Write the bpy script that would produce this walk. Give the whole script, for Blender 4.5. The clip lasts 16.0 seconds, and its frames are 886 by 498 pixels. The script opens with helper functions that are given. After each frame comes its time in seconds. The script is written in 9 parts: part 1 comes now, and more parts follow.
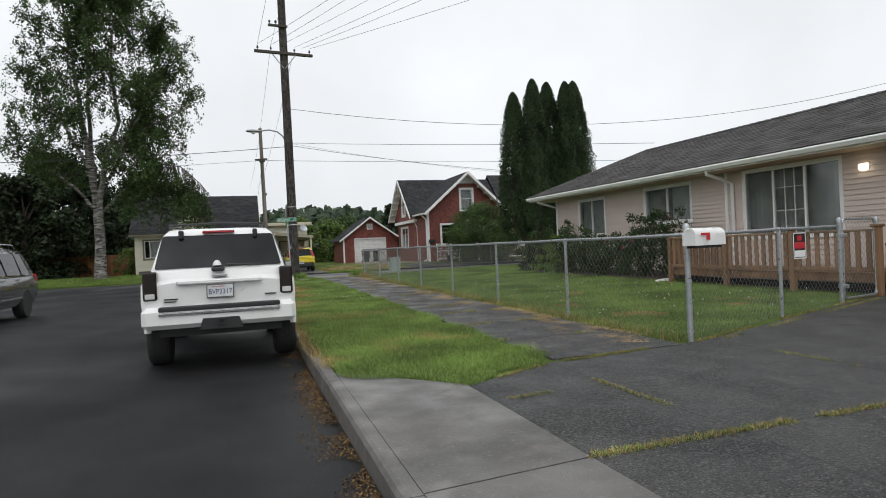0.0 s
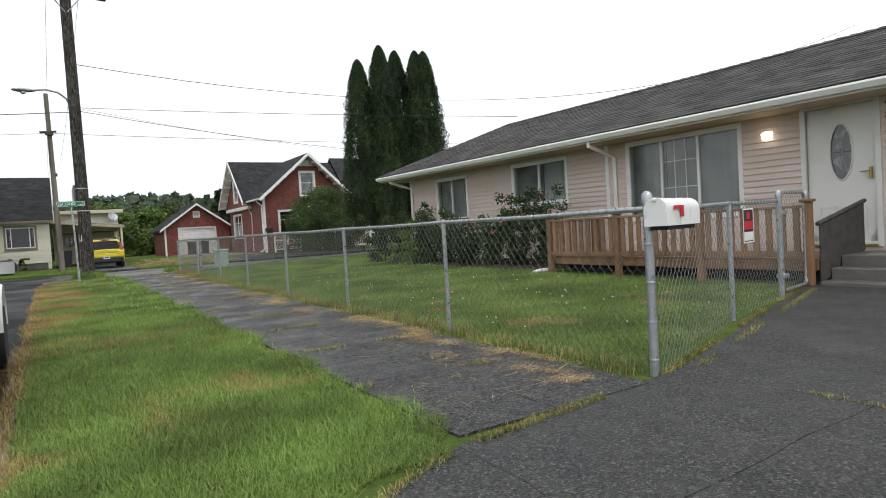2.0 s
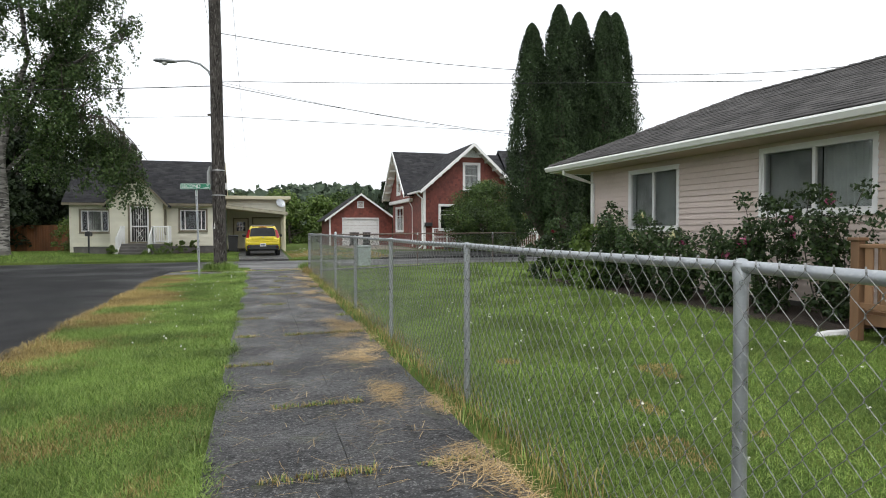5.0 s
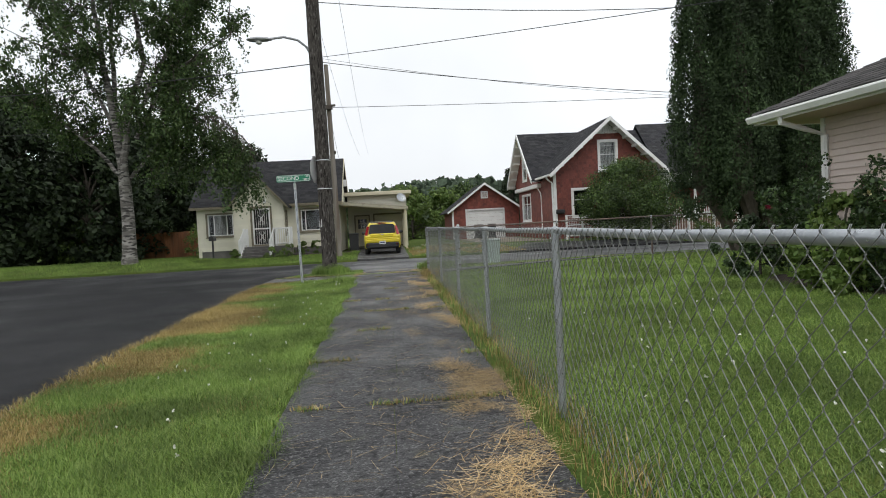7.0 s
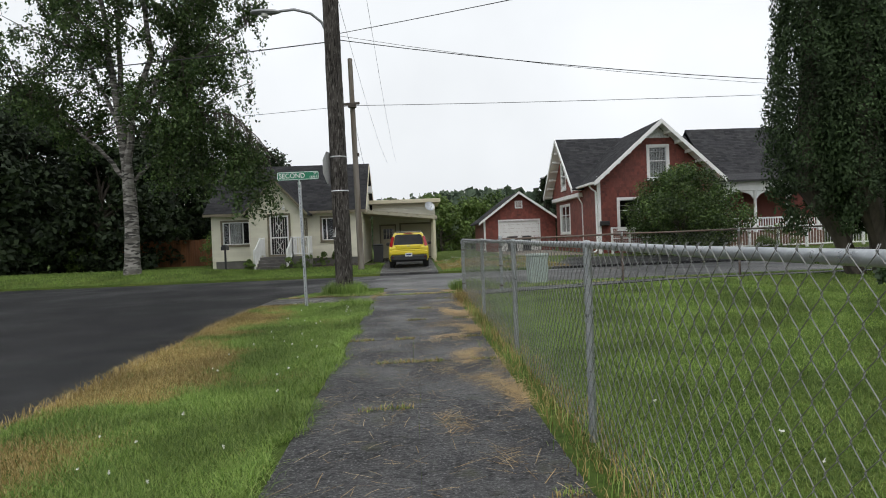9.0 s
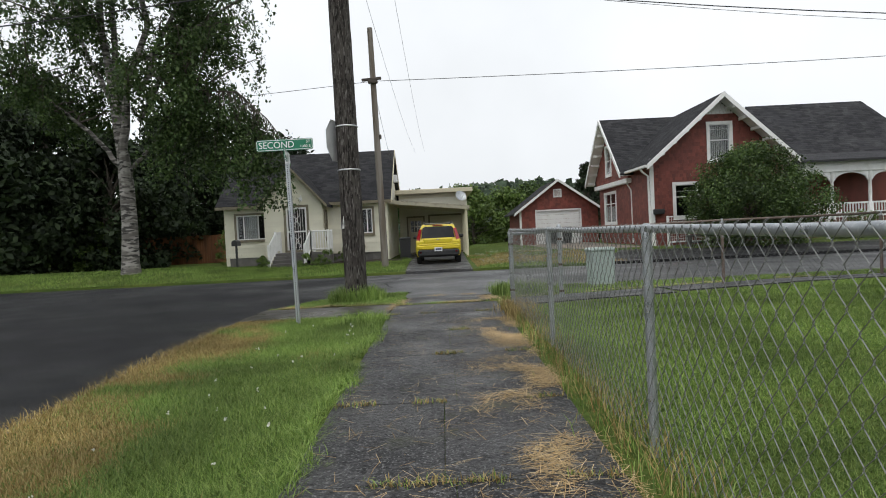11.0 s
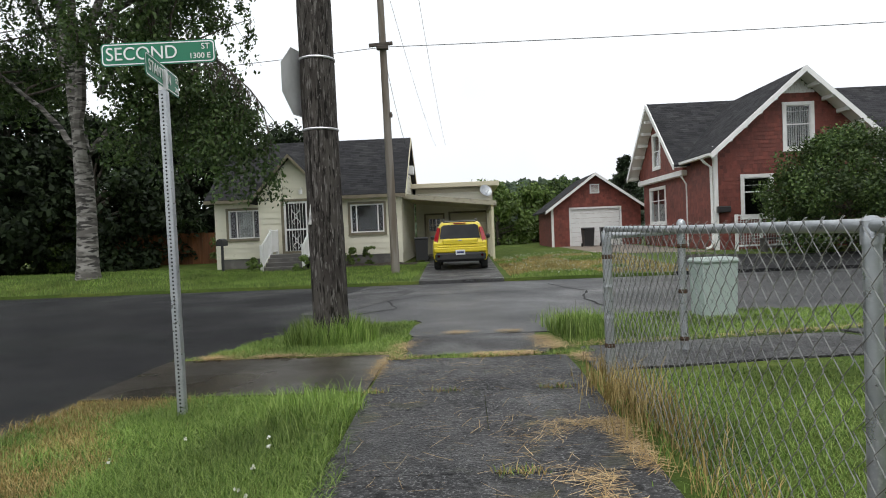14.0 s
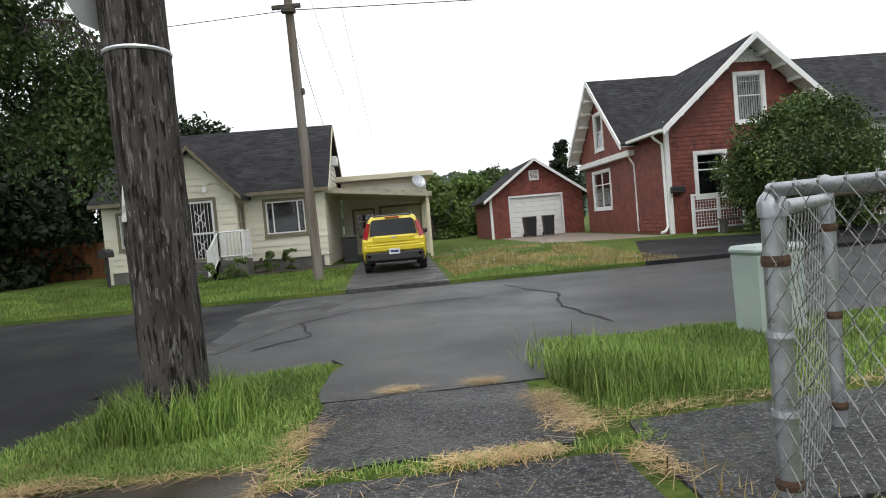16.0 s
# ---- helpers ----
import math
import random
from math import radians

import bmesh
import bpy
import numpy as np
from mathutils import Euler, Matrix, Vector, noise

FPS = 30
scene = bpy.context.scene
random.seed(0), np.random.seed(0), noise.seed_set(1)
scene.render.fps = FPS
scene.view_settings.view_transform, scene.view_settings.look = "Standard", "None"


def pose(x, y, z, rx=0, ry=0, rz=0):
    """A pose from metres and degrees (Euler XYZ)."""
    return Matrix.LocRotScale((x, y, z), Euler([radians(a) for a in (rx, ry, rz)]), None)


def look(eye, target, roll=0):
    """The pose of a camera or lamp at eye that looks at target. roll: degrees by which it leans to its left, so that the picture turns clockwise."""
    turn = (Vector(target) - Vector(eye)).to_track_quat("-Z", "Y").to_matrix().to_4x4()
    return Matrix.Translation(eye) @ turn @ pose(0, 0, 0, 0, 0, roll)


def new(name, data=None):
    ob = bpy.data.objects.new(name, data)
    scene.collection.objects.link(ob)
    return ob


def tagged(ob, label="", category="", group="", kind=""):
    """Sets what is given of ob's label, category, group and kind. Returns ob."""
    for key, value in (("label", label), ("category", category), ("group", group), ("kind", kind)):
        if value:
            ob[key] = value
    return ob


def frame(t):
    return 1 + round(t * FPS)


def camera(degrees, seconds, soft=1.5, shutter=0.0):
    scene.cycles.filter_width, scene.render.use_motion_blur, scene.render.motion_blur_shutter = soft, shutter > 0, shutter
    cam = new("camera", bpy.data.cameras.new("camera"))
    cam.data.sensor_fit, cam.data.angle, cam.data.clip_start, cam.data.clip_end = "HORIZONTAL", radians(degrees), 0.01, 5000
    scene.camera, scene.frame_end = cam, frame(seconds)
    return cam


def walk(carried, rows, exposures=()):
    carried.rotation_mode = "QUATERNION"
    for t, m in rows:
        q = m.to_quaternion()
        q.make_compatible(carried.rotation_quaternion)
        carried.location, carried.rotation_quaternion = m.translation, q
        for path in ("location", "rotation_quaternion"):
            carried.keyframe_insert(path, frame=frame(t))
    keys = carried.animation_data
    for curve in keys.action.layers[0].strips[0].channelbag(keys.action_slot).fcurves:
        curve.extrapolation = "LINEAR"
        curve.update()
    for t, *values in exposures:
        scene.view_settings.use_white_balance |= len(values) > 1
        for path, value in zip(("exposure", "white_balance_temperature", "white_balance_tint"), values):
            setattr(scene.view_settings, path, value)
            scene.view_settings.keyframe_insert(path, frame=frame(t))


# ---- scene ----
cam = camera(71.3, 16.0, soft=1.0)
PATH = [
    (0, (-4.808, -5.826, 1.138), (-4.19, -3.923, 1.133), -2.6),
    (0.5, (-4.713, -5.166, 1.143), (-3.899, -3.34, 1.098), -2.2),
    (1, (-4.375, -4.434, 1.122), (-3.472, -2.649, 1.135), -2.8),
    (1.5, (-4.067, -3.699, 1.08), (-3.111, -1.942, 1.053), -1.8),
    (2, (-3.678, -3.008, 1.112), (-2.611, -1.318, 1.042), -3.4),
    (2.5, (-3.301, -2.34, 1.141), (-2.237, -0.648, 1.081), -2.7),
    (3, (-2.896, -1.664, 1.146), (-1.76, -0.02, 1.063), -2.2),
    (3.5, (-2.466, -1.007, 1.167), (-1.377, 0.668, 1.068), -2.7),
    (4, (-2.055, -0.325, 1.209), (-0.97, 1.352, 1.109), -2.0),
    (4.5, (-1.697, 0.362, 1.266), (-0.904, 2.197, 1.199), -1.7),
    (5, (-1.529, 1.117, 1.288), (-0.952, 3.031, 1.228), -0.2),
    (5.2, (-1.468, 1.455, 1.241), (-1.054, 3.411, 1.205), -0.6),
    (7.5, (-1.026, 5.296, 1.255), (-0.846, 7.285, 1.173), -3.0),
    (8, (-1.014, 5.991, 1.276), (-0.785, 7.977, 1.213), -2.2),
    (8.5, (-0.958, 6.733, 1.249), (-0.731, 8.72, 1.222), -2.8),
    (9, (-1.027, 7.515, 1.259), (-0.93, 9.512, 1.222), -2.2),
    (11.3, (-1.018, 11.051, 1.221), (-1.02, 13.051, 1.166), -2.8),
    (11.5, (-0.957, 11.269, 1.233), (-0.9, 13.268, 1.195), -2.6),
    (12, (-0.923, 12.007, 1.249), (-0.881, 14.006, 1.203), -2.6),
    (12.5, (-0.959, 12.703, 1.263), (-0.814, 14.697, 1.258), -1.9),
    (13, (-0.979, 13.45, 1.268), (-0.96, 15.449, 1.237), -1.9),
    (13.5, (-1.051, 14.178, 1.27), (-1.029, 16.177, 1.225), -1.6),
    (14, (-1.101, 14.975, 1.225), (-1.169, 16.974, 1.171), -2.3),
    (14.5, (-1.158, 15.708, 1.24), (-1.186, 17.707, 1.172), -2.0),
    (15, (-1.112, 16.45, 1.194), (-1.139, 18.449, 1.134), -3.3),
    (15.5, (-1.116, 17.123, 1.211), (-0.97, 19.115, 1.117), -1.3),
    (16, (-1.135, 17.827, 1.188), (-0.989, 19.82, 1.107), -5.0),
]
walk(cam, [(t, look(eye, target, roll)) for t, eye, target, roll in PATH],
     [(0, -0.2), (1.5, -0.02), (2.5, 0.25), (3.5, 0.5), (4.5, 0.55), (5, 0.25), (5.2, 0.2), (7.5, -0.1), (9, -0.15), (12, -0.08), (14, 0.05), (16, 0.2)])

# ---------- world and sun: bright overcast ----------
SUN_EL, SUN_ROT = 55.0, 210.0
world = bpy.data.worlds.new("overcast_sky")
scene.world = world
world.use_nodes = True
wn = world.node_tree.nodes
wl = world.node_tree.links
wn.clear()
w_out = wn.new("ShaderNodeOutputWorld")
w_bg = wn.new("ShaderNodeBackground")
w_sky = wn.new("ShaderNodeTexSky")
w_sky.sky_type = "NISHITA"
w_sky.sun_disc = False
w_sky.sun_elevation = radians(SUN_EL)
w_sky.sun_rotation = radians(SUN_ROT)
w_sky.dust_density = 6.0
# a closed layer of cloud: the blue is greyed out, with slow brighter and duller drifts
w_hsv = wn.new("ShaderNodeHueSaturation")
w_hsv.inputs["Saturation"].default_value = 0.10
w_co = wn.new("ShaderNodeTexCoord")
w_no = wn.new("ShaderNodeTexNoise")
w_no.inputs["Scale"].default_value = 2.2
w_no.inputs["Detail"].default_value = 5.0
w_ra = wn.new("ShaderNodeMapRange")
w_ra.inputs["From Min"].default_value = 0.3
w_ra.inputs["From Max"].default_value = 0.7
w_ra.inputs["To Min"].default_value = 0.88
w_ra.inputs["To Max"].default_value = 1.06
w_mix = wn.new("ShaderNodeMix")
w_mix.data_type = "RGBA"
w_mix.inputs[0].default_value = 0.75
w_mix.inputs[7].default_value = (7.6, 7.9, 8.2, 1)
w_mul = wn.new("ShaderNodeVectorMath")
w_mul.operation = "SCALE"
wl.new(w_sky.outputs[0], w_hsv.inputs["Color"])
wl.new(w_hsv.outputs[0], w_mix.inputs[6])
wl.new(w_co.outputs["Generated"], w_no.inputs["Vector"])
wl.new(w_no.outputs[0], w_ra.inputs[0])
wl.new(w_mix.outputs[2], w_mul.inputs[0])
wl.new(w_ra.outputs[0], w_mul.inputs["Scale"])
wl.new(w_mul.outputs[0], w_bg.inputs["Color"])
w_bg.inputs["Strength"].default_value = 0.165
wl.new(w_bg.outputs[0], w_out.inputs[0])

sun_data = bpy.data.lights.new("sun", "SUN")
sun_data.energy = 0.6
sun_data.angle = radians(25)
sun_data.color = (1.0, 0.97, 0.93)
sun = new("sun", sun_data)
sun.matrix_world = look((0, 0, 60), (0 - 20, 30, 0))


# ---------- mesh tools ----------
class Mesh:
    """Gathers vertices and faces of one part."""

    def __init__(self):
        self.v, self.f = [], []

    def add(self, verts, faces):
        o = len(self.v)
        self.v += [tuple(p) for p in verts]
        self.f += [tuple(i + o for i in fc) for fc in faces]
        return self

    def box(self, x0, y0, z0, x1, y1, z1, m=None):
        p = [(x0, y0, z0), (x1, y0, z0), (x1, y1, z0), (x0, y1, z0), (x0, y0, z1), (x1, y0, z1), (x1, y1, z1), (x0, y1, z1)]
        if m is not None:
            p = [m @ Vector(q) for q in p]
        return self.add(p, [(3, 2, 1, 0), (4, 5, 6, 7), (0, 1, 5, 4), (1, 2, 6, 5), (2, 3, 7, 6), (3, 0, 4, 7)])

    def bbox(self, x0, y0, z0, x1, y1, z1, b=0.01, m=None):
        """A box with chamfered edges."""
        b = min(b, (x1 - x0) / 2.01, (y1 - y0) / 2.01, (z1 - z0) / 2.01)
        bm = bmesh.new()
        bmesh.ops.create_cube(bm, size=1)
        for v in bm.verts:
            v.co = Vector((x0 if v.co.x < 0 else x1, y0 if v.co.y < 0 else y1, z0 if v.co.z < 0 else z1))
        bmesh.ops.bevel(bm, geom=bm.edges[:], offset=b, segments=1, affect="EDGES")
        bm.verts.ensure_lookup_table()
        pts = [v.co.copy() if m is None else m @ v.co for v in bm.verts]
        fcs = [[v.index for v in fc.verts] for fc in bm.faces]
        bm.free()
        return self.add(pts, fcs)

    def prism(self, outline, axis, a, b, m=None):
        """Sweeps a 2D outline along an axis from a to b. axis 'x': outline is (y, z); 'y': (x, z); 'z': (x, y)."""
        def put(p, t):
            q = (t, p[0], p[1]) if axis == "x" else (p[0], t, p[1]) if axis == "y" else (p[0], p[1], t)
            return q if m is None else m @ Vector(q)
        n = len(outline)
        vs = [put(p, a) for p in outline] + [put(p, b) for p in outline]
        fs = [(i, (i + 1) % n, n + (i + 1) % n, n + i) for i in range(n)]
        fs += [tuple(range(n - 1, -1, -1)), tuple(range(n, 2 * n))]
        return self.add(vs, fs)

    def tube(self, pts, r, n=8, cap=True):
        """A round bar along points; r a number or one for each point."""
        pts = [Vector(p) for p in pts]
        rs = list(r) if isinstance(r, (list, tuple)) else [r] * len(pts)
        o = len(self.v)
        ref = None
        for i, p in enumerate(pts):
            d = (pts[min(i + 1, len(pts) - 1)] - pts[max(i - 1, 0)]).normalized()
            if ref is None:
                ref = Vector((0, 0, 1)) if abs(d.z) < 0.9 else Vector((1, 0, 0))
            u = d.cross(ref)
            u = u.normalized() if u.length > 1e-6 else d.orthogonal().normalized()
            w = u.cross(d).normalized()
            ref = w
            for k in range(n):
                a = 2 * math.pi * k / n
                self.v.append(tuple(p + (u * math.cos(a) + w * math.sin(a)) * rs[i]))
        for i in range(len(pts) - 1):
            for k in range(n):
                a, b = o + i * n + k, o + i * n + (k + 1) % n
                self.f.append((a, b, b + n, a + n))
        if cap:
            self.f.append(tuple(o + k for k in range(n - 1, -1, -1)))
            self.f.append(tuple(o + (len(pts) - 1) * n + k for k in range(n)))
        return self

    def lathe(self, profile, c=(0, 0, 0), n=16, m=None):
        """Turns (radius, height) pairs round the z axis at c."""
        o = len(self.v)
        for r, z in profile:
            for k in range(n):
                a = 2 * math.pi * k / n
                q = Vector((c[0] + r * math.cos(a), c[1] + r * math.sin(a), c[2] + z))
                self.v.append(tuple(q if m is None else m @ q))
        for i in range(len(profile) - 1):
            for k in range(n):
                a, b = o + i * n + k, o + i * n + (k + 1) % n
                self.f.append((a, b, b + n, a + n))
        self.f.append(tuple(o + k for k in range(n - 1, -1, -1)))
        self.f.append(tuple(o + (len(profile) - 1) * n + k for k in range(n)))
        return self

    def quad(self, a, b, c, d):
        return self.add([a, b, c, d], [(0, 1, 2, 3)])

    def loft(self, rings, closed=True, cap=True):
        """Skins rings of equal point counts."""
        o, n = len(self.v), len(rings[0])
        for rg in rings:
            self.v += [tuple(p) for p in rg]
        for i in range(len(rings) - 1):
            for k in range(n if closed else n - 1):
                a, b = o + i * n + k, o + i * n + (k + 1) % n
                self.f.append((a, b, b + n, a + n))
        if cap and closed:
            self.f.append(tuple(o + k for k in range(n - 1, -1, -1)))
            self.f.append(tuple(o + (len(rings) - 1) * n + k for k in range(n)))
        return self


def mesh_data(name, me, mat, smooth=False):
    d = bpy.data.meshes.new(name)
    d.from_pydata(me.v, [], me.f)
    d.validate(clean_customdata=False)
    if mat is not None:
        d.materials.append(mat)
    bm = bmesh.new()
    bm.from_mesh(d)
    bmesh.ops.recalc_face_normals(bm, faces=bm.faces[:])
    bm.to_mesh(d)
    bm.free()
    if smooth:
        d.polygons.foreach_set("use_smooth", [True] * len(d.polygons))
        d.set_sharp_from_angle(angle=radians(40))
    return d


def part(name, me, mat, parent=None, label="", smooth=False, m=None):
    """Links one mesh as one object, under a thing or a part."""
    ob = new(name, mesh_data(name, me, mat, smooth))
    if parent is not None:
        ob.parent = parent
    if m is not None:
        ob.matrix_basis = m
    if label:
        tagged(ob, label)
    return ob


def raw_part(name, me, mat, parent=None, label="", kind=""):
    """As part(), for large meshes whose faces already look outwards."""
    d = bpy.data.meshes.new(name)
    d.from_pydata(me.v, [], me.f)
    d.materials.append(mat)
    ob = new(name, d)
    if parent is not None:
        ob.parent = parent
    return tagged(ob, label, kind=kind)


def thing(name, label, category, m=None, group="", kind=""):
    ob = new(name)
    ob.empty_display_size = 0.2
    if m is not None:
        ob.matrix_basis = m
    return tagged(ob, label, category, group, kind)


def share(name, data, parent, m=None, mat=None):
    ob = new(name, data)
    ob.parent = parent
    if m is not None:
        ob.matrix_basis = m
    return ob


# ---------- materials ----------
def material(name, base, rough=0.6, metal=0.0, spots=(), bump=0.0, bump_scale=60.0, spec=0.5, rand=0.0, island=0.0, stretch=(1, 1, 1), coat=0.0, rough_var=0.0, rough_scale=2.0, bump_dist=0.01):
    """base: colour. spots: (scale, colour, low, high, detail) layers of noise in metres. rand, island: brightness spread between pieces."""
    mt = bpy.data.materials.new(name)
    mt.use_nodes = True
    nd, lk = mt.node_tree.nodes, mt.node_tree.links
    bs = nd["Principled BSDF"]
    bs.inputs["Roughness"].default_value = rough
    bs.inputs["Metallic"].default_value = metal
    bs.inputs["Specular IOR Level"].default_value = spec
    bs.inputs["Coat Weight"].default_value = coat
    bs.inputs["Coat Roughness"].default_value = 0.05
    geo = nd.new("ShaderNodeNewGeometry")
    mp = nd.new("ShaderNodeMapping")
    mp.inputs["Scale"].default_value = stretch
    lk.new(geo.outputs["Position"], mp.inputs["Vector"])
    rgb = nd.new("ShaderNodeRGB")
    rgb.outputs[0].default_value = (*base, 1)
    col = rgb.outputs[0]
    for sc, c2, lo, hi, det in spots:
        no = nd.new("ShaderNodeTexNoise")
        no.inputs["Scale"].default_value = sc
        no.inputs["Detail"].default_value = det
        lk.new(mp.outputs[0], no.inputs["Vector"])
        mr = nd.new("ShaderNodeMapRange")
        mr.inputs["From Min"].default_value = lo
        mr.inputs["From Max"].default_value = hi
        lk.new(no.outputs[0], mr.inputs[0])
        mx = nd.new("ShaderNodeMix")
        mx.data_type = "RGBA"
        lk.new(mr.outputs[0], mx.inputs[0])
        lk.new(col, mx.inputs[6])
        mx.inputs[7].default_value = (*c2, 1)
        col = mx.outputs[2]
    for amount, source in ((rand, "obj"), (island, "isl")):
        if amount:
            if source == "obj":
                inf = nd.new("ShaderNodeObjectInfo")
                src = inf.outputs["Random"]
            else:
                src = geo.outputs["Random Per Island"]
            mr = nd.new("ShaderNodeMapRange")
            mr.inputs["To Min"].default_value = 1 - amount
            mr.inputs["To Max"].default_value = 1 + amount
            lk.new(src, mr.inputs[0])
            vm = nd.new("ShaderNodeVectorMath")
            vm.operation = "SCALE"
            lk.new(col, vm.inputs[0])
            lk.new(mr.outputs[0], vm.inputs["Scale"])
            col = vm.outputs[0]
    lk.new(col, bs.inputs["Base Color"])
    if rough_var:
        no = nd.new("ShaderNodeTexNoise")
        no.inputs["Scale"].default_value = rough_scale
        no.inputs["Detail"].default_value = 6
        lk.new(mp.outputs[0], no.inputs["Vector"])
        mr = nd.new("ShaderNodeMapRange")
        mr.inputs["From Min"].default_value = 0.35
        mr.inputs["From Max"].default_value = 0.65
        mr.inputs["To Min"].default_value = max(0.03, rough - rough_var)
        mr.inputs["To Max"].default_value = min(1, rough + rough_var)
        lk.new(no.outputs[0], mr.inputs[0])
        lk.new(mr.outputs[0], bs.inputs["Roughness"])
    if bump:
        no = nd.new("ShaderNodeTexNoise")
        no.inputs["Scale"].default_value = bump_scale
        no.inputs["Detail"].default_value = 5
        lk.new(mp.outputs[0], no.inputs["Vector"])
        bp = nd.new("ShaderNodeBump")
        bp.inputs["Strength"].default_value = bump
        bp.inputs["Distance"].default_value = bump_dist
        lk.new(no.outputs[0], bp.inputs["Height"])
        lk.new(bp.outputs[0], bs.inputs["Normal"])
    return mt


def glass_material(name, tint, rough=0.03):
    mt = bpy.data.materials.new(name)
    mt.use_nodes = True
    bs = mt.node_tree.nodes["Principled BSDF"]
    bs.inputs["Base Color"].default_value = (*tint, 1)
    bs.inputs["Roughness"].default_value = rough
    bs.inputs["Transmission Weight"].default_value = 1.0
    bs.inputs["IOR"].default_value = 1.45
    return mt


asphalt = material("wet_asphalt", (0.012, 0.0122, 0.0135), 0.55, spots=[(1.1, (0.020, 0.020, 0.021), 0.4, 0.65, 4), (130, (0.05, 0.05, 0.051), 0.64, 0.74, 2)], bump=0.8, bump_scale=120, rough_var=0.2, rough_scale=0.35, spec=0.15)
path_asphalt = material("old_damp_path_asphalt", (0.017, 0.017, 0.019), 0.56, spots=[(1.3, (0.038, 0.037, 0.038), 0.42, 0.62, 5), (30, (0.065, 0.064, 0.064), 0.54, 0.62, 4), (70, (0.17, 0.17, 0.168), 0.58, 0.64, 2), (18, (0.005, 0.005, 0.006), 0.55, 0.64, 5), (3.5, (0.045, 0.048, 0.026), 0.60, 0.74, 5)], bump=1.0, bump_scale=48, rough_var=0.2, rough_scale=1.4, bump_dist=0.03, spec=0.45)
drive_asphalt = material("worn_driveway_asphalt", (0.022, 0.022, 0.023), 0.62, spots=[(0.9, (0.04, 0.039, 0.038), 0.42, 0.66, 5), (34, (0.065, 0.064, 0.062), 0.54, 0.62, 3), (70, (0.14, 0.14, 0.135), 0.59, 0.66, 2), (55, (0.006, 0.006, 0.006), 0.55, 0.61, 2)], bump=1.0, bump_scale=60, rough_var=0.2, rough_scale=1.1, bump_dist=0.018)
concrete = material("damp_concrete", (0.13, 0.122, 0.113), 0.5, spots=[(1.0, (0.085, 0.08, 0.075), 0.4, 0.65, 5), (3.0, (0.16, 0.15, 0.14), 0.55, 0.72, 5), (45, (0.2, 0.19, 0.18), 0.6, 0.75, 3)], bump=0.35, bump_scale=90, rough_var=0.2)
wet_concrete = material("wet_dirty_concrete", (0.042, 0.035, 0.027), 0.34, spots=[(1.0, (0.028, 0.024, 0.019), 0.4, 0.65, 5), (2.2, (0.06, 0.053, 0.042), 0.55, 0.7, 5), (60, (0.07, 0.065, 0.06), 0.62, 0.75, 3)], bump=0.3, bump_scale=90, rough_var=0.15, rough_scale=1.5, spec=0.25)
cross_asphalt = material("rain_wet_cross_street_asphalt", (0.022, 0.0225, 0.024), 0.47, spots=[(0.7, (0.034, 0.034, 0.035), 0.42, 0.62, 5), (50, (0.07, 0.07, 0.07), 0.56, 0.66, 3), (90, (0.008, 0.008, 0.009), 0.56, 0.66, 2)], bump=0.7, bump_scale=90, rough_var=0.16, rough_scale=0.45, spec=0.45)
soil_grass = material("turf_under_grass", (0.075, 0.115, 0.025), 0.95, spots=[(0.8, (0.12, 0.155, 0.036), 0.42, 0.64, 5), (14, (0.05, 0.08, 0.018), 0.5, 0.7, 4), (2.2, (0.14, 0.11, 0.04), 0.66, 0.78, 5)], bump=1.0, bump_scale=45, bump_dist=0.03, spec=0.1)
white_paint = material("white_trim_paint", (0.78, 0.78, 0.77), 0.45, spots=[(3, (0.68, 0.68, 0.66), 0.5, 0.75, 5)], bump=0.1, bump_scale=40)
siding_cream = material("cream_pink_vinyl_siding", (0.60, 0.50, 0.45), 0.5, spots=[(1.3, (0.55, 0.46, 0.41), 0.45, 0.7, 4), (20, (0.62, 0.525, 0.475), 0.5, 0.7, 3)], bump=0.12, bump_scale=50, rand=0.03)
siding_yellow = material("pale_yellow_painted_siding", (0.70, 0.675, 0.555), 0.55, spots=[(1.2, (0.63, 0.60, 0.49), 0.45, 0.7, 5), (6, (0.45, 0.43, 0.34), 0.66, 0.8, 5)], bump=0.15, bump_scale=30, rand=0.04)
shingle_red = material("red_brown_painted_shingle", (0.185, 0.048, 0.034), 0.7, spots=[(3, (0.14, 0.038, 0.028), 0.4, 0.65, 5), (30, (0.22, 0.062, 0.043), 0.55, 0.75, 3)], bump=0.3, bump_scale=60, rand=0.14, island=0.26, stretch=(1, 1, 0.4))
roof_dark = material("dark_grey_roof_shingle", (0.030, 0.030, 0.033), 0.95, spots=[(1.2, (0.042, 0.042, 0.044), 0.42, 0.66, 4), (60, (0.07, 0.07, 0.07), 0.62, 0.75, 2)], bump=0.7, bump_scale=90, rand=0.22, island=0.3, spec=0.2)
roof_grey = material("weathered_grey_brown_roof_shingle", (0.060, 0.057, 0.056), 0.9, spots=[(1.4, (0.078, 0.074, 0.072), 0.42, 0.66, 4), (60, (0.14, 0.135, 0.13), 0.6, 0.75, 2)], bump=0.7, bump_scale=90, rand=0.12, island=0.3, spec=0.2)
galvanised = material("dull_galvanised_steel", (0.42, 0.44, 0.46), 0.42, 0.75, spots=[(9, (0.34, 0.36, 0.38), 0.4, 0.65, 5), (70, (0.5, 0.52, 0.53), 0.55, 0.75, 2)], bump=0.05, bump_scale=150, rough_var=0.15, rough_scale=20)
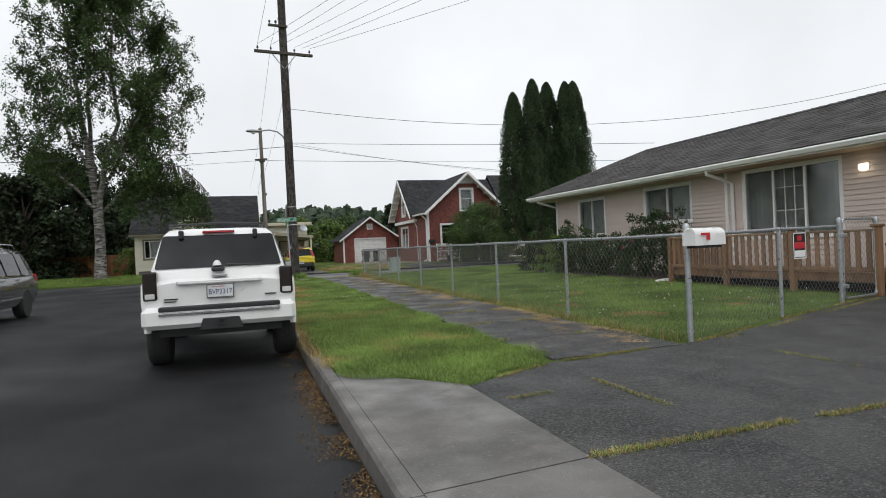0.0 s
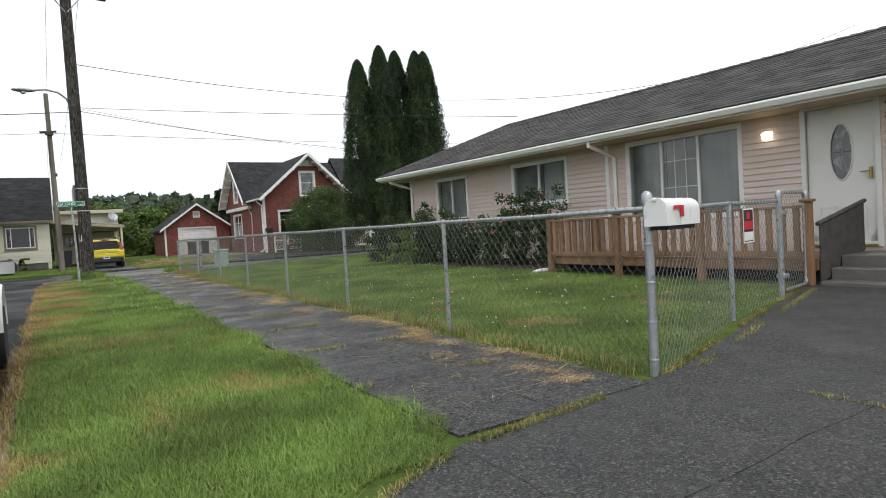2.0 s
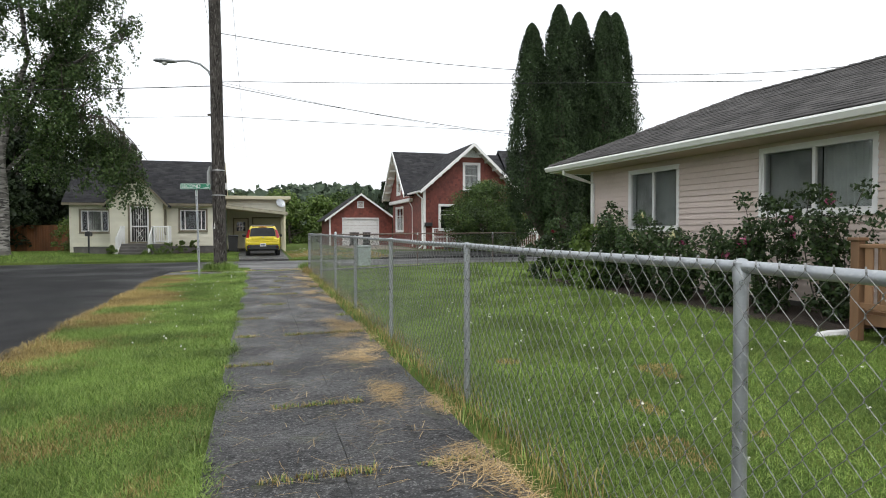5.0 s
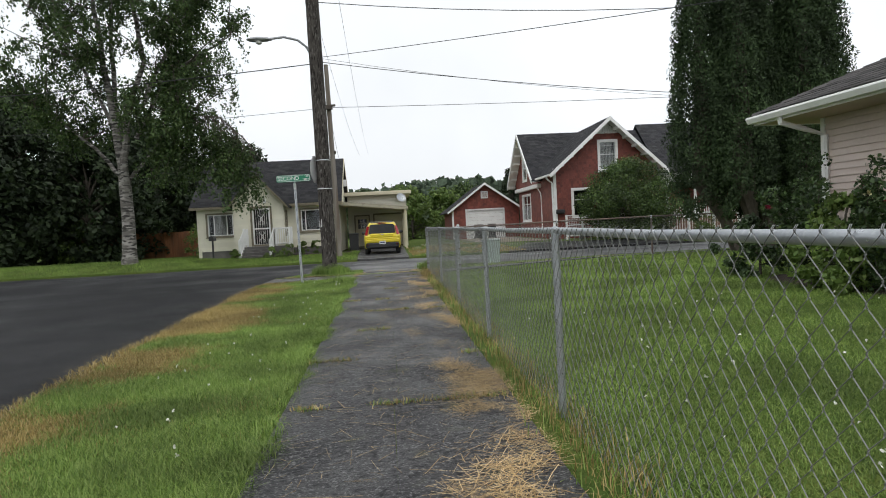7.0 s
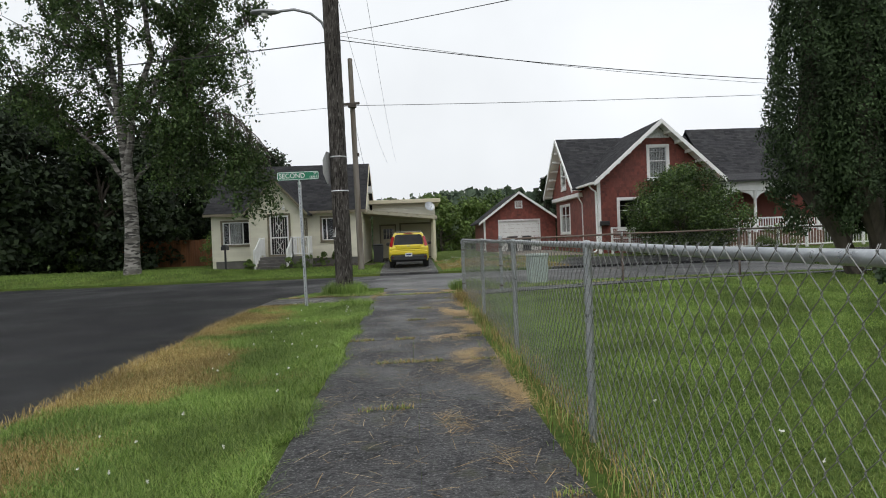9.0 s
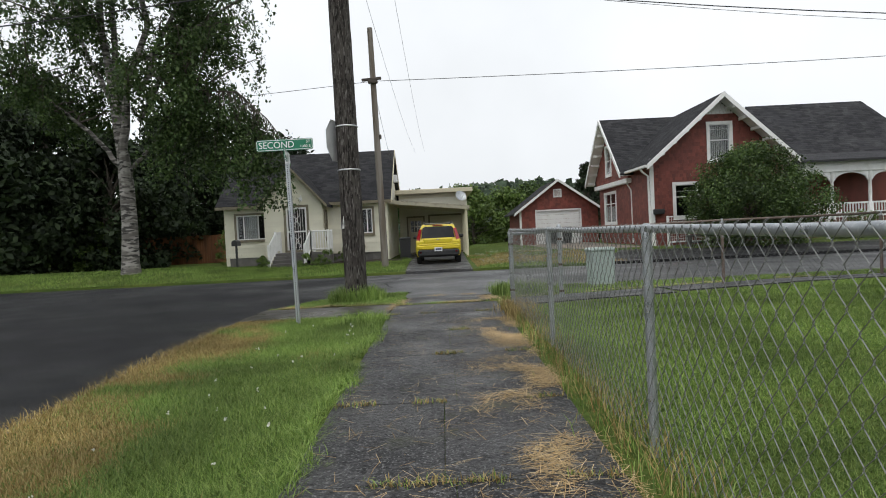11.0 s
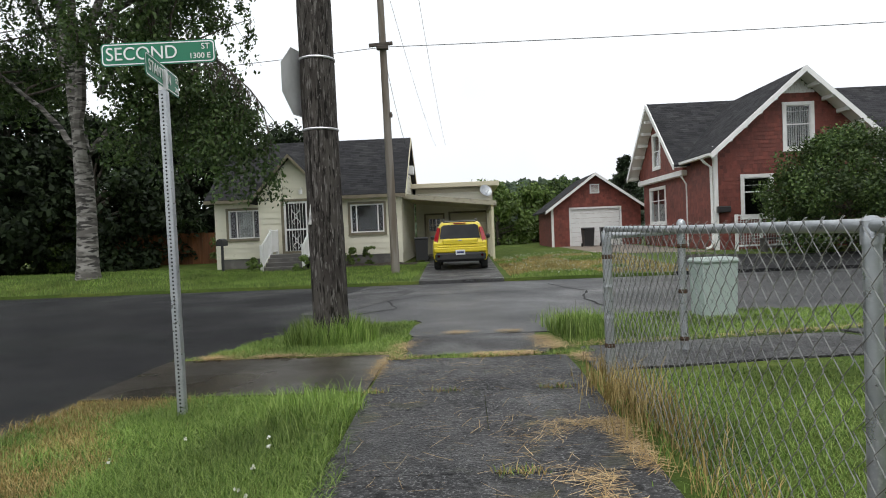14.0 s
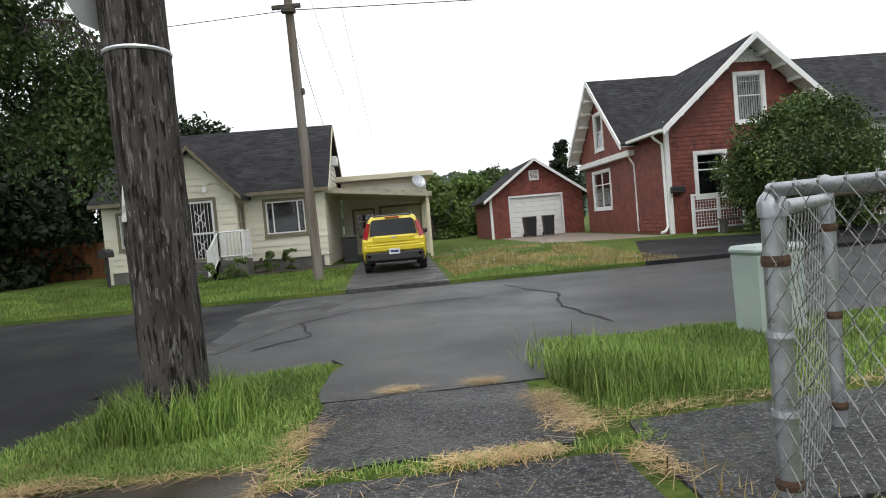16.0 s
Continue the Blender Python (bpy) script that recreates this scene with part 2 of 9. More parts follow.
rusty = material("rusted_steel_band", (0.10, 0.055, 0.03), 0.85, 0.2, spots=[(50, (0.05, 0.035, 0.025), 0.4, 0.65, 4)], bump=0.3)
chain_wire = material("galvanised_chain_link_wire", (0.235, 0.24, 0.23), 0.5, 0.45, spots=[(3, (0.17, 0.175, 0.17), 0.4, 0.65, 4)], spec=0.4)
pole_wood = material("weathered_utility_pole_wood", (0.085, 0.077, 0.070), 0.95, spots=[(9, (0.05, 0.044, 0.040), 0.42, 0.62, 6), (34, (0.02, 0.018, 0.016), 0.53, 0.60, 6), (40, (0.17, 0.16, 0.15), 0.57, 0.66, 6), (90, (0.28, 0.27, 0.255), 0.66, 0.72, 4)], bump=1.0, bump_scale=36, stretch=(1, 1, 0.16), bump_dist=0.05, spec=0.1)
pole_pale = material("pale_grey_pole_wood", (0.21, 0.19, 0.165), 0.9, spots=[(6, (0.13, 0.105, 0.08), 0.4, 0.62, 5)], bump=0.6, bump_scale=26, stretch=(1, 1, 0.08))
deck_wood = material("stained_brown_deck_wood", (0.22, 0.12, 0.062), 0.75, spots=[(7, (0.15, 0.085, 0.045), 0.4, 0.65, 5), (2, (0.28, 0.16, 0.085), 0.5, 0.7, 4)], bump=0.35, bump_scale=30, stretch=(1, 1, 0.15), rand=0.18)
fence_wood = material("orange_brown_cedar_fence", (0.21, 0.085, 0.035), 0.8, spots=[(3, (0.13, 0.055, 0.025), 0.4, 0.65, 5)], bump=0.4, bump_scale=30, stretch=(1, 1, 0.12), rand=0.2)
dark_void = material("dark_interior", (0.02, 0.02, 0.02), 0.9)

# ---------- ground ----------
ROAD_E, ROAD_W = -3.95, -13.2          # edges of the street walked along
CROSS_S, CROSS_N = 23.6, 30.9          # edges of the cross street


CORNER = (-1.72, 20.98)                 # centre of the rounded street corner


def corner_out(x, y):
    """Over 1 beyond the rounded corner of the turf, where the two streets meet."""
    return ((x - CORNER[0]) / 2.0) ** 2 + ((y - CORNER[1]) / 2.55) ** 2


def gz(x, y):
    """Height of the ground, smooth: a gentle rise along the walk and a swell of the front lawn up to the house."""
    z = -0.07 + 0.0075 * max(-6.0, min(20.0, y))
    if y < 22 and x > 0:
        z += 0.13 * min(1.0, x / 4.5)
    if y > 20:
        k = min(1.0, (y - 20) / 4.0)
        z = z * (1 - k) - 0.02 * k
    if ROAD_E - 0.1 < x < CORNER[0] and CORNER[1] < y < CROSS_S + 0.1:
        z -= (z + 0.2) * min(1.0, max(0.0, (corner_out(x, y) - 1.0) / 0.06))
    if 31 < y < 39 and x < -8:
        z += 0.27 * min(1.0, (y - 31) / 2.0) * min(1.0, (-8 - x) / 3.0) * min(1.0, (39 - y) / 3.0)
    if y > 33 and x > 1:
        z += 0.12 * min(1.0, (y - 33) / 6.0)
    return z


def in_road(x, y):
    return (ROAD_W < x < ROAD_E and y < CROSS_N) or (CROSS_S < y < CROSS_N)


def road_z(x, y):
    if y > CROSS_S - 1.5:
        return -0.10 + 0.05 * math.cos((min(max(y, CROSS_S), CROSS_N) - 27.25) / 3.7 * 1.57) * min(1.0, (y - CROSS_S + 1.5) / 1.5)
    edge = -0.27 + 0.0075 * max(0.0, min(20.0, y))
    return edge + 0.06 * math.cos((x + 8.57) / 4.63 * 1.57)


def ground_sheet():
    xs = [-1500, -400, -120, -60, -40, -30] + [v * 0.5 for v in range(-48, 49)] + [30, 40, 60, 120, 400, 1500]
    ys = [-1500, -400, -120, -60, -40, -28] + [v * 0.5 for v in range(-40, 101)] + [60, 80, 120, 400, 1500]
    xs = sorted(set(xs + [ROAD_E, ROAD_E + 0.02, ROAD_W, ROAD_W - 0.02] + [-3.9 + 0.1 * k for k in range(24)]))
    ys = sorted(set(ys + [CROSS_S, CROSS_S - 0.02, CROSS_N, CROSS_N + 0.02] + [20.9 + 0.1 * k for k in range(27)]))
    me = Mesh()
    for y in ys:
        for x in xs:
            low = (ROAD_W <= x <= ROAD_E and y <= CROSS_N) or (CROSS_S <= y <= CROSS_N)
            me.v.append((x, y, -0.4 if low else gz(x, y) - (0.2 if -3.96 < x < 7 and y < -0.9 else 0.0)))
    n = len(xs)
    for j in range(len(ys) - 1):
        for i in range(n - 1):
            a = j * n + i
            me.f.append((a, a + 1, a + n + 1, a + n))
    ob = raw_part("ground", me, soil_grass)
    return tagged(ob, "green turf with damp straw patches, gently rising", "ground", kind="structure")


ground = ground_sheet()


def road_sheet(name, xs, ys, label):
    me = Mesh()
    for y in ys:
        for x in xs:
            me.v.append((x, y, road_z(x, y)))
    n = len(xs)
    for j in range(len(ys) - 1):
        for i in range(n - 1):
            a = j * n + i
            me.f.append((a, a + 1, a + n + 1, a + n))
    ob = raw_part(name, me, cross_asphalt if name == "road_cross" else asphalt)
    return tagged(ob, label, "road", kind="structure")


def steps(a, b, n):
    return [a + (b - a) * i / n for i in range(n + 1)]


road = road_sheet("road", steps(ROAD_W, ROAD_E, 16), [-1500, -300, -60] + steps(-30, CROSS_S - 1.5, 40) + [CROSS_S], "dark wet asphalt residential street")
road_west = road_sheet("road_west", [-1500, -300, -80] + steps(-40, -3.6, 28), steps(CROSS_S, CROSS_N, 14), "dark wet asphalt where the two streets meet")
road_cross = road_sheet("road_cross", steps(-3.6, 40, 34) + [80, 300, 1500], steps(CROSS_S, CROSS_N, 14), "rain-wet grey asphalt cross street with patches")


# ---------- sidewalk slabs of old asphalt, and the driveway ----------
def slab(x0, y0, x1, y1, mat, parent, name="slab", lift=0.018, depth=0.08, wobble=0.012, nx=3, ny=4):
    """One slab that follows the ground, with worn, uneven sides."""
    me = Mesh()
    top = []
    for j in range(ny + 1):
        for i in range(nx + 1):
            x, y = x0 + (x1 - x0) * i / nx, y0 + (y1 - y0) * j / ny
            if i in (0, nx):
                x += random.uniform(-wobble, wobble) * 2
            if j in (0, ny):
                y += random.uniform(-wobble, wobble)
            top.append((x, y, gz(x, y) + lift + random.uniform(-0.0015, 0.0015)))
    n = nx + 1
    me.v = top + [(x, y, z - depth) for x, y, z in top]
    k = len(top)
    for j in range(ny):
        for i in range(nx):
            a = j * n + i
            me.f.append((a, a + 1, a + n + 1, a + n))
    rim = [i for i in range(n)] + [j * n + nx for j in range(1, ny + 1)] + [ny * n + i for i in range(nx - 1, -1, -1)] + [j * n for j in range(ny - 1, 0, -1)]
    for a, b in zip(rim, rim[1:] + rim[:1]):
        me.f.append((b, a, a + k, b + k))
    return raw_part(name, me, mat, parent)



pavement = thing("pavement", "old dark asphalt sidewalk in slabs with weedy joints", "sidewalk", kind="structure")
random.seed(3)
JOINTS = [-0.14]
while JOINTS[-1] < 18.8:
    JOINTS.append(JOINTS[-1] + random.choice((1.35, 1.5, 1.6)))
JOINTS.append(20.55)
for ya, yb in zip(JOINTS, JOINTS[1:]):
    xm = -1.05 + random.uniform(-0.08, 0.08)
    slab(-1.83, ya + 0.004, xm - 0.0015, yb - 0.004, path_asphalt, pavement, nx=3, wobble=0.001)
    slab(xm + 0.0015, ya + 0.004, -0.22, yb - 0.004, path_asphalt, pavement, nx=3, wobble=0.001)
slab(-1.72, 20.74, -0.3, 22.02, path_asphalt, pavement, nx=5, ny=5, wobble=0.03)
for k in range(6):
    slab(-0.05 + 2.6 * k, 19.86 + 0.16 * k, 2.47 + 2.6 * k, 20.98 + 0.16 * k, path_asphalt, pavement, nx=4, ny=3, wobble=0.03)

spill = thing("pavement_spill", "wet street asphalt running up to the sidewalk's end", "road", kind="structure")
slab(-1.78, 22.1, 0.15, 23.7, cross_asphalt, spill, nx=5, ny=5, wobble=0.05, lift=0.012)

# corner ramp of wet concrete, and the driveway apron with its kerb
ramp = thing("pavement_ramp", "wet grey concrete corner ramp beside the pole", "sidewalk", kind="structure")
slab(-3.99, 19.42, -1.86, 20.86, wet_concrete, ramp, nx=5, ny=4, lift=0.014)
apron = thing("pavement_apron", "damp grey concrete driveway apron", "driveway", kind="structure")


def free_slab(pts, z_of, mat, parent, name="slab", depth=0.12):
    """A slab over a convex outline, as a fan, its top following z_of."""
    me = Mesh()
    n = len(pts)
    cx, cy = sum(p[0] for p in pts) / n, sum(p[1] for p in pts) / n
    me.v = [(x, y, z_of(x, y)) for x, y in pts] + [(x, y, z_of(x, y) - depth) for x, y in pts] + [(cx, cy, z_of(cx, cy))]
    for i in range(n):
        j = (i + 1) % n
        me.f.append((i, j, 2 * n))
        me.f.append((j, i, i + n, j + n))
    return raw_part(name, me, mat, parent)


def apron_z(x, y):
    z = -0.115 + 0.045 * (x + 4.0) if x > -4.0 else -0.115
    t = min(1.0, max(0.0, (y + 0.95) / 0.3))
    return z * (1 - t) + (gz(x, y) + 0.01) * t


AY = [0.35, -2.78, -5.6, -8.4, -11.2, -14]
for ya, yb in zip(AY, AY[1:]):
    free_slab([(-3.98, yb + 0.008), (-3.0, yb + 0.008), (-3.0, min(ya, -0.7) - 0.008), (-3.98, ya - 0.008)], apron_z, concrete, apron)
kerb = thing("kerb", "worn grey concrete kerb along the street", "kerb", kind="structure")
y = -14.0
while y < 19.8:
    y2 = min(y + 2.8, 19.85)
    low = y2 < 0.4
    me = Mesh()
    zt0, zt1 = (apron_z(-4, y), apron_z(-4, y2)) if low else (gz(-4, y) - 0.03, gz(-4, y2) - 0.03)
    if not low and y < 0.4:
        zt0 = apron_z(-4, y)
    rr = []
    for yy, zt in ((y + 0.006, zt0), (y2 - 0.006, zt1)):
        rr.append([(-4.115, yy, -0.45), (-4.105, yy, zt - 0.035), (-4.085, yy, zt - 0.008), (-4.06, yy, zt), (-3.985, yy, zt), (-3.985, yy, -0.45)])
    me.loft(rr)
    part("kerb_stone", me, concrete, kerb)
    y = y2

drive = thing("driveway", "cracked dark asphalt driveway with weedy cracks", "driveway", kind="structure")


def drive_z(x, y):
    t = min(1.0, max(0.0, (x + 3.0) / 3.0))
    return -0.068 * (1 - t) + t * (gz(max(x, 0.0), y) + 0.015)


DX = [-3.0, -1.95, 0.25, 2.0, 4.3, 6.2]
DY = [-0.35, -1.35, -2.75, -5.2, -8.0, -14.0]
for i in range(len(DX) - 1):
    for j in range(len(DY) - 1):
        x0, x1, ya, yb = DX[i], DX[i + 1], DY[j], DY[j + 1]
        top0, top1 = (ya, ya)
        if j == 0:
            top0, top1 = [(-0.8 if x < -2.9 else -0.24 if x < -1.9 else 0.30 * x - 0.1) for x in (x0, x1)]
        me = Mesh()
        nx, ny = 6, 6
        tops = []
        for b in range(ny + 1):
            for a in range(nx + 1):
                x = x0 + (x1 - x0) * a / nx
                t = top0 + (top1 - top0) * a / nx
                yy = t + (yb - t) * b / ny
                jx = 0.03 * math.sin(yy * 3.1 + x * 5) + 0.012 * math.sin(yy * 11 + x)
                jy = (0.03 * math.sin(x * 2.7 + yy * 3) + 0.012 * math.sin(x * 9.0 + yy)) * (0 if j == 0 and b == 0 else 1)
                g0 = 0.0025 * ((a == 0 and i > 0) - (a == nx))
                g1 = 0.0025 * ((b == ny) - (b == 0))
                tops.append((x + g0 + jx * (1 if a == nx or a == 0 and i > 0 else 0), yy + g1 + jy * (1 if b in (0, ny) else 0), drive_z(x, yy)))
        k, n = len(tops), nx + 1
        me.v = tops + [(x, yy, z - 0.12) for x, yy, z in tops]
        for b in range(ny):
            for a in range(nx):
                q = b * n + a
                me.f.append((q, q + n, q + n + 1, q + 1))
        rim = list(range(n)) + [b * n + nx for b in range(1, ny + 1)] + [ny * n + a for a in range(nx - 1, -1, -1)] + [b * n for b in range(ny - 1, 0, -1)]
        for q, r in zip(rim, rim[1:] + rim[:1]):
            me.f.append((q, r, r + k, q + k))
        raw_part("slab", me, drive_asphalt, drive)

# asphalt filling the rounded corner between the two streets
me = Mesh()
for i in range(19):
    a = radians(90 + 5 * i)
    cx, cy = math.cos(a), math.sin(a)
    reach = min((-3.97 - CORNER[0]) / (2.0 * cx) if cx < -1e-6 else 9.0, (CROSS_S + 0.02 - CORNER[1]) / (2.55 * cy) if cy > 1e-6 else 9.0)
    for k in range(5):
        r = 0.99 + (max(reach, 1.0) - 0.99) * k / 4
        x, y = CORNER[0] + 2.0 * cx * r, CORNER[1] + 2.55 * cy * r
        me.v.append((x, y, -0.02 - 0.075 * min(1.0, k / 2)))
for i in range(18):
    for k in range(4):
        q = i * 5 + k
        me.f.append((q, q + 1, q + 6, q + 5))
tagged(raw_part("road_corner", me, asphalt), "dark wet asphalt rounding the street corner", "road", kind="structure")
# drives across the cross street
far_drive = thing("driveway_far", "dark asphalt drive under the carport", "driveway", kind="structure")
free_slab([(-2.3, 30.85), (-0.1, 30.85), (0.1, 47.5), (-3.4, 47.5), (-2.6, 40)], lambda x, y: 0.012 + gz(x, y), path_asphalt, far_drive)
red_drive = thing("driveway_red_house", "tan gravelly concrete yard before the red garage", "driveway", kind="structure")
tan = material("tan_gravel_concrete", (0.25, 0.20, 0.16), 0.85, spots=[(1.2, (0.19, 0.155, 0.125), 0.4, 0.65, 5), (40, (0.33, 0.29, 0.25), 0.6, 0.75, 2)], bump=0.4)
free_slab([(4.6, 40.5), (8.3, 38.6), (8.3, 51.0), (4.4, 51.0)], lambda x, y: 0.012 + gz(x, y), tan, red_drive)
side_drive = thing("driveway_side", "dark asphalt strip before the red house", "driveway", kind="structure")
free_slab([(4.2, 30.85), (26.0, 30.85), (26.0, 36.0), (8.0, 36.0), (6.6, 37.5)], lambda x, y: 0.012 + gz(x, y), asphalt, side_drive)
# pale concrete patches and tar-filled cracks in the cross street
patch = thing("road_patch", "dull grey asphalt patch in the cross street", "road patch", kind="structure")
free_slab([(-3.9, 25.2), (-3.3, 25.0), (-2.7, 26.5), (-2.2, 28.6), (-2.0, 30.4), (-3.3, 30.6), (-3.8, 28.2)], lambda x, y: road_z(x, y) + 0.005, drive_asphalt, patch, depth=0.02)
crack_mat = material("black_crack", (0.012, 0.012, 0.012), 0.9)
for nm, pts in (("road_crack", [(-2.9, 25.0), (-2.3, 25.6), (-2.6, 26.7), (-1.9, 27.5), (-1.2, 27.7), (0.5, 27.9)]), ("road_crack", [(1.2, 24.6), (1.0, 26.0), (1.3, 27.4), (1.0, 28.2), (0.8, 29.8)]), ("road_crack", [(-10, 27.2), (-7.0, 27.0), (-4.6, 27.3)])):
    me = Mesh()
    rp = random.Random(5)
    dense = []
    for (xa, ya), (xb, yb) in zip(pts, pts[1:]):
        for k in range(6):
            dense.append((xa + (xb - xa) * k / 6 + rp.uniform(-0.03, 0.03), ya + (yb - ya) * k / 6 + rp.uniform(-0.03, 0.03)))
    for (xa, ya), (xb, yb) in zip(dense, dense[1:]):
        d = Vector((xb - xa, yb - ya, 0)).normalized()
        o = Vector((-d.y, d.x, 0)) * rp.uniform(0.012, 0.028)
        a, b = Vector((xa, ya, road_z(xa, ya) + 0.006)), Vector((xb, yb, road_z(xb, yb) + 0.006))
        me.add([a - o, b - o, b + o, a + o], [(0, 1, 2, 3)])
    tagged(raw_part(nm, me, crack_mat), "black ragged crack in the wet asphalt", "crack", kind="structure")

# ---------- near house ----------
def cells_wall(me, u0, u1, z0, z1, holes, t, m):
    """A wall of thickness t (behind the face y = 0) with openings (u0, z0, u1, z1)."""
    us = sorted({u0, u1, *[h[0] for h in holes], *[h[2] for h in holes]})
    for a, b in zip(us, us[1:]):
        mid = (a + b) / 2
        spans = sorted((h[1], h[3]) for h in holes if h[0] <= mid <= h[2])
        z = z0
        for s, e in spans:
            if s > z + 1e-4:
                me.box(a, 0, z, b, t, s, m)
            z = max(z, e)
        if z < z1 - 1e-4:
            me.box(a, 0, z, b, t, z1, m)


def lap_boards(parent, m, u0, u1, z0, z1, exposure, holes, mat, slope=None, proud=0.03, name="board"):
    """Lap siding on the face y = 0 (outside is -y). slope(z) gives the ends of a course in a gable."""
    z = z0
    while z < z1 - 0.02:
        h = min(exposure, z1 - z)
        a, b = (u0, u1) if slope is None else slope(z + h * 0.5)
        cuts = sorted((max(a, q[0]), min(b, q[2])) for q in holes if q[1] < z + h * 0.7 and q[3] > z + h * 0.3)
        segs, x = [], a
        for s, e in cuts:
            if s > x + 0.03:
                segs.append((x, s))
            x = max(x, e)
        if x < b - 0.03:
            segs.append((x, b))
        for s, e in segs:
            me = Mesh()
            p = [(s, -proud, z), (e, -proud, z), (e, -0.003, z + h), (s, -0.003, z + h), (s, 0.01, z), (e, 0.01, z), (e, 0.01, z + h), (s, 0.01, z + h)]
            me.add([m @ Vector(q) for q in p], [(0, 1, 2, 3), (1, 0, 4, 5), (1, 5, 6, 2), (4, 0, 3, 7)])
            raw_part(name, me, mat, parent)
        z += exposure


def box_frame(me, u0, z0, u1, z1, w, y0, y1, m):
    """A rectangular frame of bars w wide."""
    me.box(u0, y0, z0, u1, y1, z0 + w, m)
    me.box(u0, y0, z1 - w, u1, y1, z1, m)
    me.box(u0, y0, z0 + w, u0 + w, y1, z1 - w, m)
    me.box(u1 - w, y0, z0 + w, u1, y1, z1 - w, m)


pane_glass = glass_material("window_glass", (0.80, 0.84, 0.84))
sheer_mat = material("pale_sheer_curtain", (0.62, 0.63, 0.60), 0.8, spots=[(3, (0.5, 0.51, 0.48), 0.45, 0.7, 3)])
blind_mat = material("grey_vertical_blind", (0.40, 0.40, 0.38), 0.7, rand=0.1, spots=[(2, (0.24, 0.24, 0.23), 0.45, 0.7, 3)])
# indoor gloom put into the colour: nearly black, no real wall paint
room_shade = material("painted_room_shade", (0.03, 0.03, 0.03), 0.9)


def window(parent, m, u0, z0, u1, z1, trim=0.06, bars=(), rails=(), trim_mat=None, depth=0.12, blinds=None, trim_out=0.03, sill=True, name="window", grid=(), sash_mat=None):
    """A framed window in an opening: frame, sashes, panes, a near-black box whose colour stands in for the unlit room
    behind, and blinds where they hang.
    """
    trim_mat = trim_mat or white_paint
    fr = Mesh()
    box_frame(fr, u0 - trim, z0 - trim, u1 + trim, z1 + trim, trim, -trim_out, 0.02, m)
    if sash_mat is None:
        box_frame(fr, u0, z0, u1, z1, 0.035, -0.008, depth, m)
    w = part(name, fr, trim_mat, parent)
    if sash_mat is not None:
        sf = Mesh()
        box_frame(sf, u0, z0, u1, z1, 0.05, -0.012, depth, m)
        part("sash_frame", sf, sash_mat, w)
    bar_mat = sash_mat or trim_mat
    edges = [u0 + 0.035] + [u0 + (u1 - u0) * b for b in bars] + [u1 - 0.035]
    levels = [z0 + 0.035] + [z0 + (z1 - z0) * r for r in rails] + [z1 - 0.035]
    for b in edges[1:-1]:
        me = Mesh().box(b - 0.025, 0.0, z0 + 0.035, b + 0.025, 0.05, z1 - 0.035, m)
        part("mullion", me, bar_mat, w)
    for r in levels[1:-1]:
        me = Mesh().box(u0 + 0.035, 0.004, r - 0.022, u1 - 0.035, 0.054, r + 0.022, m)
        part("sash_rail", me, bar_mat, w)
    for i, (a, b) in enumerate(zip(edges, edges[1:])):
        for c, d in zip(levels, levels[1:]):
            me = Mesh().box(a, 0.030, c, b, 0.036, d, m)
            g = part("pane", me, pane_glass, w)
            g.visible_shadow = False
    for gu0, gz0, gu1, gz1 in grid:
        me = Mesh().box(u0 + (u1 - u0) * gu0 - 0.006, 0.012, z0 + (z1 - z0) * gz0 - 0.006, u0 + (u1 - u0) * gu1 + 0.006, 0.028, z0 + (z1 - z0) * gz1 + 0.006, m)
        part("muntin", me, trim_mat, w)
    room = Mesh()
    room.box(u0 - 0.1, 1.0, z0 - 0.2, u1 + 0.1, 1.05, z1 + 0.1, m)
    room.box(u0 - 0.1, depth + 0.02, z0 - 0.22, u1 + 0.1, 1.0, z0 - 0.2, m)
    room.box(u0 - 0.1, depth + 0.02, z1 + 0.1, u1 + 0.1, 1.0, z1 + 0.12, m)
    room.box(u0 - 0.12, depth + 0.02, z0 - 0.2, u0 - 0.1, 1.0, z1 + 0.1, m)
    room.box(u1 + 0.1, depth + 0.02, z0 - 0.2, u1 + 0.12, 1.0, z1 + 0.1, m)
    part("room_shade_lining", room, room_shade, w)
    for a, b in blinds or ():
        ua, ub = u0 + (u1 - u0) * a, u0 + (u1 - u0) * b
        k = max(2, int((ub - ua) / 0.085))
        for i in range(k):
            c = ua + (ub - ua) * (i + 0.5) / k
            mm = m @ pose(c, 0.16, (z0 + z1) / 2, 0, 0, random.uniform(18, 40))
            me = Mesh().box(-0.042, -0.001, -(z1 - z0) / 2 + 0.04, 0.042, 0.001, (z1 - z0) / 2 - 0.02, mm)
            part("blind_slat", me, blind_mat, w)
    if sill:
        me = Mesh().bbox(u0 - trim - 0.02, -trim_out - 0.03, z0 - trim - 0.03, u1 + trim + 0.02, 0.0, z0 - trim, 0.005, m)
        part("sill", me, trim_mat, w)
    return w


